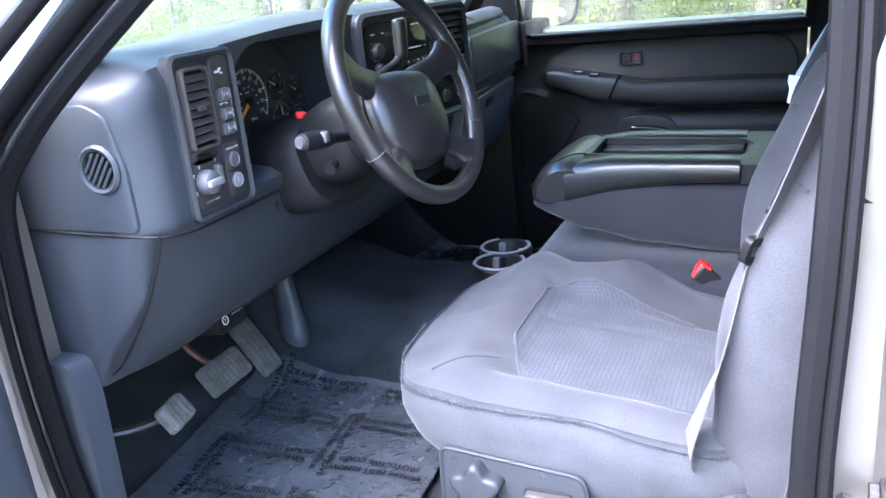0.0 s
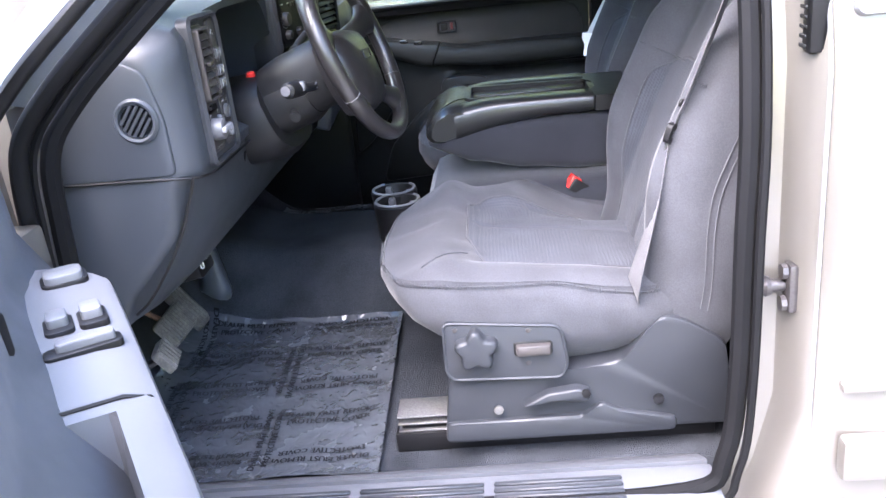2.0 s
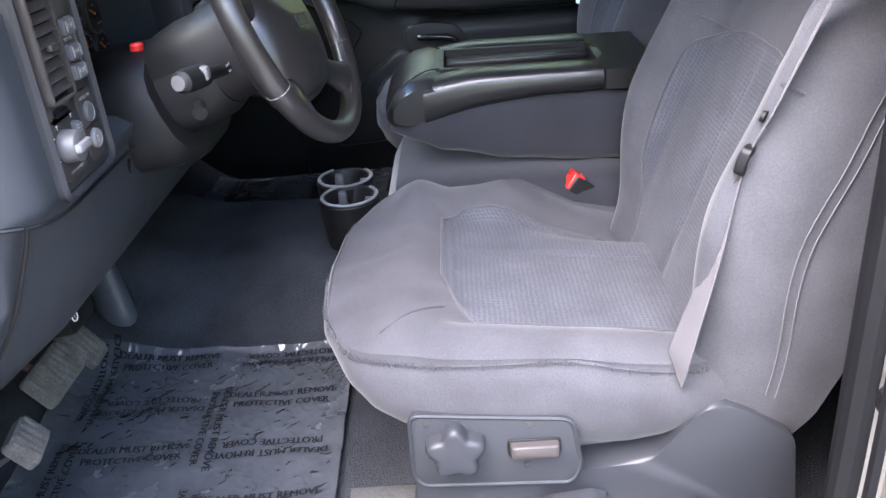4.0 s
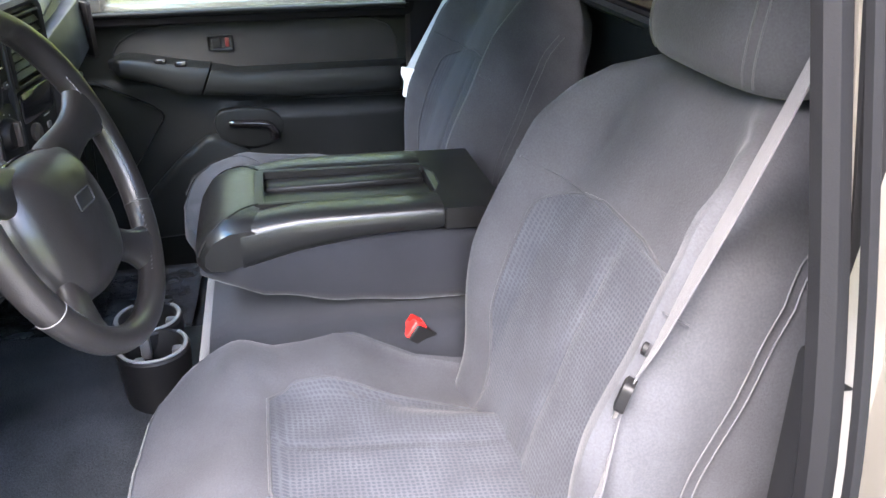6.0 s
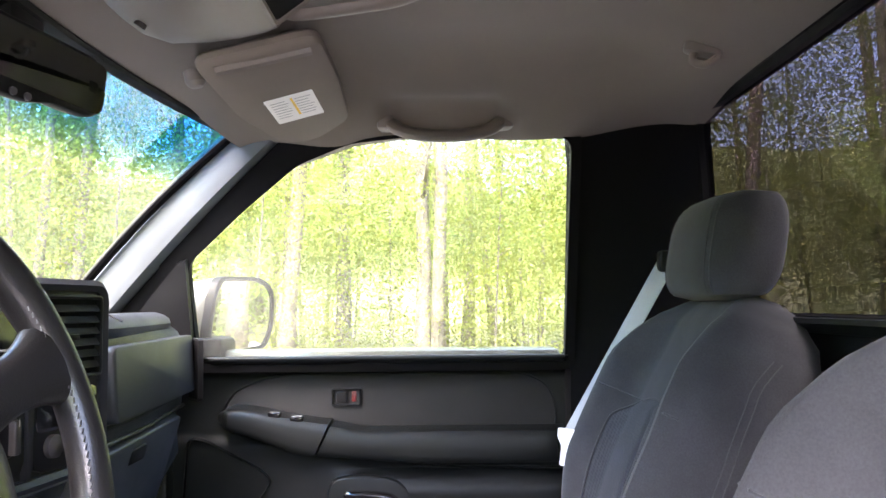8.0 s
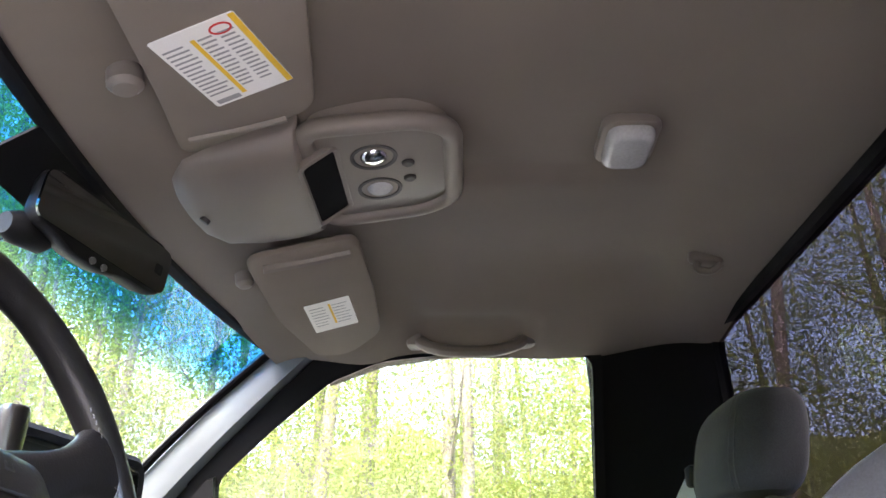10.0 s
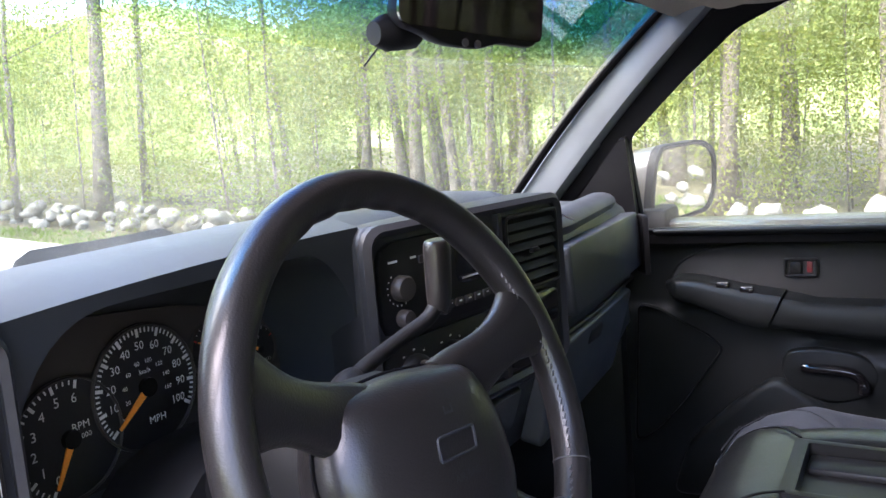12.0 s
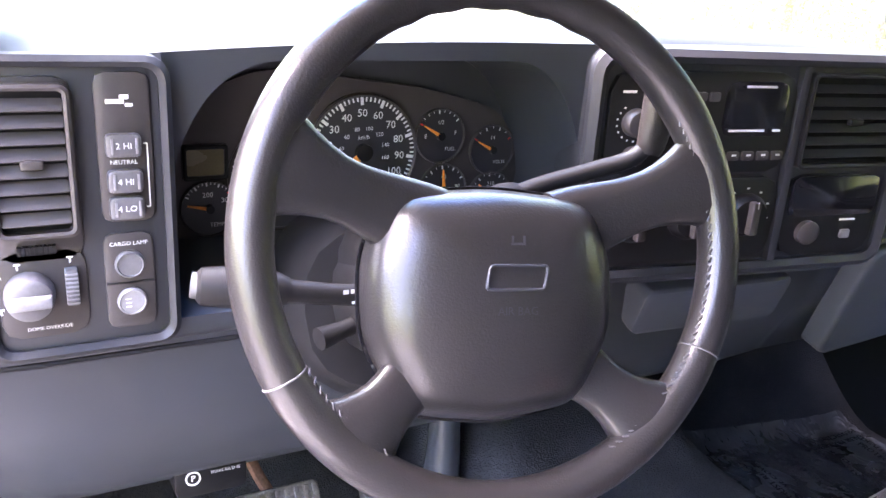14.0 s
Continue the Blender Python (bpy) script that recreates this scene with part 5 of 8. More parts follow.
pedal("brake_pedal", "worn ribbed rubber brake pedal on a rusty arm", (-0.444, 0.869, 0.251), 0.108, 0.06, -38, 0, [V(-0.444, 0.884, 0.251), V(-0.472, 0.934, 0.32), V(-0.472, 0.92, 0.45)])
pedal("accelerator_pedal", "tall worn rubber accelerator pedal", (-0.290, 0.915, 0.228), 0.055, 0.135, -36, 0, [V(-0.290, 0.935, 0.238), V(-0.31, 1.0, 0.33), V(-0.33, 0.98, 0.44)])
pedal("parking_brake_pedal", "small ribbed parking brake pedal on a black lever", (-0.652, 0.80, 0.29), 0.062, 0.046, -35, 12, [V(-0.657, 0.812, 0.286), V(-0.72, 0.84, 0.29), V(-0.77, 0.90, 0.30)])


# ---- steering wheel and column ----
WC = V(-0.4184, 0.4429, 0.7475)
TILT, YAW = radians(20.2), radians(-5.5)
WN = V(math.sin(YAW) * math.cos(TILT), -math.cos(YAW) * math.cos(TILT), math.sin(TILT))
ROT = radians(-4.4)
WU0 = V(math.cos(YAW), math.sin(YAW), 0)
WV0 = WN.cross(WU0)
WU, WV = WU0 * math.cos(ROT) + WV0 * math.sin(ROT), -WU0 * math.sin(ROT) + WV0 * math.cos(ROT)


def wp(x, y, z=0.0):
    return WC + WU * x + WV * y + WN * z


wheel = thing("steering_wheel", tuple(WC), "dark leather four-spoke steering wheel with stitched grips", "steering wheel")
RM, RT = 0.1642, 0.0140
bm = B()
kk = 120
rows = []
for i in range(kk):
    a = 2 * math.pi * i / kk
    d = math.degrees(a)
    grip = 0.0
    for c0 in (38, 142):
        grip += math.exp(-(((d - c0 + 180) % 360 - 180) / 16) ** 2)
    rt = RT * (1 + 0.07 * grip)
    ring = []
    for j in range(14):
        b = 2 * math.pi * j / 14
        wav = 1 + (0.06 * math.sin(d * 0.55) if (60 < d < 120 and math.cos(b) < -0.5) else 0)
        r = RM + rt * math.cos(b) * wav
        ring.append(bm.verts.new(wp(r * math.cos(a), r * math.sin(a), rt * 1.08 * math.sin(b))))
    rows.append(ring)
for i in range(kk):
    for j in range(14):
        bm.faces.new((rows[i][j], rows[(i + 1) % kk][j], rows[(i + 1) % kk][(j + 1) % 14], rows[i][(j + 1) % 14]))
part("rim", bm, M_wheel, wheel)
for d in (142, 37.4, 209, -27):
    a = radians(d)
    pts = [wp((RM + RT * 1.0 * math.cos(b)) * math.cos(a), (RM + RT * 1.0 * math.cos(b)) * math.sin(a), RT * 1.08 * math.sin(b)) for b in [2 * math.pi * j / 18 for j in range(18)]]
    part("seam", tube(B(), pts, 0.0007, 5, closed=True), M_midgrey, wheel, "pale worn seam")
# stitching along the inner side of the grips
for d0, d1 in ((-26, 36), (-62, -28), (210, 238)):
    bm = B()
    n = int(abs(d1 - d0) / 2.2)
    for i in range(n):
        a = radians(d0 + (d1 - d0) * i / n)
        r = RM - RT * 0.92
        c = wp(r * math.cos(a), r * math.sin(a), RT * 0.55)
        t = (WV * math.cos(a) - WU * math.sin(a))
        rbw = WU * math.cos(a) + WV * math.sin(a)
        tube(bm, [c - t * 0.002 - rbw * 0.0014, c + t * 0.002 + rbw * 0.0014], 0.0007, 4)
    part("stitching", bm, M_midgrey, wheel, "pale grip stitching")


def spoke(ang, hx, hy, w0, w1, w2):
    a = radians(ang)
    p0, p2 = V(hx, hy, 0), V(RM * math.cos(a), RM * math.sin(a), 0)
    rings = []
    for i in range(11):
        t = i / 10
        p = p0 * (1 - t) + p2 * t
        d = (p2 - p0).normalized()
        s = V(-d.y, d.x, 0)
        w = (w0 + (w1 - w0) * smooth01(t / 0.55)) if t < 0.55 else w1 + (w2 - w1) * ((t - 0.55) / 0.45) ** 1.8
        h = 0.014 - 0.003 * math.sin(math.pi * t)
        zc = -0.022 + 0.020 * smooth01(t)
        ring = []
        for j in range(16):
            b = 2 * math.pi * j / 16
            cx, sx = math.cos(b), math.sin(b)
            q = p + s * w * math.copysign(abs(cx) ** 0.7, cx)
            ring.append(wp(q.x, q.y, zc + h * math.copysign(abs(sx) ** 0.8, sx)))
        rings.append(ring)
    return loft(B(), rings)


for ang, hx, hy, w in ((163, -0.046, 0.009, 0.028), (17, 0.046, 0.009, 0.028), (229, -0.037, -0.066, 0.026), (-49, 0.037, -0.066, 0.026)):
    part("spoke", spoke(ang, hx, hy, w, w * 0.72, w * 1.45), M_wheel, wheel)
hub = [(x * 0.96 - 0.004, y * 0.93) for x, y in rpoly([(-0.076, 0.034), (0.0, 0.040), (0.076, 0.034), (0.094, -0.012), (0.092, -0.066), (0.064, -0.118), (0.0, -0.127), (-0.064, -0.118), (-0.092, -0.066), (-0.094, -0.012)], 0.017, 4)]
rings = []
for z, k in ((-0.05, 0.92), (-0.036, 0.99), (-0.029, 1.0), (-0.021, 0.99), (-0.012, 0.957), (-0.005, 0.905), (0.0015, 0.825), (0.0062, 0.725), (0.0096, 0.6), (0.0122, 0.45), (0.0136, 0.28), (0.0142, 0.12), (0.0143, 0.04)):
    rings.append([wp(x * k, -0.040 + (y + 0.040) * k, z) for x, y in hub])
pad = part("air_bag_cover", loft(B(), rings), M_wheel, wheel, "padded dark hub cover")
part("hub_gap", tube(B(), [wp(x * 1.005, -0.040 + (y + 0.040) * 1.005, -0.026) for x, y in hub], 0.0016, 5, closed=True), M_gloss, wheel, "dark gap round the hub cover")
EF = (wp(-0.002, -0.022, 0.0146), WU, WV, WN)
bt = rpoly([(-0.0215, -0.0075), (0.0185, -0.0075), (0.0215, 0.0075), (-0.0185, 0.0075)], 0.003, 3)
part("emblem_outline", tube(B(), [EF[0] + WU * x + WV * y for x, y in bt], 0.0011, 5, closed=True), M_trim, pad, "raised grey emblem outline")
bm = B()
text(bm, "AIR BAG", 0.0075, EF, 0.0, -0.021, lift=0.001)
bar(bm, EF, 0.0, 0.021, 0.010, 0.0016, 0.001), bar(bm, EF, -0.004, 0.0235, 0.0016, 0.005, 0.001), bar(bm, EF, 0.004, 0.0235, 0.0016, 0.005, 0.001)
part("lettering", bm, M_trim, pad, "moulded grey lettering", smooth=False, recalc=False)

col = thing("steering_column", (-0.397, 0.62, 0.55), "dark plastic steering column shroud with levers", "steering column")


def ring_at(d, w, h, dy=0.0, n=20):
    out = []
    for j in range(n):
        b = 2 * math.pi * j / n
        cx, sx = math.cos(b), math.sin(b)
        out.append(WC - WN * d + WU0 * w * math.copysign(abs(cx) ** 0.75, cx) + WV0 * (dy + h * math.copysign(abs(sx) ** 0.75, sx)))
    return out


part("upper_shroud", loft(B(), [ring_at(0.045, 0.052, 0.05, -0.015), ring_at(0.06, 0.064, 0.06, -0.018), ring_at(0.14, 0.070, 0.062, -0.02), ring_at(0.17, 0.072, 0.058, -0.02)]), M_black, col, "dark upper shroud")
part("lower_shroud", loft(B(), [ring_at(0.10, 0.066, 0.045, -0.035), ring_at(0.12, 0.074, 0.052, -0.038), ring_at(0.22, 0.082, 0.055, -0.035), ring_at(0.30, 0.085, 0.055, -0.03)]), M_black, col, "black lower shroud")
part("collar", loft(B(), [ring_at(0.17, 0.10, 0.07, -0.045), ring_at(0.19, 0.11, 0.08, -0.045), ring_at(0.26, 0.112, 0.082, -0.03)]), M_black, col, "black collar below the dash")
sl = part("turn_signal_lever", tube(B(), catmull([V(-0.455, 0.515, 0.690), V(-0.50, 0.512, 0.695), V(-0.545, 0.517, 0.702)], 4), [0.0085, 0.008, 0.0075, 0.0075, 0.0075, 0.0075, 0.0078, 0.008, 0.0085], 12), M_black, col, "black turn signal lever")
part("lever_end", tube(B(), [V(-0.542, 0.517, 0.701), V(-0.552, 0.519, 0.703), V(-0.583, 0.526, 0.706), V(-0.596, 0.529, 0.707), V(-0.599, 0.5295, 0.7073)], [0.0095, 0.013, 0.0135, 0.0125, 0.009], 16), M_black, sl, "dark wiper knob")
part("end_button", tube(B(), [V(-0.595, 0.529, 0.707), V(-0.602, 0.531, 0.708)], [0.009, 0.0085], 12), M_midgrey, sl, "pale washer button")
part("thumb_switch", rbox(B(), (-0.572, 0.506, 0.70), (-0.558, 0.519, 0.716), 0.004), M_midgrey, sl)
tl = frame3((-0.50, 0.504, 0.697), (1, 0, 0), (0, 0.1, 1))
bm = B()
for i in range(3):
    bar(bm, tl, -0.006 + i * 0.0055, 0.004, 0.004, 0.003, 0.001)
bar(bm, tl, 0.002, -0.004, 0.008, 0.002, 0.001)
part("lever_marks", bm, M_white, sl, "white lever markings", smooth=False, recalc=False)
sh = part("gear_lever", tube(B(), catmull([V(-0.355, 0.565, 0.735), V(-0.315, 0.568, 0.745), V(-0.265, 0.562, 0.757), V(-0.232, 0.553, 0.768), V(-0.218, 0.549, 0.784)], 5), [0.0075] * 21, 10), M_black, col, "black column gear lever")
part("gear_knob", tube(B(), catmull([V(-0.219, 0.549, 0.772), V(-0.216, 0.549, 0.789), V(-0.214, 0.549, 0.819), V(-0.213, 0.549, 0.836), V(-0.213, 0.549, 0.840)], 4), [0.0085, 0.0095, 0.0105, 0.011, 0.0115, 0.0118, 0.012, 0.0122, 0.0124, 0.0124, 0.0124, 0.0122, 0.0118, 0.011, 0.0098, 0.0075, 0.004], 16, flat=1.25), M_wheel, sh, "smooth dark grey gear knob")
part("lever_boot", tube(B(), catmull([V(-0.38, 0.55, 0.72), V(-0.355, 0.563, 0.735), V(-0.335, 0.567, 0.741)], 3), [0.02, 0.019, 0.017, 0.015, 0.013, 0.011, 0.009], 12), M_black, sh)
part("hazard_button", tube(B(), [V(-0.430, 0.633, 0.708), V(-0.430, 0.632, 0.719), V(-0.430, 0.632, 0.721)], [0.0085, 0.0085, 0.006], 14), M_red, col, "red hazard button")
part("key_slot", rbox(B(), (-0.455, 0.60, 0.58), (-0.34, 0.64, 0.60), 0.004), M_gloss, col)
part("tilt_lever", tube(B(), [V(-0.455, 0.56, 0.655), V(-0.49, 0.55, 0.65), V(-0.51, 0.545, 0.648)], [0.007, 0.007, 0.009], 10), M_black, col)


# ---- seats ----
def soft(points):
    """A value that runs smoothly through (place, value) pairs."""
    def f(t):
        if t <= points[0][0]:
            return points[0][1]
        for (a, va), (b, vb) in zip(points, points[1:]):
            if t <= b:
                k = (t - a) / (b - a)
                return va + (vb - va) * k * k * (3 - 2 * k)
        return points[-1][1]
    return f


CUSH_W = 0.252


def cush_top(lx, y):
    """Height of the cushion; lx runs from the inner side (-) to the door side (+)."""
    z = 0.392 + 0.12 * (min(y, 0.28) - 0.25)
    ins = smooth01((0.19 - lx) / 0.022) * smooth01((lx + 0.145) / 0.03) * smooth01((0.28 - y) / 0.03)
    z += 0.016 * (1 - ins) - 0.002
    wi = smooth01((-0.07 - lx) / 0.09)
    z += wi * (0.018 * math.exp(-((y - 0.315) / 0.038) ** 2) + 0.016 * math.exp(-((y - 0.185) / 0.06) ** 2) - 0.28 * max(0.0, 0.2 - y))
    z -= 0.004 * math.exp(-((lx + 0.025) / 0.006) ** 2) * ins
    z += 0.006 * math.exp(-((lx - 0.215) / 0.025) ** 2)
    z -= 0.007 * math.exp(-((y - 0.283) / 0.008) ** 2) * smooth01((0.17 - abs(lx)) / 0.05)
    z += 0.010 * math.exp(-((y - 0.315) / 0.03) ** 2)
    z -= 0.02 * math.exp(-((lx + 0.02) / 0.025) ** 2) * smooth01((y - 0.30) / 0.06) * 0.2
    z += 0.0025 * noise.noise(V(lx * 14, y * 12, 2.0))
    f = (y - 0.33) / 0.11
    if f > 0:
        z -= 0.035 * min(1.0, f) ** 2
    return z


CUSH_PLAN = catmull(rpoly([(0.19, -0.11), (0.24, -0.03), (0.254, 0.15), (0.252, 0.30), (0.225, 0.385), (0.13, 0.424), (0.0, 0.434), (-0.13, 0.424), (-0.225, 0.385), (-0.252, 0.30), (-0.254, 0.15), (-0.24, -0.03), (-0.19, -0.11)], 0.03, 3), 2, closed=True)


def seam_z(lx, y):
    """Height of the seam round the cushion."""
    z = 0.390 + 0.004 * smooth01((y - 0.22) / 0.1) - 0.034 * smooth01((0.16 - y) / 0.16)
    return z + smooth01((-lx - 0.12) / 0.1) * (0.022 * math.exp(-((y - 0.33) / 0.05) ** 2) + 0.026 * math.exp(-((y - 0.17) / 0.065) ** 2) - 0.006)


SLANT = radians(22)
BU, BN = V(0, -math.sin(SLANT), math.cos(SLANT)), V(0, math.cos(SLANT), math.sin(SLANT))
BO = V(0, -0.022, 0.35)
b_half = soft([(-0.08, 0.222), (0.0, 0.243), (0.10, 0.25), (0.26, 0.25), (0.36, 0.24), (0.43, 0.216), (0.47, 0.19), (0.51, 0.14), (0.533, 0.09)])


def back_front(lx, s):
    w = b_half(s)
    k = abs(lx) / w
    d = 0.066 * smooth01((k - 0.56) / 0.32) * smooth01((0.55 - s) / 0.17) * (0.3 + 0.7 * smooth01((s + 0.02) / 0.22))
    d += 0.012 * math.sin(math.pi * max(0, min(1, s / 0.42)))
    d -= 0.005 * math.exp(-((lx - 0.02) / 0.006) ** 2) * smooth01((0.33 - s) / 0.03)
    e = (k - 0.84) / 0.16
    if e > 0:
        d -= 0.05 * (1 - math.sqrt(max(0.0, 1 - min(1, e) ** 2)))
    d += 0.002 * noise.noise(V(lx * 14, s * 12, 7.0))
    top = (s - 0.445) / 0.09
    if top > 0:
        d -= 0.05 * (1 - math.sqrt(max(0.0, 1 - min(1, top) ** 2)))
    return d


def make_seat(s, name, label):
    """s: -1 for the driver's side, 1 for the passenger's."""
    cx = 0.445 if s < 0 else 0.42
    back = 0.0 if s < 0 else -0.036
    bo = BO + V(0, back * 1.5, 0)
    seat = thing(name, (s * cx, 0.1, 0.08), label, "seat", "front seats")

    def W(lx, y, z):
        return V(s * (cx + lx), y, z)

    rings = []
    for t in (1.0, 0.93, 0.85, 0.76, 0.67, 0.58, 0.49, 0.4, 0.31, 0.22, 0.15, 0.09, 0.04, 0.0):
        ring = []
        for p in CUSH_PLAN:
            lx, y = p.x, p.y
            sz = seam_z(lx, y)
            zb = 0.224 + 0.03 * smooth01((y - 0.25) / 0.16) + 0.05 * smooth01((0.03 - y) / 0.12)
            z = sz + (zb - sz) * t
            nrm = V(lx, (y - 0.12) * 0.5, 0).normalized()
            d = 0.014 * math.sin(math.pi * min(1.0, t * 1.15)) - 0.045 * t ** 3 - 0.004 * math.exp(-t / 0.05)
            fold = (0.5 + 0.5 * smooth01((0.15 - y) / 0.1)) * (1 - 0.85 * smooth01((0.05 - y) / 0.07))
            d += 0.012 * fold * smooth01(t / 0.08) * noise.noise(V(y * 8 - z * 7, z * 44 + y * 12, 5 + math.copysign(1, lx)))
            d += 0.003 * noise.noise(V((lx + y) * 55, z * 16, 1)) * math.exp(-t / 0.2)
            back_off = 0.085 * t ** 1.6 * smooth01((y - 0.2) / 0.2)
            ring.append(W(lx + nrm.x * d, y + nrm.y * d - back_off, z))
        rings.append(ring)
    for k in (0.985, 0.965, 0.94, 0.91, 0.88, 0.84, 0.8, 0.75, 0.7, 0.62, 0.53, 0.43, 0.32, 0.2, 0.1, 0.03):
        ring = []
        for p in CUSH_PLAN:
            lx, y = p.x * k, 0.13 + (p.y - 0.13) * k
            e = max(0.0, (k - 0.70) / 0.30)
            top = cush_top(lx, y)
            edge = seam_z(p.x, p.y)
            ring.append(W(lx, y, top + (edge - top) * (1 - math.sqrt(max(0.0, 1 - e * e)))))
        rings.append(ring)
    part("cushion", loft(B(), rings), M_velour, seat, "plump grey velour cushion")
    # woven insert
    bm = B()
    nx, ny = 44, 40
    plan = [(math.atan2(p.y - 0.13, p.x), math.hypot(p.x, p.y - 0.13), p) for p in CUSH_PLAN]
    plan.sort(key=lambda a: a[0])

    def cush_surf(lx, y):
        """The finished top under a place, with its rounded rim."""
        a, r = math.atan2(y - 0.13, lx), math.hypot(lx, y - 0.13)
        near = min(plan, key=lambda q: abs(q[0] - a))
        k = min(1.0, r / near[1])
        e = max(0.0, (k - 0.70) / 0.30)
        top = cush_top(lx, y)
        return top + (seam_z(near[2].x, near[2].y) - top) * (1 - math.sqrt(max(0.0, 1 - e * e)))

    def clampx(y):
        if y > 0.235:
            k = (y - 0.235) / 0.04
            return -0.138 + 0.035 * k ** 1.8, 0.166 - 0.10 * k ** 1.3
        if y > 0.19:
            return -0.138, 0.182 - 0.016 * ((y - 0.19) / 0.045) ** 1.5
        return -0.138, 0.182
    grid = []
    for j in range(ny + 1):
        y = -0.118 + 0.393 * j / ny
        a, b = clampx(y)
        row = []
        for i in range(nx + 1):
            lx = a + (b - a) * i / nx
            ed = min(i, nx - i, ny - j) / 2.0
            row.append(bm.verts.new(W(lx, y, cush_surf(lx, y) + 0.003 * smooth01(ed) + 0.0008)))
        grid.append(row)
    for j in range(ny):
        for i in range(nx):
            bm.faces.new((grid[j][i], grid[j][i + 1], grid[j + 1][i + 1], grid[j + 1][i]))
    edge = [v.co.copy() for v in [r[0] for r in grid] + grid[-1][1:] + [r[-1] for r in grid[::-1]][1:]]
    part("cushion_insert", bm, M_insert, seat, "woven dotted cloth seat insert")
    part("piping", tube(B(), edge, 0.0026, 6), M_velour, seat)
    # seams on the sides
    rim = [p for p in CUSH_PLAN if p.x > 0.02 and p.y > -0.03]
    rim.sort(key=lambda p: math.atan2(p.y - 0.12, p.x))
    sm = [W(p.x + 0.001, p.y + 0.001, seam_z(p.x, p.y)) for p in rim]
    sm = catmull(sm, 3)
    part("side_seam", tube(B(), sm, 0.0011, 5), M_velour, seat, "puckered side seam")
    bm = B()
    pk_ = random.Random(11)
    for k in range(110):
        q = k * (len(sm) - 1.001) / 110
        p = sm[int(q)].lerp(sm[int(q) + 1], q % 1.0)
        h = pk_.uniform(0.002, 0.006)
        tube(bm, [p + V(-s * 0.0 + s * 0.001, pk_.uniform(-0.002, 0.002), h), p + V(s * 0.001, pk_.uniform(-0.002, 0.002), -h)], 0.0006, 4)
    part("stitching", bm, M_velour, seat, "gathered puckers along the seam")
    bl = [W(lx, 0.272 + 0.10 * k, cush_surf(lx, 0.272 + 0.10 * k) + 0.001) for k in [i / 8 for i in range(9)] for lx in (0.15 + 0.075 * k,)]
    part("bolster_seam", tube(B(), bl[:7], 0.0012, 5), M_velour, seat)
    # backrest
    rings = []
    for q in [-0.08 + 0.525 * i / 30 for i in range(31)] + [0.445 + 0.088 * math.sin(math.pi / 2 * i / 8) for i in range(1, 9)]:
        w = b_half(q)
        c = bo + BU * q
        ring = []
        for i in range(37):
            lx = w * (-1 + 2 * i / 36)
            ring.append(c + V(s * (cx + lx), 0, 0) + BN * back_front(lx, q))
        th = 0.15 - 0.03 * smooth01(q / 0.5)
        if q > 0.445:
            th *= 0.55 + 0.45 * math.sqrt(max(0.0, 1 - ((q - 0.445) / 0.09) ** 2))
        f0 = back_front(w, q)
        for k_ in (0.15, 0.45, 0.75, 0.95):
            ring.append(c + V(s * (cx + w + 0.008 * math.sin(math.pi * k_)), 0, 0) + BN * (f0 - (th + f0) * k_))
        for i in range(9):
            lx = w * 0.94 * (1 - 2 * i / 8)
            ring.append(c + V(s * (cx + lx), 0, 0) - BN * (th + 0.012 * (1 - (lx / w) ** 2)))
        for k_ in (0.95, 0.75, 0.45, 0.15):
            ring.append(c + V(s * (cx - w - 0.008 * math.sin(math.pi * k_)), 0, 0) + BN * (f0 - (th + f0) * k_))
        rings.append(ring)
    part("backrest", loft(B(), rings), M_velour, seat, "grey velour backrest")
    bm = B()
    grid = []
    for j in range(37):
        q = -0.03 + 0.365 * j / 36
        half = 0.15 + 0.03 * smooth01(q / 0.12)
        if q > 0.26:
            half *= math.sqrt(max(0.02, 1 - ((q - 0.26) / 0.078) ** 2.6))
        row = []
        for i in range(37):
            lx = half * (-1 + 2 * i / 36) * 0.97 + 0.0
            ed = min(i, 36 - i, 36 - j) / 2.0
            row.append(bm.verts.new(bo + BU * q + V(s * (cx + lx), 0, 0) + BN * (back_front(lx, q) + 0.0005 + 0.0035 * smooth01(ed))))
        grid.append(row)
    for j in range(36):
        for i in range(36):
            bm.faces.new((grid[j][i], grid[j][i + 1], grid[j + 1][i + 1], grid[j + 1][i]))
    edge = [v.co.copy() for v in [r[0] for r in grid] + grid[-1][1:] + [r[-1] for r in grid[::-1]][1:]]
    part("backrest_insert", bm, M_insert, seat, "woven dotted cloth back insert")
    part("piping", tube(B(), edge, 0.0024, 6), M_velour, seat)
    for sd in (-1, 1):
        sp = [bo + BU * 0.325 + V(s * (cx + sd * k), 0, 0) + BN * (back_front(k, 0.325) + 0.0008) for k in (0.06, 0.12, 0.16, 0.2, 0.225, 0.238)]
        part("cross_seam", tube(B(), sp, 0.0018, 5), M_velour, seat)
        for o in (0.0, 0.012):
            sp = []
            for i in range(26):
                q = 0.0 + 0.44 * i / 25
                w = b_half(q)
                sp.append(bo + BU * q + V(s * (cx + sd * (w + 0.0085)), 0, 0) + BN * (back_front(w, q) - 0.042 - o))
            part("edge_stitching", tube(B(), sp, 0.0010, 5), M_stitch, seat)
    # head restraint
    rings = []
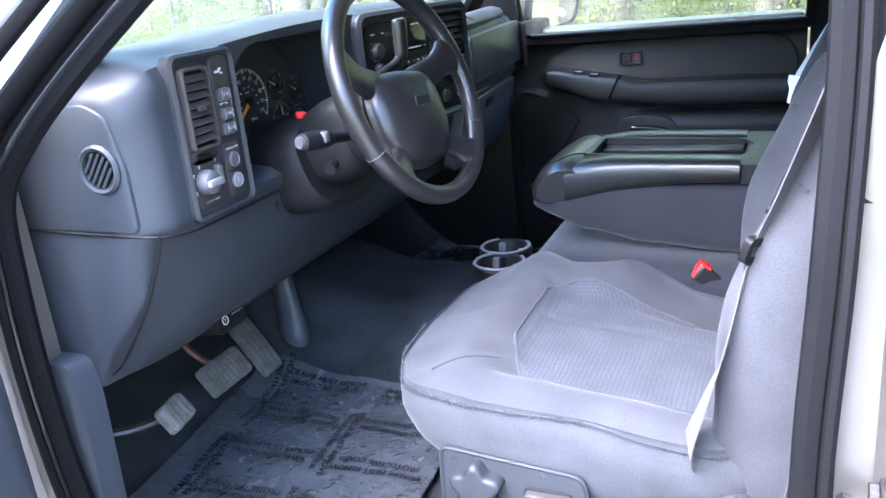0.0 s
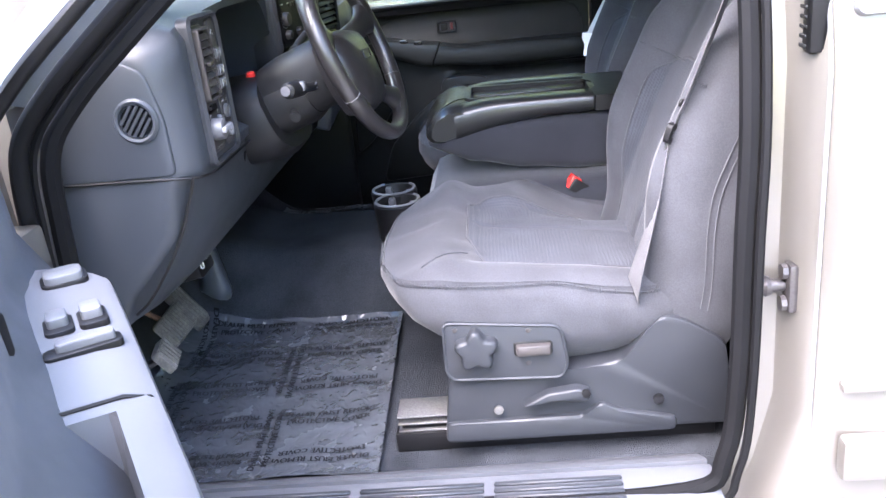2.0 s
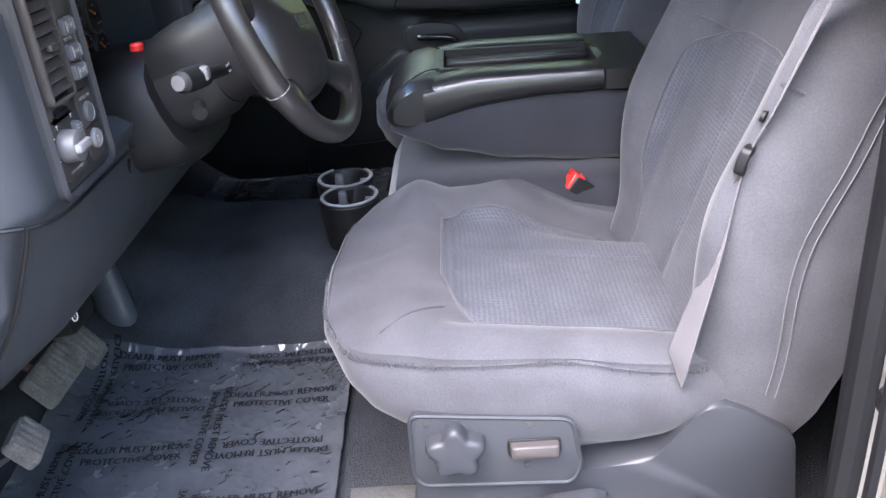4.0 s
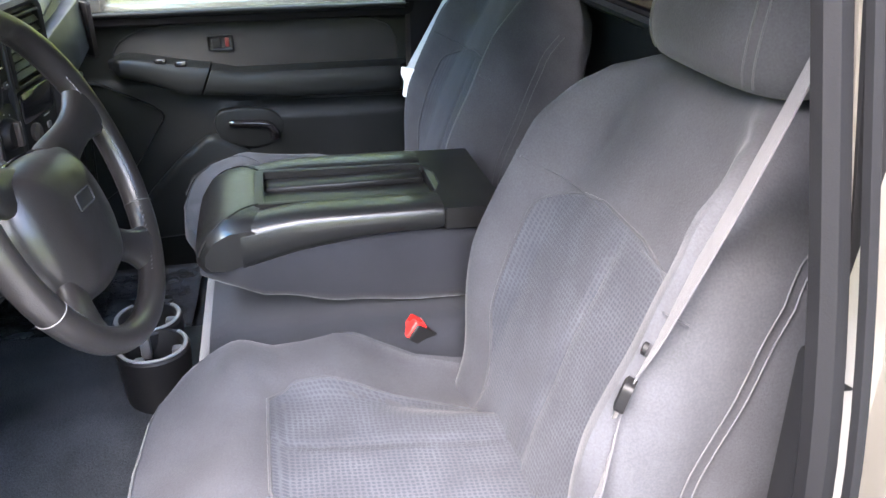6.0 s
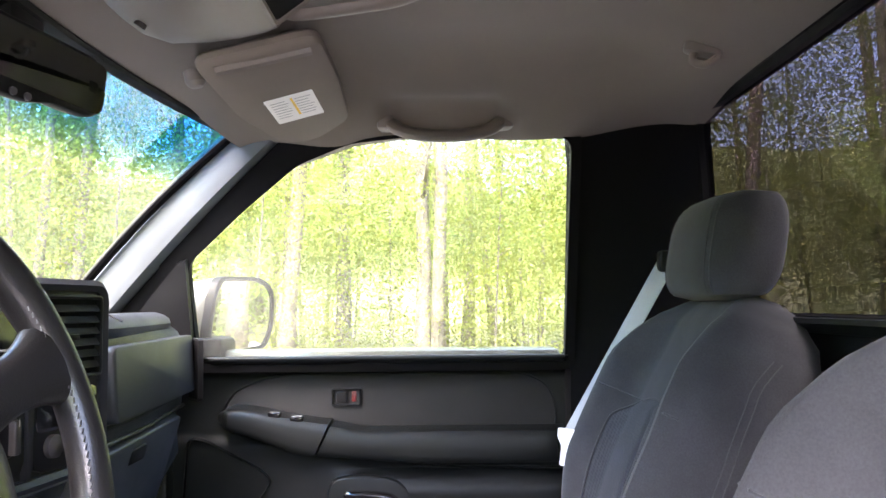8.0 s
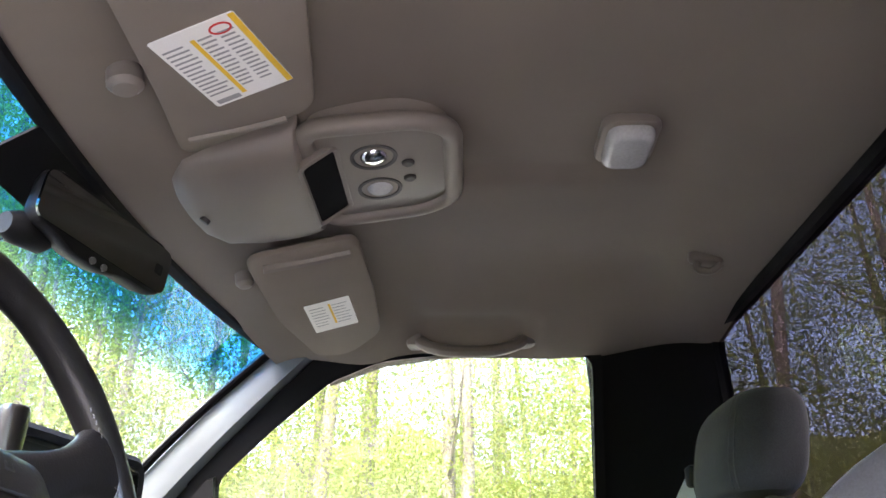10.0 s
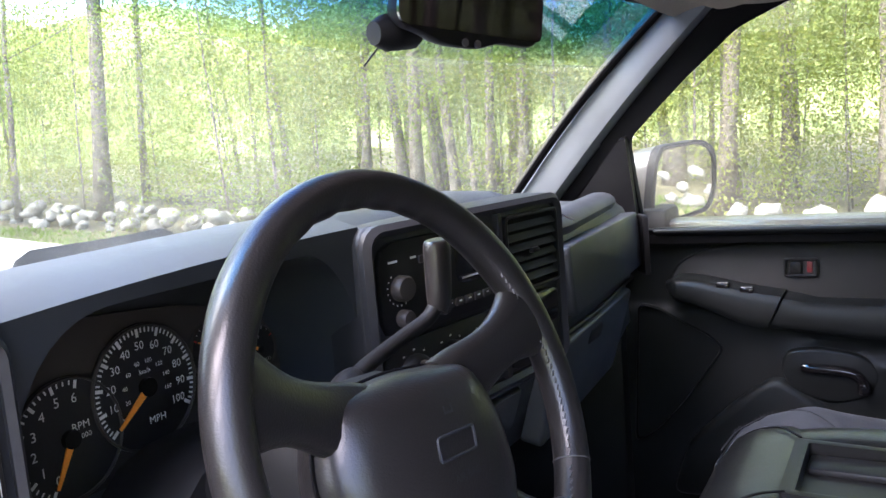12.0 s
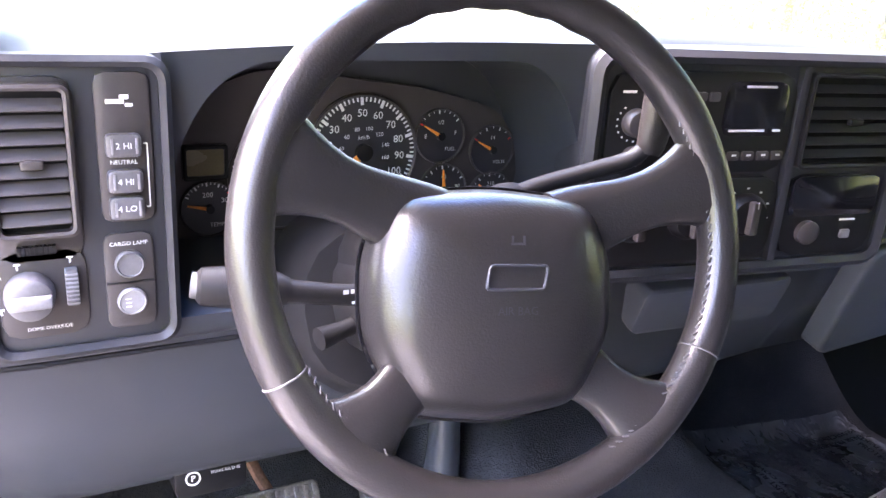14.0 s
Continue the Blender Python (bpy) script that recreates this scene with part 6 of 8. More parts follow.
    for i in range(21):
        t = i / 20
        z = 0.822 + 0.166 * t
        e = math.sqrt(max(0.0, 1 - abs(2 * t - 1) ** 3.2))
        w, d = 0.116 + 0.032 * e - 0.012 * t, 0.022 + 0.046 * e
        if t in (0, 1):
            w, d = w * 0.72, d * 0.6
        c = V(s * cx, -0.247 + back - 0.030 * t, z)
        ring = []
        for j in range(32):
            b = 2 * math.pi * j / 32
            cc, ss = math.cos(b), math.sin(b)
            ring.append(c + V(w * math.copysign(abs(cc) ** 0.62, cc), d * math.copysign(abs(ss) ** 0.72, ss), 0))
        rings.append(ring)
    hr = part("head_restraint", loft(B(), rings), M_velour, seat, "tall grey velour head restraint")
    for sd in (-1, 1):
        for o in (0.0, 0.012):
            sp = []
            for k in range(13):
                t = 0.08 + 0.84 * k / 12
                e = math.sqrt(max(0.0, 1 - abs(2 * t - 1) ** 3.2))
                w, d = 0.116 + 0.032 * e - 0.012 * t, 0.022 + 0.046 * e
                c0 = (0.78 - o / w) ** (1 / 0.62)
                sp.append(V(s * cx + sd * w * (0.78 - o / w), -0.247 + back - 0.03 * t + d * math.sqrt(1 - c0 * c0) ** 0.72 + 0.0005, 0.822 + 0.166 * t))
            part("restraint_stitching", tube(B(), sp, 0.0013, 5), M_stitch, hr)
    # plastic base
    ol = [(0.335, 0.118), (0.318, 0.236), (0.10, 0.232), (0.03, 0.245), (-0.005, 0.295), (-0.03, 0.318), (-0.07, 0.305), (-0.13, 0.262), (-0.145, 0.112)]
    for sd, nm in ((1, "side_cover"), (-1, "inner_cover")):
        X0 = s * (cx + sd * 0.246)
        f = frame3((X0, 0, 0), (0, s * sd, 0), (0, 0, 1))
        body = part(nm, slab(B(), [(s * sd * y, z) for y, z in rpoly(ol, 0.018)], f, -0.05, 0.008 if sd == 1 else 0.0, 0.006), M_trim, seat, "blue-grey moulded seat base cover")
        if sd == 1:
            low = rpoly([(0.335, 0.112), (0.33, 0.148), (0.10, 0.152), (0.07, 0.172), (0.04, 0.155), (-0.05, 0.135), (-0.05, 0.112)], 0.01)
            part("lower_lip", slab(B(), [(s * sd * y, z) for y, z in low], f, 0.0, 0.018, 0.008), M_trim, body)
    for off, y1 in ((0.195, 0.425), (-0.185, 0.38)):
        x0 = s * (cx + off)
        part("seat_rail", rbox(B(), (x0 - 0.032, -0.12, 0.075), (x0 + 0.032, y1, 0.112), 0.003), M_black, seat, "black steel seat rail")
        part("rail_groove", rbox(B(), (x0 - 0.022, -0.10, 0.112), (x0 + 0.022, y1 - 0.012, 0.126), 0.002), M_rubber, seat)
        for z in (0.113, 0.127, 0.141):
            part("rail_slide", rbox(B(), (x0 - 0.03, -0.10, z), (x0 + 0.03, y1 - 0.006, z + 0.0035), 0.001), M_steel, seat, "bright steel rail edge")
    part("under_frame", rbox(B(), (s * cx - 0.20, -0.10, 0.14), (s * cx + 0.20, 0.30, 0.25), 0.01), M_black, seat)
    return seat


driver = make_seat(-1, "bucket_seat", "worn grey velour driver seat with power controls")
make_seat(1, "bucket_seat", "grey velour passenger seat beside the far door")
# controls on the driver's seat
SF2 = frame3((-0.7105, 0.221, 0.281), (0, -1, 0), (0, 0, 1))
cpn = part("control_panel", slab(B(), rpoly([(-0.096, 0.058), (0.088, 0.040), (0.098, -0.028), (0.088, -0.052), (-0.088, -0.045), (-0.098, -0.03)], 0.014), SF2, -0.02, 0.004, 0.003), M_trim, driver, "blue-grey seat control panel")
part("rim", tube(B(), [SF2[0] + SF2[1] * x + SF2[2] * y + SF2[3] * 0.003 for x, y in rpoly([(-0.096, 0.058), (0.088, 0.040), (0.098, -0.028), (0.088, -0.052), (-0.088, -0.045), (-0.098, -0.03)], 0.014)], 0.003, 6, closed=True), M_trim, cpn)
star = []
for i in range(60):
    a = 2 * math.pi * i / 60
    r = 0.031 * (1 + 0.16 * math.cos(5 * (a - math.pi / 2)))
    star.append((r * math.cos(a) - 0.046, r * math.sin(a) + 0.012))
part("lumbar_knob", slab(B(), star, SF2, 0.004, 0.026, 0.008, 3), M_trim, cpn, "star-shaped lumbar knob")
part("switch_well", rbox_on(SF2, 0.044, 0.004, 0.062, 0.024, 0.003, 0.006, 0.001), M_black, cpn)
part("power_switch", rbox_on(SF2, 0.044, 0.005, 0.056, 0.017, 0.004, 0.018, 0.004), M_brown, cpn, "long power seat switch")
for x, y in ((0.038, 0.036), (0.035, -0.022), (-0.078, 0.045)):
    part("screw", disc(B(), at(SF2, x, y), [(0.0042, 0.003), (0.0042, 0.005), (0.002, 0.0055)], 10), M_darksteel, cpn)
part("recline_lever", slab(B(), [(x, y) for x, y in rpoly([(-0.062, -0.012), (-0.02, 0.010), (0.03, 0.016), (0.05, 0.008), (0.048, -0.008), (0.02, -0.008), (-0.02, -0.004)], 0.006)], frame3((-0.699, 0.14, 0.195), (0, -1, 0), (0, 0, 1)), 0.008, 0.028, 0.006, 3), M_trim, driver, "blue-grey recline lever")
# a steel screw, a black disc painted for the dark hole, the lever pivot
for y, z, m, r in ((0.241, 0.170, M_steel, 0.008), (-0.02, 0.172, M_gloss, 0.009), (0.098, 0.203, M_black, 0.007)):
    part("screw", disc(B(), frame3((-0.699 - (0.02 if y == 0.098 else 0), y, z), (0, -1, 0), (0, 0, 1)), [(r, 0.006), (r, 0.010), (r * 0.5, 0.0105)], 14), m, driver)

# ---- centre seat with its folded console ----
cs = thing("centre_seat", (0, 0.15, 0.1), "dark grey velour centre seat with a leather-topped folding console", "seat", "front seats")
rings = []
for i in range(25):
    t = i / 24
    y = -0.12 + 0.50 * t
    f = max(0.0, (y - 0.33) / 0.05)
    dz = 0.05 * (1 - math.sqrt(max(0.0, 1 - min(1, f) ** 2)))
    ring = []
    for j in range(32):
        b = 2 * math.pi * j / 32
        cc, ss = math.cos(b), math.sin(b)
        ring.append(V(0.182 * math.copysign(abs(cc) ** 0.35, cc), y, 0.315 + (0.08 - dz if ss > 0 else 0.09 - dz) * math.copysign(abs(ss) ** 0.4, ss)))
    rings.append(ring)
part("cushion", loft(B(), rings), M_darkvelour, cs, "dark grey velour cushion")
part("front_seam", tube(B(), [V(-0.17 + 0.34 * i / 10, 0.381, 0.33) for i in range(11)], 0.002, 5), M_black, cs)
part("seat_mount", rbox(B(), (-0.13, -0.05, 0.13), (0.13, 0.30, 0.24), 0.01), M_black, cs)
# console wedge: bottom bows, top slopes up to the front
rings = []
c_top = soft([(-0.10, 0.528), (0.02, 0.526), (0.20, 0.528), (0.33, 0.515), (0.362, 0.490)])
c_bot = soft([(-0.10, 0.388), (0.02, 0.392), (0.15, 0.405), (0.26, 0.428), (0.33, 0.455), (0.362, 0.476)])
for i in range(27):
    y = -0.095 + 0.456 * i / 26
    w = 0.135 - 0.012 * smooth01((y - 0.30) / 0.06)
    zt, zb = c_top(y), c_bot(y)
    ring = []
    for j in range(28):
        b = 2 * math.pi * j / 28
        cc, ss = math.cos(b), math.sin(b)
        ring.append(V(w * math.copysign(abs(cc) ** 0.3, cc), y, (zt + zb) / 2 + (zt - zb) / 2 * math.copysign(abs(ss) ** 0.42, ss)))
    rings.append(ring)
con = part("console_body", loft(B(), rings), M_darkvelour, cs, "dark velour console box")
# padded U of leather
for sd in (-1, 1):
    rings = []
    for i in range(31):
        y = -0.002 + 0.30 * i / 30
        zt = c_top(y) + 0.040
        lowz = c_top(y) - 0.004 - 0.035 * smooth01((y - 0.05) / 0.3)
        e = smooth01(i / 1.5)
        xo, xi = 0.139, 0.068
        ring = []
        for j in range(20):
            b = 2 * math.pi * j / 20
            cc, ss = math.cos(b), math.sin(b)
            ring.append(V(sd * ((xo + xi) / 2 + (xo - xi) / 2 * math.copysign(abs(cc) ** 0.6, cc)), y, (zt + lowz) / 2 + (zt - lowz) / 2 * (0.9 + 0.1 * e) * math.copysign(abs(ss) ** 0.6, ss)))
        rings.append(ring)
    part("side_pad", loft(B(), rings), M_leather, con, "soft dark leather pad")
rings = []
for i in range(25):
    x = -0.137 + 0.274 * i / 24
    k = math.sqrt(max(0.0, 1 - abs(x / 0.137) ** 6))
    prof = [(0.268, 0.560), (0.285, 0.566), (0.318, 0.562), (0.348, 0.545), (0.366, 0.518), (0.368, 0.495), (0.358, 0.482), (0.33, 0.478), (0.285, 0.495), (0.268, 0.51)]
    rings.append([V(x, 0.30 + (y - 0.30) * (0.75 + 0.25 * k), 0.51 + (z - 0.51) * (0.7 + 0.3 * k)) for y, z in prof])
part("front_pad", loft(B(), rings), M_leather, con, "soft dark leather front pad")
for sd in (-1, 1):
    part("pad_seam", tube(B(), catmull([V(sd * 0.075, 0.27, 0.566), V(sd * 0.098, 0.298, 0.567), V(sd * 0.118, 0.335, 0.548), V(sd * 0.134, 0.36, 0.515)], 5), 0.0014, 5), M_black, con)
TF = frame3((0, 0, 0.548), (1, 0, 0), (0, 1, 0.02))
plate = [(-0.137, -0.098), (0.137, -0.098), (0.137, -0.004), (0.092, -0.004), (0.074, 0.018), (0.074, 0.27), (-0.074, 0.27), (-0.074, 0.018), (-0.092, -0.004), (-0.137, -0.004)]
tr = part("tray_plate", ringplate(B(), rpoly([(-0.137, -0.098), (0.137, -0.098), (0.137, -0.004), (0.095, -0.002), (0.076, 0.02), (0.076, 0.276), (-0.076, 0.276), (-0.076, 0.02), (-0.095, -0.002), (-0.137, -0.004)], 0.004, 3),
                                      rpoly([(-0.03, -0.016), (0.03, -0.016), (0.062, -0.002), (0.066, 0.01), (0.066, 0.06), (0.066, 0.262), (-0.066, 0.262), (-0.066, 0.06), (-0.066, 0.01), (-0.062, -0.002)], 0.004, 3), TF, -0.022, 0.012, 0.001), M_tray, con, "satin plastic tray plate")
part("tray_floor", slab(B(), rpoly([(-0.064, -0.014), (0.064, -0.014), (0.067, 0.01), (0.067, 0.263), (-0.067, 0.263), (-0.067, 0.01)], 0.012), TF, -0.03, -0.008), M_tray, tr)
part("tray_step", rbox(B(), (0.022, 0.0, 0.54), (0.066, 0.26, 0.552), 0.004), M_tray, tr)
part("rear_block", rbox(B(), (-0.136, -0.10, 0.524), (0.136, -0.004, 0.556), 0.006), M_tray, tr)
# back of the centre seat, folded forward hinge cover
part("hinge_cover", slab(B(), rpoly([(-0.03, 0.26), (0.07, 0.26), (0.05, 0.50), (0.02, 0.53), (-0.03, 0.50)], 0.02), frame3((-0.155, -0.08, 0), (0, -1, 0), (0, 0, 1)), -0.012, 0.012, 0.006), M_black, cs, "black hinge cover")

for piece in con.children_recursive + [con]:
    for vert in piece.data.vertices:
        vert.co.x += 0.014

# ---- buckles ----
def buckle(x, y, z, lean):
    b = thing("belt_buckle", (x, y, z - 0.05), "black seat belt buckle with a red release button", "seat belt buckle", "buckles")
    q = Euler((radians(lean), 0, radians(8))).to_matrix()
    f = frame3((x, y, z), q @ V(1, 0, 0), q @ V(0, 0, 1))
    part("shell", slab(B(), rrect(0.034, 0.068, 0.006), at(f, 0, -0.034), -0.014, 0.014, 0.004), M_black, b)
    part("red_button", slab(B(), rrect(0.029, 0.022, 0.003), frame3(f[0] - f[2] * 0.008, f[1], f[2]), -0.012, 0.0165, 0.002), M_red, b, "red release button")
    part("stalk", ribbon(B(), [f[0] - f[2] * 0.06, f[0] - f[2] * 0.10 - V(0, 0, 0.03), V(x, y - 0.05, z - 0.13)], 0.03, 0.004, (0, 1, 0.5)), M_black, b, "black webbing stalk")


buckle(-0.163, 0.062, 0.386, -55)

# ---- seat belts ----
db = thing("driver_seat_belt", (-0.70, -0.05, 0.28), "grey webbing seat belt hanging beside the driver seat", "seat belt", "seat belts")
pts = [V(-0.715, -0.225, 1.10), V(-0.705, -0.175, 0.95), V(-0.692, -0.125, 0.80), V(-0.676, -0.08, 0.67), V(-0.668, -0.058, 0.60), V(-0.678, -0.028, 0.50), V(-0.69, 0.0, 0.42), V(-0.697, 0.014, 0.372), V(-0.662, 0.0, 0.335)]
nr = [(0.42, 0.86, 0.27)] * 4 + [(0.6, 0.75, 0.3), (0.2, 0.93, 0.3), (-0.15, 0.93, 0.25), (-0.3, 0.9, 0.2), (-0.35, 0.9, 0.2)]
cp_ = catmull(pts, 5)
nn_ = [tuple(p) for p in catmull(nr, 5)]
part("webbing", ribbon(B(), cp_, 0.040, 0.0015, nn_), M_belt, db)
GF = frame3((-0.668, -0.057, 0.602), (-0.8, 0.57, 0.18), (0.0, -0.3, 0.95))
part("tongue_loop", ringplate(B(), rrect(0.056, 0.03, 0.007), rrect(0.042, 0.012, 0.003), GF, -0.004, 0.007, 0.002), M_black, db, "black tongue moulding round the webbing")
part("latch_tongue", slab(B(), rpoly([(-0.016, -0.013), (0.016, -0.013), (0.012, -0.03), (0.011, -0.052), (-0.011, -0.052), (-0.012, -0.03)], 0.004), GF, 0.0, 0.004, 0.001), M_steel, db, "steel latch tongue")
part("belt_stop", disc(B(), at(GF, 0.008, 0.045), [(0.006, 0.0), (0.006, 0.004), (0.004, 0.005)], 14), M_black, db, "small black belt stop button")
pb = thing("passenger_seat_belt", (0.74, -0.1, 0.3), "grey webbing seat belt, upper part painted as lit, beside the passenger seat", "seat belt", "seat belts")
pts = [V(0.625, -0.262, 0.89), V(0.632, -0.20, 0.78), V(0.645, -0.125, 0.645), V(0.652, -0.088, 0.578)]
part("webbing", ribbon(B(), catmull(pts, 4), 0.046, 0.0015, (-0.5, 0.8, 0.35)), M_beltlit, pb)
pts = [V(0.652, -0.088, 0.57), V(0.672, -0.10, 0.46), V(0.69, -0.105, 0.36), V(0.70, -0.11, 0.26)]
# same belt in the darker grey, its shade put into the colour
part("lower_webbing", ribbon(B(), catmull(pts, 4), 0.046, 0.0015, (-0.8, 0.5, 0.1)), M_belt, pb, "lower webbing in a darker grey for shade")
LF2 = frame3((0.646, -0.083, 0.578), (0.8, 0.6, 0), (0.15, -0.2, 1))
part("latch_tongue", slab(B(), rpoly([(-0.03, 0.012), (0.03, 0.012), (0.028, -0.006), (0.014, -0.02), (0.013, -0.055), (-0.013, -0.055), (-0.014, -0.02), (-0.028, -0.006)], 0.005), LF2, -0.002, 0.006, 0.002), M_white, pb, "pale latch tongue")
part("tongue_slot", slab(B(), rrect(0.013, 0.014, 0.002), at(LF2, 0, -0.038), 0.005, 0.0068), M_black, pb)
part("retractor_slot", rbox(B(), (0.61, -0.30, 0.875), (0.645, -0.25, 0.915), 0.006), M_black, pb, "black belt slot")

# ---- cup holder ----
ch2 = thing("cup_holder", (-0.02, 0.47, 0.2), "dark twin cup holder in front of the centre seat", "cup holder")
part("bracket", rbox(B(), (-0.10, 0.36, 0.20), (0.07, 0.45, 0.30), 0.012), M_black, ch2)
for x, y in ((-0.072, 0.452), (0.022, 0.47)):
    f = frame3((x, y, 0.348), (1, 0, 0), (0, 1, 0))
    rows = [(0.050, -0.10), (0.055, -0.02), (0.056, -0.004), (0.053, 0.0), (0.046, 0.0), (0.043, -0.004), (0.041, -0.07), (0.0, -0.07)]
    part("cup", disc(B(), f, rows[:-1] + [(0.01, -0.07)], 30), M_black, ch2, "deep dark cup ring")
    a0 = 0.6
    part("bright_edge", tube(B(), [V(x + 0.05 * math.cos(a), y + 0.05 * math.sin(a), 0.350) for a in [a0 + 4.9 * i / 24 for i in range(25)]], 0.0035, 6, flat=0.6), M_grey, ch2, "pale arc along the rim")
    for a in (0.5, 2.6, 4.6):
        part("grip_finger", rbox(B(), (x + 0.036 * math.cos(a) - 0.008, y + 0.036 * math.sin(a) - 0.008, 0.308), (x + 0.036 * math.cos(a) + 0.008, y + 0.036 * math.sin(a) + 0.008, 0.345), 0.004), M_midgrey, ch2)

# ---- floor film ----
def film(name, x0, x1, y0, y1, seed, label, n_=44):
    t = thing(name, ((x0 + x1) / 2, (y0 + y1) / 2, floor_z((x0 + x1) / 2, y0)), label, "floor cover", "floor covers")

    def fz(x, y):
        r = 0.006 * abs(noise.noise(V(x * 9 + seed, y * 9, 0.3))) + 0.004 * noise.noise(V(x * 22, y * 18, seed)) + 0.0015 * noise.noise(V(x * 70, y * 55, seed + 2))
        e = min(x - x0, x1 - x, y - y0, y1 - y)
        return floor_z(x, y) + 0.012 + r + 0.008 * math.exp(-e / 0.02)
    part("film", thick_sheet(B(), n_ * 2, n_ * 2, lambda u, v: V(x0 + (x1 - x0) * u, y0 + (y1 - y0) * v, fz(x0 + (x1 - x0) * u, y0 + (y1 - y0) * v)), (0, 0, -0.002)), M_film, t)
    return t, fz


fm, fz1 = film("floor_film", -0.745, -0.235, 0.45, 0.94, 1.0, "clear printed protective film over the driver carpet")
fm2, fz2 = film("floor_film", 0.22, 0.74, 0.45, 0.94, 4.0, "clear printed protective film over the passenger carpet")


def film_print(parent, fz, blocks):
    """Two-line notices printed on the film, following its wrinkles."""
    for x, y, ang in blocks:
        bm = B()
        f = (V(0, 0, 0), V(1, 0, 0), V(0, 1, 0), V(0, 0, 1))
        c, s = math.cos(radians(ang)), math.sin(radians(ang))
        for o in (-0.0007, 0.0007):
            text(bm, "DEALER MUST REMOVE", 0.017, f, x - s * 0.0105 + c * o, y + c * 0.0105 + s * o, ang)
            text(bm, "PROTECTIVE COVER", 0.017, f, x + s * 0.0105 + c * o, y - c * 0.0105 + s * o, ang)
        bmesh.ops.subdivide_edges(bm, edges=[e for e in bm.edges if e.calc_length() > 0.012], cuts=1)
        for v in bm.verts:
            v.co.z = fz(v.co.x, v.co.y) + 0.005
        part("printed_notice", bm, M_filmtext, parent, smooth=False, recalc=False)


def notices(x0, x1, y0, y1):
    """The notice repeats over the sheet in turned rows and upright columns."""
    rows = []
    for i in range(int((x1 - x0) / 0.10)):
        for j in range(int((y1 - y0) / 0.20)):
            x, y = x0 + 0.06 + i * 0.105, y0 + 0.11 + j * 0.215
            rows.append((x, y, -90 if (i + j) % 2 else 90))
            if i % 2 == j % 2 and y + 0.09 < y1 and x + 0.13 < x1:
                rows.append((x + 0.05, y + 0.105, 0 if i % 4 < 2 else 180))
    return rows


film_print(fm, fz1, notices(-0.745, -0.235, 0.45, 0.94))
film_print(fm2, fz2, notices(0.22, 0.74, 0.45, 0.94))

# ---- open driver door ----
TH = radians(58.5)
DD, DNn = V(-math.sin(TH), -math.cos(TH), 0), V(math.cos(TH), -math.sin(TH), 0)
HG = V(-0.90, 0.80, 0)


def dp(a, n, z):
    return HG + DD * a + DNn * n + V(0, 0, z)


od = tagged(new("door_1"), "open driver door with blue-grey armrest and window switches", "door", kind="structure")
sec = [(-0.02, 0.05), (-0.06, 0.0), (-0.16, -0.02), (-0.19, 0.3), (-0.185, 0.6), (-0.15, 0.73), (-0.075, 0.735), (-0.06, 0.70), (-0.058, 0.4)]
part("shell", loft(B(), [[dp(a, n, z) for n, z in sec] for a in (0.03, 0.05, 0.3, 0.7, 1.05)]), M_paint, od, "pewter painted door shell")
rings = []
for a in (0.045, 0.055, 0.1, 0.15, 0.2, 0.24, 0.28, 0.33, 0.5, 0.7, 1.0):
    up = -0.03 - 0.02 * smooth01((a - 0.17) / 0.13)
    lw = 0.018 - 0.02 * smooth01((a - 0.3) / 0.5)
    k = 0.02 * (1 - smooth01((a - 0.045) / 0.02))
    rings.append([dp(a, n - k, z) for n, z in ((-0.058, 0.08), (lw - 0.012, 0.085), (lw, 0.10), (lw, 0.35), (lw, 0.54), (up, 0.64), (up - 0.003, 0.715), (up - 0.015, 0.738), (-0.10, 0.742), (-0.10, 0.08))])
# lining takes the lighter sill grey, which paints in its sky light
part("lining", loft(B(), rings), M_sill, od, "blue-grey door lining")
rings = []
for i in range(81):
    t = i / 80
    a = 0.13 + 0.80 * t
    zt = 0.618 - 0.035 * smooth01((t - 0.16) / 0.6) - 0.05 * (1 - smooth01(t / 0.08))
    wd = max(0.006, 0.104 * smooth01(t / 0.16) - 0.03 * smooth01((a - 0.62) / 0.3))
    cup = 0.085 * smooth01((a - 0.53) / 0.012) * smooth01((0.72 - a) / 0.05)
    hh = 0.10 + 0.08 * smooth01((t - 0.2) / 0.3)
    prof = [(-0.055, 0.004), (-0.046, 0.003), (-0.042, 0.002 - cup), (-0.02, 0.001 - cup), (0.006, -cup * 0.9), (0.012, 0.0)]
    ring = [dp(a, n if wd > 0.08 else -0.055 + (n + 0.055) * wd / 0.08, zt + z) for n, z in prof]
    ring += [dp(a, -0.055 + wd * 0.88, zt - 0.003), dp(a, -0.055 + wd * 0.97, zt - 0.010), dp(a, -0.055 + wd, zt - 0.024), dp(a, -0.055 + wd * 0.92, zt - hh * 0.45), dp(a, -0.055 + wd * 0.4, zt - hh * 0.85), dp(a, -0.055, zt - hh - 0.03)]
    rings.append(ring)
part("armrest", loft(B(), rings), M_armrest, od, "moulded blue-grey armrest with a deep pull cup")


def arm_top(a):
    t = (a - 0.13) / 0.8
    return 0.618 - 0.035 * smooth01((t - 0.16) / 0.6)


def arm_frame(a, n, up):
    v = -DNn if DD.cross(-DNn).z > 0 else DNn
    return dp(a, n, arm_top(a) + up), DD, v, V(0, 0, 1)


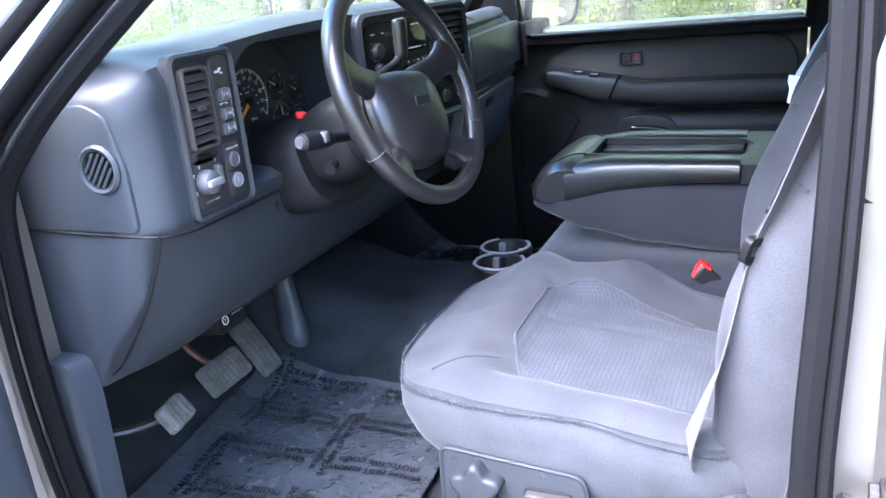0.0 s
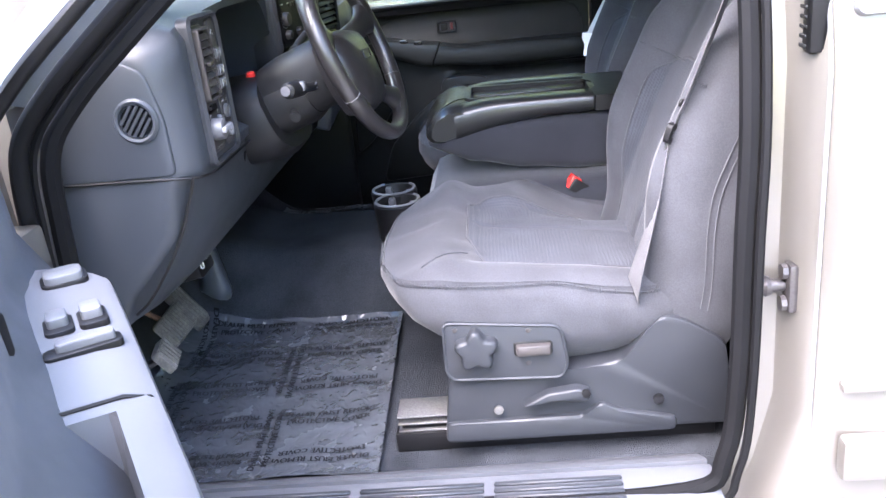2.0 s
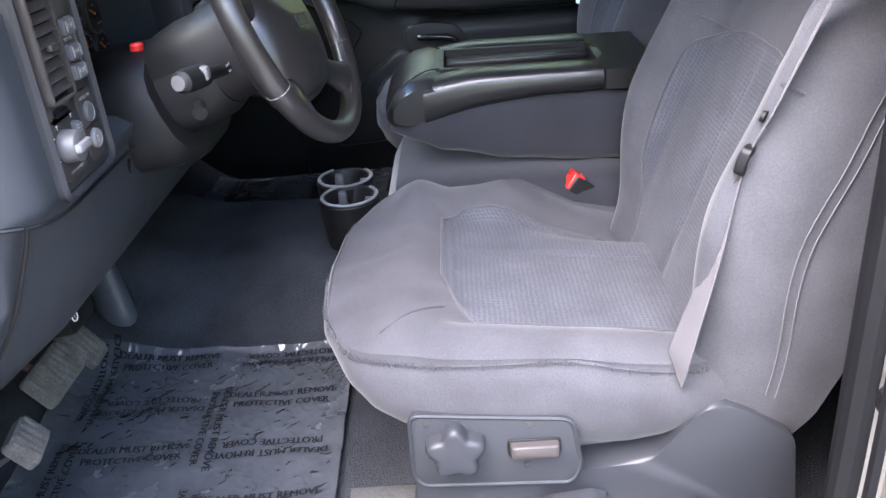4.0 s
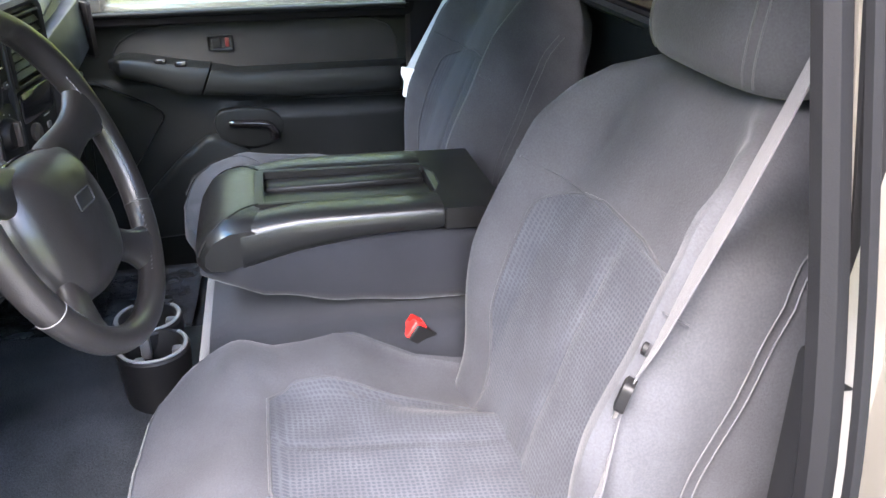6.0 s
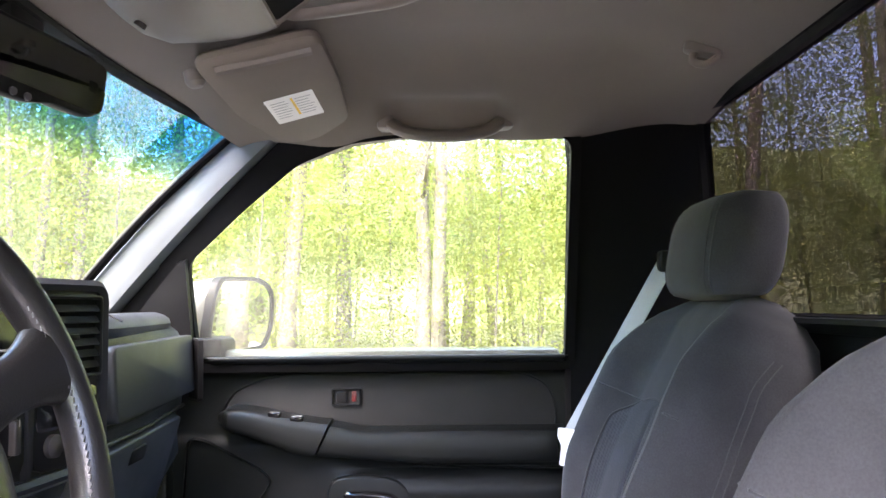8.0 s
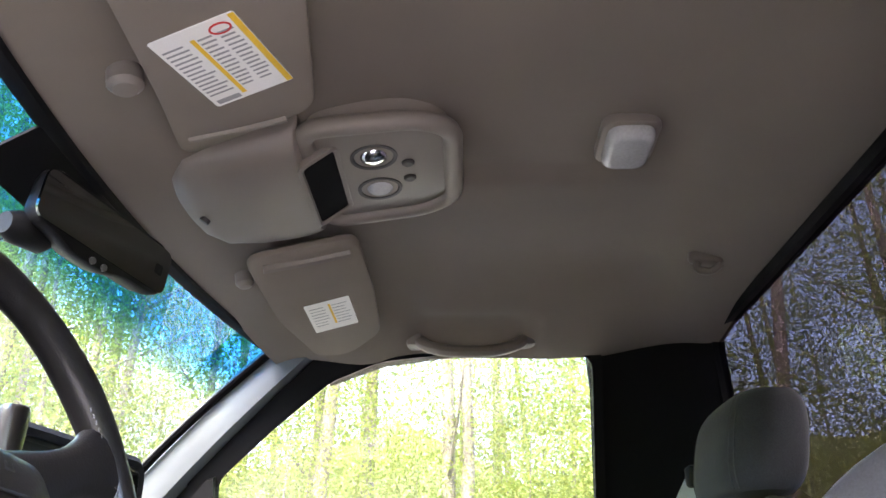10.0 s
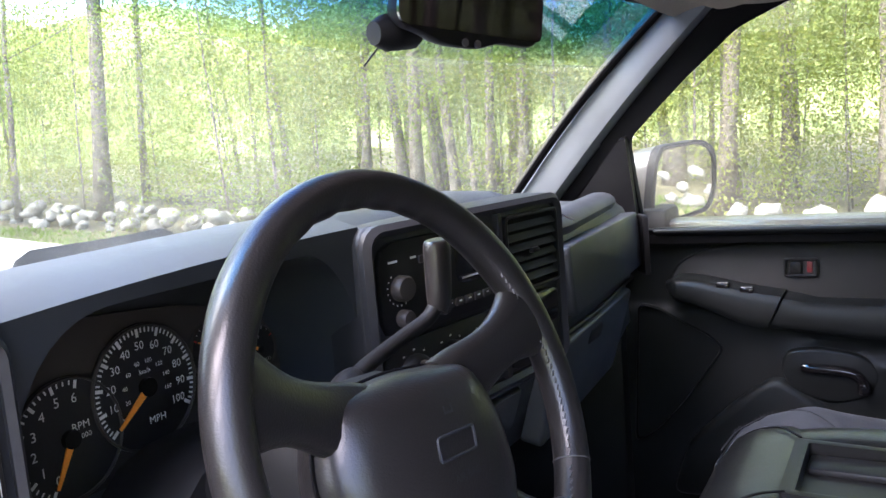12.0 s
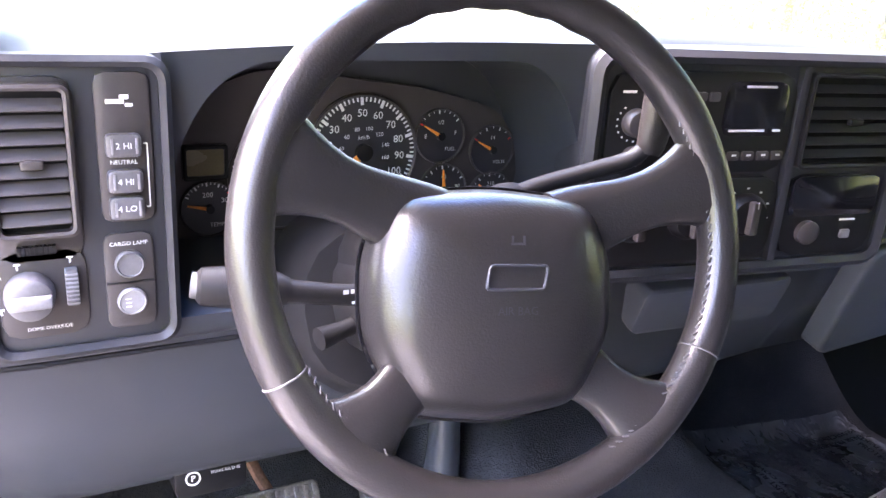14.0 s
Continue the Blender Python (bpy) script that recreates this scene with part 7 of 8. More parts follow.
def sw(name, a, n, w, h, z1, m, label="", parent=od):
    f = arm_frame(a, n, 0.001)
    return part(name, slab(B(), rrect(w, h, min(w, h) * 0.25, 3), f, -0.004, z1, min(0.003, z1 * 0.6)), m, parent, label)


sw("mirror_switch_base", 0.25, 0.004, 0.044, 0.046, 0.003, M_black, "black switch surround")
sw("mirror_switch", 0.253, 0.004, 0.034, 0.038, 0.011, M_armrest, "round mirror switch")
sw("mirror_selector", 0.222, 0.004, 0.008, 0.03, 0.005, M_black, "small black selector slide")
for n in (-0.012, 0.018):
    sw("switch_well", 0.366, n, 0.042, 0.026, 0.0025, M_black)
    sw("window_switch", 0.361, n, 0.03, 0.019, 0.011, M_armrest, "raised window switch")
sw("switch_well", 0.42, 0.003, 0.022, 0.066, 0.0025, M_black)
sw("lock_switch", 0.417, 0.006, 0.015, 0.05, 0.010, M_armrest, "rocker lock switch")
part("split_line", tube(B(), [dp(0.515, -0.05, arm_top(0.515) + 0.003), dp(0.515, 0.02, arm_top(0.515) + 0.001), dp(0.516, 0.040, arm_top(0.516) - 0.006), dp(0.518, 0.049, arm_top(0.518) - 0.025)], 0.0018, 6), M_black, od)
part("lock_button", rbox(B(), tuple(dp(0.46, -0.06, 0.655) - V(0.012, 0.012, 0.02)), tuple(dp(0.46, -0.06, 0.655) + V(0.012, 0.012, 0.02)), 0.005), M_black, od, "dark door release")

sail = [(0.035, 0.742), (0.24, 0.742), (0.23, 0.77), (0.12, 0.93), (0.05, 0.99), (0.035, 0.99)]
rings = [[dp(a * k + 0.13 * (1 - k), n + 0.24 * max(0.0, z - 0.742) * 0.3, 0.742 + (z - 0.742) * k) for a, z in rpoly(sail, 0.012)] for n, k in ((-0.09, 1.0), (-0.04, 1.0), (-0.034, 0.97))]
part("mirror_sail", loft(B(), rings), M_door, od, "dark triangular mirror cover")
part("window_channel", tube(B(), [dp(0.23, -0.07, 0.735), dp(0.20, -0.06, 0.80), dp(0.13, -0.045, 0.93), dp(0.06, -0.03, 1.0)], 0.014, 8), M_rubber, od, "black rubber window channel")

# ---- roof fittings ----
def visor(name, label, ol, m=M_visor, lab=None):
    t = thing(name, tuple(sum((V(*p) for p in ol), V(0, 0, 0)) / len(ol)), label, "sun visor", "sun visors")
    o, p1, p2 = V(*ol[0]), V(*ol[1]), V(*ol[-1])
    u = (p1 - o).normalized()
    n = u.cross(p2 - o).normalized()
    if n.z > 0:
        n = -n
    v = n.cross(u)
    f = (o, u, v, n)
    pl = rpoly([((V(*p) - o).dot(u), (V(*p) - o).dot(v)) for p in ol], 0.028, 5)
    rings = []
    c = Vector((sum(p[0] for p in pl) / len(pl), sum(p[1] for p in pl) / len(pl)))
    for d, k in ((-0.012, 0.93), (-0.010, 0.975), (-0.004, 1.0), (0.004, 1.0), (0.010, 0.975), (0.012, 0.93), (0.0125, 0.6)):
        rings.append([o + u * (c.x + (x - c.x) * k) + v * (c.y + (y - c.y) * k) + n * d for x, y in pl])
    part("panel", loft(B(), rings), m, t)
    return t, f


def label_on(parent, f, c, w, h, turn, big):
    o, u, v, n = f
    c = V(*c)
    x, y = (c - o).dot(u), (c - o).dot(v)
    ct, st = math.cos(radians(turn)), math.sin(radians(turn))
    g = (o + u * x + v * y + n * 0.0128, u * ct + v * st, v * ct - u * st, n)
    lb_ = part("warning_label", slab(B(), rrect(w, h, 0.003), g, 0.0, 0.0006), M_paper, parent, "white and yellow warning label")
    bm, by = B(), B()
    nl = 13 if big else 7
    rnd_ = random.Random(3)
    for colx, cw in (((-0.3, 0.32), (0.06, 0.2), (0.29, 0.2)) if big else ((-0.22, 0.4), (0.25, 0.36))):
        for i in range(nl):
            yy = (0.34 - 0.72 * i / nl) * h
            k = rnd_.uniform(0.7, 1.0)
            bar(bm, g, colx * w - cw * w * (1 - k) / 2, yy, cw * w * k, h * 0.022, 0.0009)
    if big:
        bar(by, g, -0.085 * w, -0.03 * h, 0.055 * w, 0.8 * h, 0.001), bar(by, g, 0.46 * w, 0, 0.075 * w, 0.98 * h, 0.001)
        bar(bm, g, -0.3 * w, -0.44 * h, 0.3 * w, 0.06 * h, 0.0009)
        part("red_ring", ringplate(B(), [(0.26 * w + 0.011 * math.cos(i * .3142), 0.38 * h + 0.008 * math.sin(i * .3142)) for i in range(20)], [(0.26 * w + 0.009 * math.cos(i * .3142), 0.38 * h + 0.006 * math.sin(i * .3142)) for i in range(20)], g, 0.0006, 0.0013), M_red, lb_)
    else:
        bar(by, g, 0.03 * w, 0.05 * h, 0.05 * w, 0.7 * h, 0.001)
    part("printed_text", bm, M_print, lb_, "grey lines of fine print", smooth=False, recalc=False)
    part("yellow_band", by, M_yellow, lb_, "yellow warning bars", smooth=False, recalc=False)


v1, f1 = visor("sun_visor", "taupe cloth sun visor over the driver with warning label", [(-0.118, 0.472, 1.152), (-0.16, 0.315, 1.188), (-0.36, 0.29, 1.183), (-0.56, 0.29, 1.165), (-0.56, 0.405, 1.13), (-0.42, 0.445, 1.137), (-0.24, 0.458, 1.148)])
label_on(v1, f1, (-0.284, 0.382, 1.165), 0.086, 0.126, 0, True)
part("mirror_flap", tube(B(), [V(-0.16, 0.45, 1.142), V(-0.158, 0.40, 1.154), V(-0.162, 0.345, 1.166)], 0.004, 6), M_ohplastic, v1)
part("pivot", disc(B(), frame3((-0.262, 0.482, 1.148), (1, 0, 0), (0, -1, 0.2)), [(0.018, -0.012), (0.018, 0.006), (0.012, 0.012), (0.004, 0.013)], 18), M_ohplastic, v1, "taupe visor clip")
v2, f2 = visor("sun_visor", "taupe cloth sun visor over the passenger with warning label", [(0.15, 0.468, 1.133), (0.36, 0.462, 1.118), (0.55, 0.425, 1.105), (0.575, 0.37, 1.115), (0.51, 0.305, 1.145), (0.32, 0.302, 1.168), (0.16, 0.308, 1.174)])
label_on(v2, f2, (0.379, 0.38, 1.148), 0.075, 0.112, 90, False)
part("mirror_flap", tube(B(), [V(0.17, 0.443, 1.126), V(0.182, 0.385, 1.142), V(0.186, 0.32, 1.158)], 0.009, 8), M_ohplastic, v2)
part("pivot", disc(B(), frame3((0.225, 0.484, 1.13), (1, 0, 0), (0, -1, 0.2)), [(0.014, -0.01), (0.014, 0.006), (0.009, 0.012), (0.004, 0.013)], 18), M_ohplastic, v2, "taupe visor clip")

oc = thing("overhead_console", (-0.02, 0.32, 1.23), "taupe plastic overhead console with map lamps on the headliner", "overhead console")
st_ = [(0.515, 0.035, 1.150), (0.505, 0.085, 1.144), (0.482, 0.116, 1.140), (0.436, 0.128, 1.142), (0.396, 0.132, 1.147), (0.366, 0.132, 1.153), (0.352, 0.131, 1.160), (0.348, 0.128, 1.170)]
rings = []
for y, w, z in st_:
    ring = []
    for j in range(26):
        b = math.pi * j / 25
        cc, ss = math.cos(b), math.sin(b)
        ring.append(V(0.025 + w * math.copysign(abs(cc) ** 0.5, cc), y, z + (roof_z(0.025, y) + 0.012 - z) * (1 - abs(ss) ** 0.55)))
    rings.append(ring)
part("front_shell", loft(B(), rings), M_ohplastic, oc)
bm = B()
PLF = frame3((0.02, 0.258, 1.206), (1, 0, 0), (0, -1, 0.12))
pt = rpoly([(-0.118, -0.085), (0.118, -0.085), (0.112, 0.05), (0.085, 0.09), (-0.085, 0.09), (-0.112, 0.05)], 0.03, 5)
part("lamp_plate", slab(bm, pt, PLF, -0.04, 0.008, 0.007, 3), M_ohplastic, oc, "taupe map lamp plate")
part("plate_rim", tube(B(), [PLF[0] + PLF[1] * x * 1.03 + PLF[2] * y * 1.03 + PLF[3] * 0.006 for x, y in pt], 0.013, 10, closed=True), M_ohplastic, oc)
pk = frame3((0.024, 0.331, 1.180), (1, 0, 0), (0, -0.80, 0.6))
# flat panel, its black paints the shade inside the open pocket
sp_ = part("storage_pocket", slab(B(), rrect(0.150, 0.046, 0.006), pk, -0.004, 0.002), M_blackcloth, oc, "flat dark panel painted as the shaded storage pocket")
part("pocket_rim", ringplate(B(), rrect(0.166, 0.060, 0.010), rrect(0.150, 0.046, 0.006), pk, -0.004, 0.006, 0.002), M_ohplastic, sp_)
for x in (-0.042, 0.042):
    f = at(PLF, x, -0.008)
    rp = part("map_lamp", disc(B(), f, [(0.031, 0.006), (0.030, 0.0095), (0.026, 0.0095), (0.021, 0.004)], 26), M_brown, oc, "round swivelling map lamp")
    part("lens", disc(B(), f, [(0.019, 0.004), (0.017, 0.010), (0.011, 0.014), (0.004, 0.0155)], 20), M_chrome if x < 0 else M_lens, rp, "bright lamp lens")
for x in (-0.02, 0.02):
    part("lamp_switch", disc(B(), at(PLF, x, 0.034), [(0.0085, 0.006), (0.0085, 0.010), (0.006, 0.012)], 16), M_brown, oc, "small oval switch")
part("screw_cap", disc(B(), frame3((0.035, 0.49, 1.138), (1, 0, 0), (0, -0.8, -0.5)), [(0.007, -0.004), (0.007, 0.002), (0.003, 0.0025)], 12), M_brown, oc)

dm = thing("dome_lamp", (0.0, -0.06, 1.232), "clear ribbed dome lamp on the headliner", "lamp")
DF = frame3((0.0, -0.06, 1.232), (1, 0, 0), (0, -1, 0))
part("base", slab(B(), rrect(0.105, 0.075, 0.02), DF, -0.006, 0.007, 0.004), M_ohplastic, dm)
part("lens", slab(B(), rrect(0.09, 0.06, 0.018), DF, 0.004, 0.024, 0.012, 4), M_lens, dm, "clear plastic lens")
gh = thing("grab_handle", (0.60, 0.14, 1.17), "taupe moulded grab handle over the passenger window", "grab handle")
part("handle", tube(B(), catmull([V(0.625, 0.245, 1.160), V(0.606, 0.225, 1.140), V(0.596, 0.19, 1.128), V(0.592, 0.14, 1.124), V(0.594, 0.09, 1.128), V(0.604, 0.055, 1.140), V(0.622, 0.035, 1.160)], 5), 0.0155, 12, flat=0.75), M_ohplastic, gh)
for y in (0.25, 0.03):
    part("end_cap", rbox(B(), (0.605, y - 0.016, 1.142), (0.65, y + 0.016, 1.175), 0.008), M_ohplastic, gh)
hk = thing("coat_hook", (0.30, -0.235, 1.19), "small taupe plastic coat hook on the headliner", "coat hook")
part("base", slab(B(), rrect(0.03, 0.055, 0.013), frame3((0.30, -0.235, roof_z(0.30, -0.235)), (1, 0, 0), (0, -1, -0.2)), -0.004, 0.01, 0.005), M_ohplastic, hk)
part("hook", tube(B(), catmull([V(0.30, -0.225, 1.19), V(0.30, -0.22, 1.172), V(0.295, -0.237, 1.165), V(0.29, -0.255, 1.175)], 4), 0.006, 8), M_ohplastic, hk)

# ---- rear-view mirror ----
rm = thing("rear_view_mirror", (-0.06, 0.60, 1.12), "black framed rear-view mirror on the windscreen", "mirror")
RN = (V(-0.45, -0.15, 0.95) - V(-0.06, 0.575, 1.075))
RN = (RN.normalized() + V(0, -0.6, -0.02)).normalized()
ru = V(0.95, -0.31, -0.075)
ru = (ru - RN * ru.dot(RN)).normalized()
rv_ = RN.cross(ru)
mf2 = (V(-0.072, 0.565, 1.068), ru * 1.1, rv_ * 1.05, RN)
mo2 = rpoly([(-0.105, 0.026), (-0.09, 0.033), (0.09, 0.033), (0.107, 0.024), (0.107, -0.026), (0.092, -0.034), (0.04, -0.034), (0.01, -0.043), (-0.04, -0.043), (-0.07, -0.034), (-0.095, -0.03), (-0.105, -0.018)], 0.012, 4)
rings = [[mf2[0] + ru * x * k + rv_ * y * k + RN * d for x, y in mo2] for d, k in ((-0.03, 0.7), (-0.022, 0.92), (-0.006, 1.0), (0.004, 1.0), (0.006, 0.97))]
part("housing", loft(B(), rings), M_black, rm)
part("mirror_glass", slab(B(), rpoly([(-0.098, 0.027), (0.098, 0.027), (0.10, -0.026), (-0.096, -0.026)], 0.012), mf2, 0.004, 0.0075), M_darkmirror, rm, "dimmed mirror glass")
for x in (-0.012, 0.005):
    part("button", disc(B(), at(mf2, x, -0.036), [(0.004, 0.005), (0.004, 0.0085), (0.002, 0.009)], 10), M_midgrey, rm)
part("compass_window", slab(B(), rrect(0.012, 0.012, 0.002), at(mf2, 0.082, 0.0), 0.0072, 0.0079), M_gloss, rm)
part("stem", tube(B(), [mf2[0] - RN * 0.02, ws_pt(-0.08, 0.86) + V(0, -0.02, 0)], [0.012, 0.01], 10), M_black, rm)
part("mount", rbox(B(), tuple(ws_pt(-0.02, 0.93) - V(0.045, 0.035, 0.022)), tuple(ws_pt(-0.02, 0.93) + V(0.03, 0.0, 0.012)), 0.008), M_black, rm, "black mirror mount")
part("sensor", tube(B(), [V(-0.165, 0.63, 1.043), V(-0.15, 0.625, 1.044), V(-0.118, 0.615, 1.046), V(-0.105, 0.61, 1.05)], [0.012, 0.019, 0.018, 0.01], 14), M_black, rm, "black sensor pod")
part("cable", tube(B(), catmull([V(-0.15, 0.63, 1.035), V(-0.157, 0.638, 1.024), V(-0.164, 0.646, 1.012)], 4), 0.0012, 5), M_black, rm)
# wiper on the windscreen
wp_ = thing("windscreen_wiper", (-0.3, 1.0, 0.82), "thin black windscreen wiper at rest", "wiper")
part("arm", tube(B(), [ws_pt(-0.75, 0.01) + V(0, 0.02, 0.015), ws_pt(-0.45, 0.035) + V(0, 0.02, 0.02), ws_pt(-0.15, 0.02) + V(0, 0.02, 0.018)], 0.005, 6), M_black, wp_)
part("blade", tube(B(), [ws_pt(-0.62 + 0.06 * i, 0.045) + V(0, 0.014, 0.01) for i in range(10)], 0.006, 6, flat=0.6), M_rubber, wp_, "black rubber blade")


# ---- outside: ground, drive, stone wall, woods ----
def rise(y):
    """The land climbs gently ahead of the truck."""
    return 0.06 * max(0.0, y - 7) - 0.03 * max(0.0, y - 30)


def ground_fn(u, v):
    x, y = -120 + 240 * u, -120 + 240 * v
    z = GROUND + rise(y)
    return V(x, y, z + 0.12 * noise.noise(V(x * 0.12, y * 0.12, 3)) * smooth01((math.hypot(x, y) - 5) / 6) + 0.02 * max(0.0, math.hypot(x, y) - 60))


tagged(part("ground", sheet(B(), 120, 120, ground_fn), M_ground), "brown leaf litter and grass of the wood's edge", "ground", kind="structure")
bm = B()
N = 40
rows = []
for i in range(N + 1):
    y = -40 + 100 * i / N
    xc = 0.6 + 0.004 * max(0, y) ** 2
    rows.append([bm.verts.new((xc + dx, y, GROUND + 0.1 + rise(y))) for dx in (-7.0, -3, 0, 3.0, 6.4)])
for a, b in zip(rows, rows[1:]):
    for j in range(4):
        bm.faces.new((a[j], a[j + 1], b[j + 1], b[j]))
tagged(part("road", bm, M_asphalt), "pale dry asphalt drive under the truck", "road", kind="structure")

rnd = random.Random(7)


def stone(seed, r):
    bm = B()
    bmesh.ops.create_icosphere(bm, subdivisions=2, radius=1)
    rr = random.Random(seed)
    sx, sy, sz = r * rr.uniform(0.9, 1.3), r * rr.uniform(0.8, 1.2), r * rr.uniform(0.6, 0.95)
    for v in bm.verts:
        k = 1 + 0.55 * noise.noise(v.co * 1.5 + V(seed * 3.1, 0, 0)) + 0.12 * noise.noise(v.co * 3 + V(0, seed * 2.7, 0))
        v.co = V(v.co.x * sx * k, v.co.y * sy * k, v.co.z * sz * k)
    me = bpy.data.meshes.new("stone")
    bm.to_mesh(me)
    bm.free()
    me.materials.append(M_stone)
    me.shade_smooth()
    return me


stones = [stone(i, 0.17) for i in range(7)]
wall = thing("stone_wall", (9, 5, GROUND), "tumbled grey field-stone wall along the wood's edge", "stone wall")


def wall_line(t):
    """The wall runs beside the drive, then turns across ahead of it."""
    if t < 0.62:
        k = t / 0.62
        return V(8.6 + 1.2 * math.sin(k * 2.2), -9 + 32 * k, GROUND)
    k = (t - 0.62) / 0.38
    return V(9.4 - 27 * k, 23 + 5 * math.sin(k * 2.4), GROUND)


for i in range(290):
    p = wall_line((i + rnd.random()) / 290)
    layer = i % 3
    ob = new("stone", stones[rnd.randrange(7)])
    ob.parent = wall
    ob.matrix_parent_inverse = Matrix.Translation(wall.location).inverted()
    ob.matrix_basis = Matrix.LocRotScale(p + V(rnd.gauss(0, 0.22), rnd.gauss(0, 0.12), rise(p.y) + 0.06 + layer * 0.16 + rnd.uniform(-0.05, 0.06)), Euler((rnd.uniform(-.5, .5), rnd.uniform(-.5, .5), rnd.uniform(0, 6))), Vector((1, 1, 1)) * rnd.uniform(0.45, 1.05))


def trunk_mesh(seed, h, r):
    bm = B()
    rr = random.Random(seed)
    pts, rad = [], []
    x = y = 0.0
    lean = rr.uniform(-0.09, 0.09), rr.uniform(-0.09, 0.09)
    for i in range(12):
        t = i / 11
        x += rr.gauss(0, 0.05) + lean[0] * h / 11
        y += rr.gauss(0, 0.05) + lean[1] * h / 11
        pts.append(V(x, y, h * t))
        rad.append(r * (1 - 0.75 * t) * (1.35 if i == 0 else 1.0))
    tube(bm, pts, rad, 9)
    for i in range(rr.randint(6, 10)):
        j = rr.randint(3, 10)
        a, ln = rr.uniform(0, 6.28), rr.uniform(1.2, 3.2) * (1.2 - j / 14)
        p = pts[j]
        q = [p, p + V(math.cos(a) * ln * .5, math.sin(a) * ln * .5, ln * .28), p + V(math.cos(a) * ln, math.sin(a) * ln, ln * rr.uniform(.35, .8))]
        tube(bm, catmull(q, 3), [rad[j] * 0.38 * (1 - k / 8) for k in range(7)], 5)
    me = bpy.data.meshes.new("trunk")
    bm.to_mesh(me)
    bm.free()
    me.materials.append(M_bark)
    me.shade_smooth()
    return me


def leaves_mesh(seed, count, zr, spread, size, m):
    """Many small leaf sprays in loose clumps, with gaps between."""
    rr = np.random.RandomState(seed)
    nc = max(10, count // 26)
    z0, z1 = zr
    ang, rad = rr.uniform(0, 6.283, nc), spread * np.sqrt(rr.uniform(0.02, 1, nc))
    cz = rr.uniform(z0, z1, nc)
    cl = np.stack([np.cos(ang) * rad, np.sin(ang) * rad, cz], 1)
    which = rr.randint(0, nc, count)
    c = cl[which] + rr.normal(0, 1, (count, 3)) * np.array([0.27, 0.27, 0.13]) * (spread / 2.2)
    a = rr.normal(0, 1, (count, 3))
    a /= np.linalg.norm(a, axis=1)[:, None]
    b = np.cross(a, rr.normal(0, 1, (count, 3)))
    b /= np.linalg.norm(b, axis=1)[:, None]
    s = size * rr.uniform(0.5, 1.25, count)[:, None]
    v = np.stack([c - a * s, c + b * s * 0.55, c + a * s, c - b * s * 0.55], 1).reshape(-1, 3)
    f = np.arange(count * 4).reshape(-1, 4)
    me = bpy.data.meshes.new("crown")
    me.from_pydata(v.tolist(), [], f.tolist())
    me.materials.append(m)
    return me


trunks = [trunk_mesh(i, 15 + i % 3 * 2, 0.075 + 0.03 * (i % 4)) for i in range(6)]
crowns = [leaves_mesh(20 + i, 19000, (2.2, 14.5), 3.0, 0.035, M_leaf[i % 3]) for i in range(5)]
lows = [leaves_mesh(40 + i, 6500, (0.2, 4.6), 1.9, 0.031, M_leaf[(i + 1) % 2]) for i in range(4)]


def tree(x, y, k, scale=1.0, leafy=True):
    t = thing("tree", (x, y, GROUND + rise(y)), "tall slender woodland tree in fresh spring leaf", "tree", "trees of the wood")
    r = rnd.uniform(0, 6.28)
    for me, nm in ((trunks[k % 6], "trunk"),) + (((crowns[k % 5], "crown"),) if leafy else ()):
        ob = new(nm, me)
        ob.parent = t
        ob.rotation_euler = (0, 0, r)
        ob.scale = (scale, scale, scale * rnd.uniform(0.9, 1.15))


def bush(x, y, k, scale=1.0):
    t = thing("sapling", (x, y, GROUND + rise(y)), "thin understorey sapling with pale new leaves", "sapling", "saplings of the wood")
    for me, nm in ((trunks[k % 6], "stem"), (lows[k % 4], "foliage")):
        ob = new(nm, me)
        ob.parent = t
        ob.rotation_euler = (0, 0, rnd.uniform(0, 6.28))
        ob.scale = (scale * (0.22 if nm == "stem" else 1),) * 2 + (scale * (0.3 if nm == "stem" else 1),)


k = 0
for i in range(150):
    a, d = rnd.uniform(-2.2, 2.6), 10.5 + 24 * rnd.random() ** 0.8
    x, y = d * math.cos(a) * 1.0, d * math.sin(a)
    if x < 9.6 and y < 17 and y > -8:
        continue
    if x < 5 and -8 < y < 20:
        continue
    k += 1
    tree(x, y, k, rnd.uniform(0.8, 1.25))
for x, y, s in ((11.9, 2.76, 0.95), (11.8, 0.3, 0.8), (13.8, -2.0, 0.7), (12.5, 4.6, 0.8), (11.2, 6.3, 0.7), (11.8, 9.2, 0.9), (11.4, -4.2, 0.9), (3.6, 27, 1.1), (-2.5, 28, 1.0), (8.8, 25, 1.0)):
    k += 1
    tree(x, y, k, s)
for i in range(230):
    a, d = rnd.uniform(-1.6, 2.2), 10.0 + 24 * rnd.random()
    x, y = d * math.cos(a), d * math.sin(a)
    if x < 9.8 and y < 24:
        continue
    bush(x, y, i, rnd.uniform(0.7, 1.3))
# trees out of view beside and behind the driver, added to cut low light
for i in range(34):
    a = rnd.uniform(2.1, 4.9)
    d = rnd.uniform(17, 30)
    tree(d * math.cos(a) - 4, d * math.sin(a), i, rnd.uniform(0.9, 1.3))
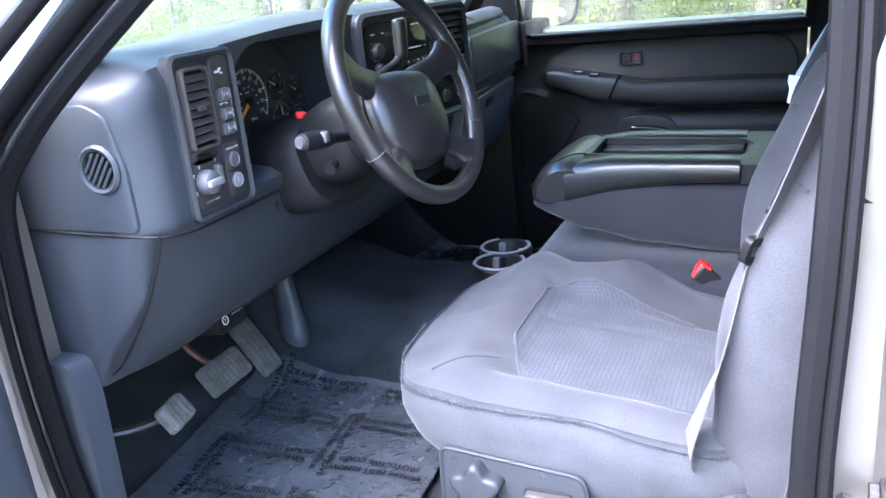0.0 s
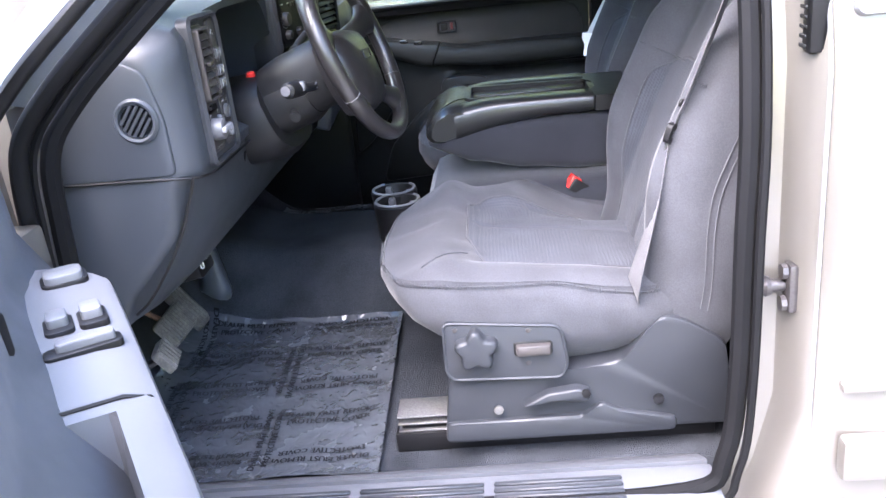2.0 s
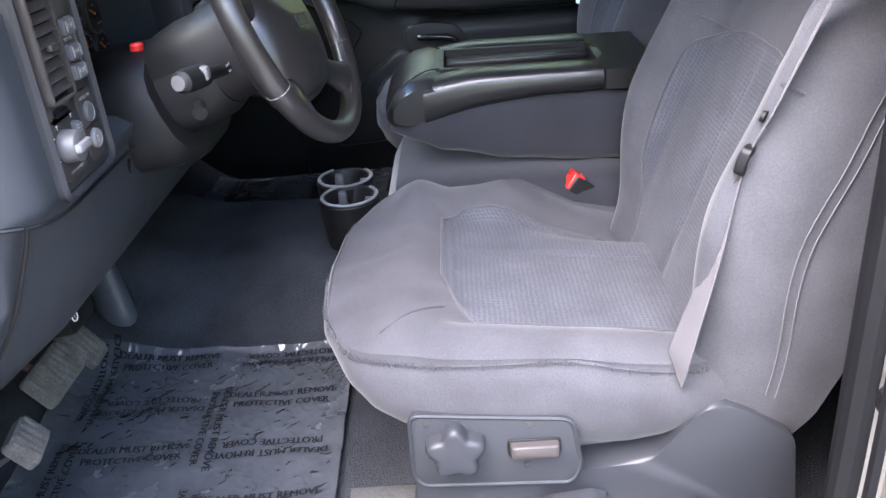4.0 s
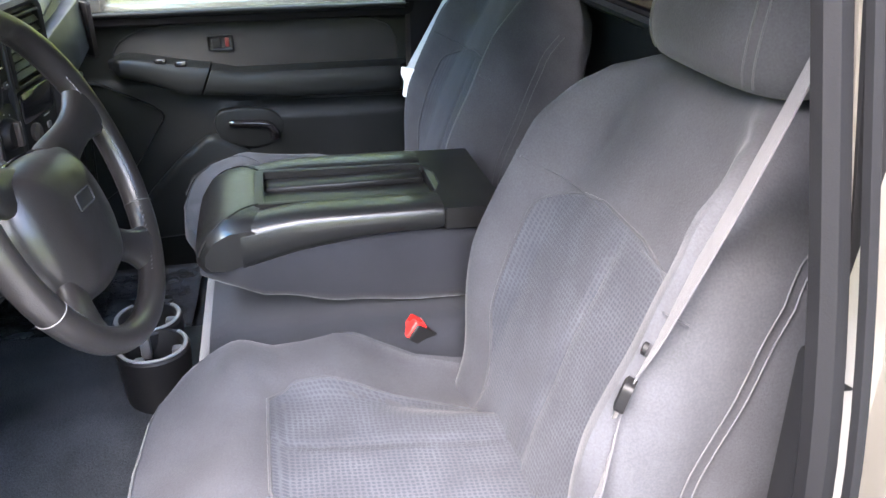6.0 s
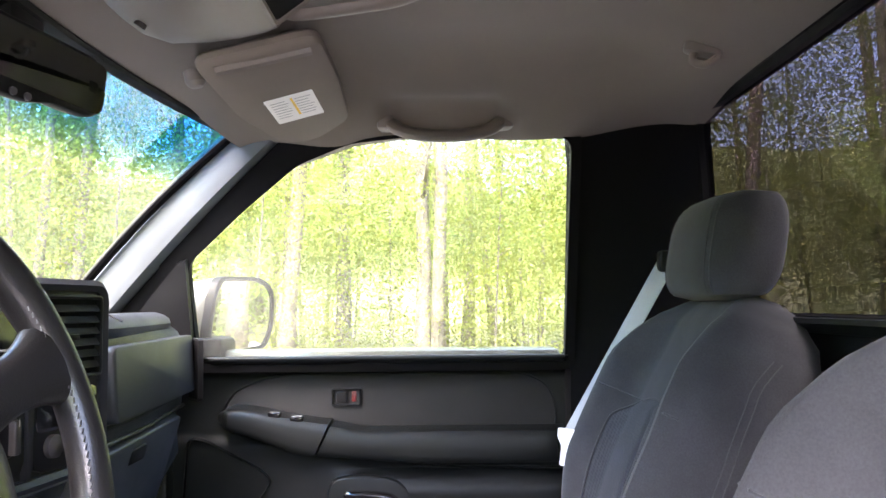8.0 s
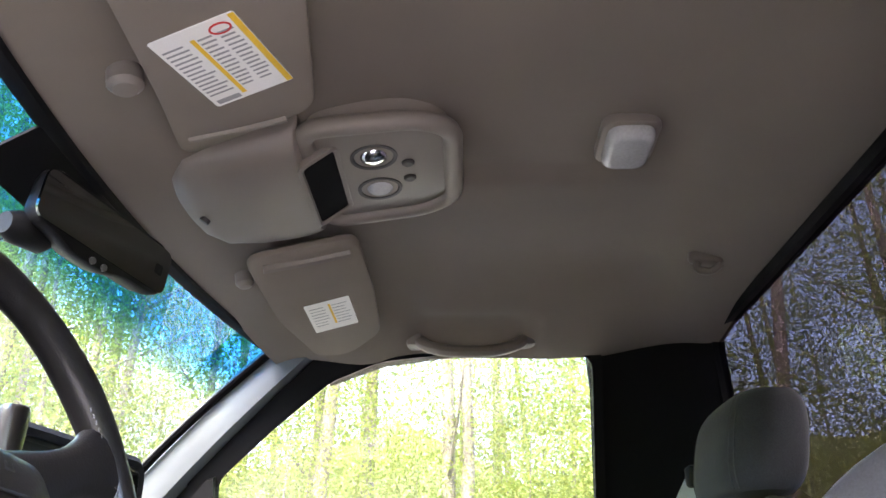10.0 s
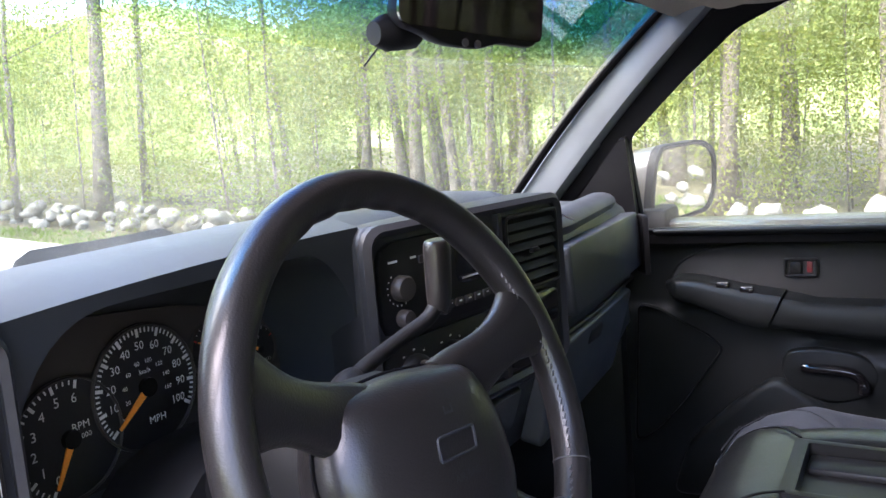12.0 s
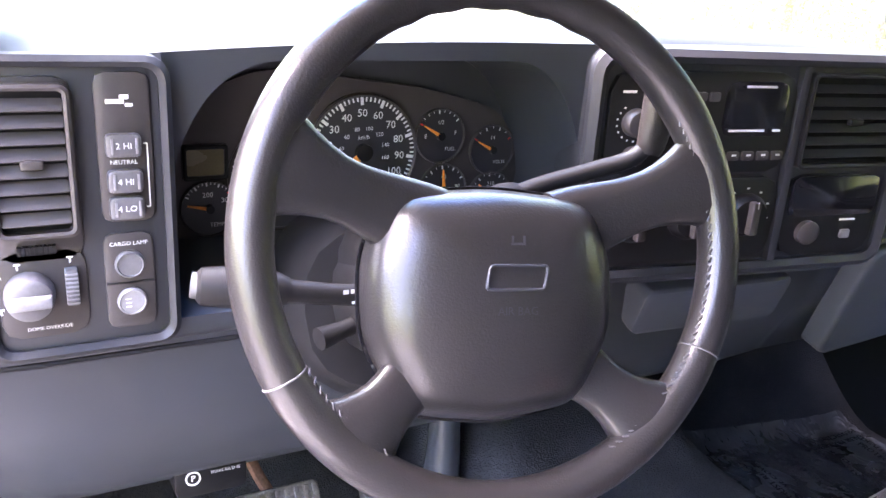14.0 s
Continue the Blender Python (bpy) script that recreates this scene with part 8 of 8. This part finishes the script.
# grass of the verge
rr = np.random.RandomState(5)
n = 26000
gx, gy = rr.uniform(7.2, 9.4, n), rr.uniform(-12, 22, n)
far = rr.rand(n) < 0.35
gx, gy = np.where(far, rr.uniform(-18, 8, n), gx), np.where(far, rr.uniform(15.5, 21, n), gy)
h = rr.uniform(0.03, 0.1, n)
an = rr.uniform(0, 6.28, n)
base = np.stack([gx, gy, GROUND - 0.02 + 0.06 * np.maximum(0, gy - 7)], 1)
sd = np.stack([np.cos(an), np.sin(an), np.zeros(n)], 1) * 0.012
tip = base + np.stack([rr.normal(0, .05, n), rr.normal(0, .05, n), h], 1)
me = bpy.data.meshes.new("grass")
me.from_pydata(np.stack([base - sd, base + sd, tip], 1).reshape(-1, 3).tolist(), [], np.arange(n * 3).reshape(-1, 3).tolist())
me.materials.append(M_grass)
tagged(new("grass", me), "short green grass on the verge by the wall", "grass", kind="stuff")
# the far wood closes the view; its emission stands in for daylight on it
bm = B()
rings = []
for i in range(73):
    a = 2 * math.pi * i / 72
    rings.append([V(58 * math.cos(a), 58 * math.sin(a), GROUND - 1), V(60 * math.cos(a), 60 * math.sin(a), 11 + 4 * noise.noise(V(math.cos(a) * 6, math.sin(a) * 6, 0)))])
loft(bm, rings, cap=False, ring_closed=False)
far_m = leaf_mat("glowing_distant_woods", (0.22, 0.265, 0.1))
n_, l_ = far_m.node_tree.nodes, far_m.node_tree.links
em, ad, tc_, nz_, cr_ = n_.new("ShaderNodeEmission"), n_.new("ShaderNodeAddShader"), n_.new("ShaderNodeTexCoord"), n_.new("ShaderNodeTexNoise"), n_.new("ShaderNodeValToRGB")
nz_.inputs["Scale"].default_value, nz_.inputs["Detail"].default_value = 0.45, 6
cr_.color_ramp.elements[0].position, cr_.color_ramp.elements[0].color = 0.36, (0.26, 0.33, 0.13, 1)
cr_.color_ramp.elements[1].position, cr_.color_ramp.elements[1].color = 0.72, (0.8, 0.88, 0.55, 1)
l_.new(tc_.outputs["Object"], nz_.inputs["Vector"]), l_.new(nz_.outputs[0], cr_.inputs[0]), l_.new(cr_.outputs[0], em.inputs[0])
# added glow that brightens the woods and the sky gaps
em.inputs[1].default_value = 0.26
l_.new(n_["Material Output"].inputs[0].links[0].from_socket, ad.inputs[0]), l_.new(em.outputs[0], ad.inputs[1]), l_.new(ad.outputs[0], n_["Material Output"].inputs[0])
tagged(part("backdrop", bm, far_m), "glowing backdrop of far wood and sky, self-lit behind the trees", "backdrop", kind="structure")
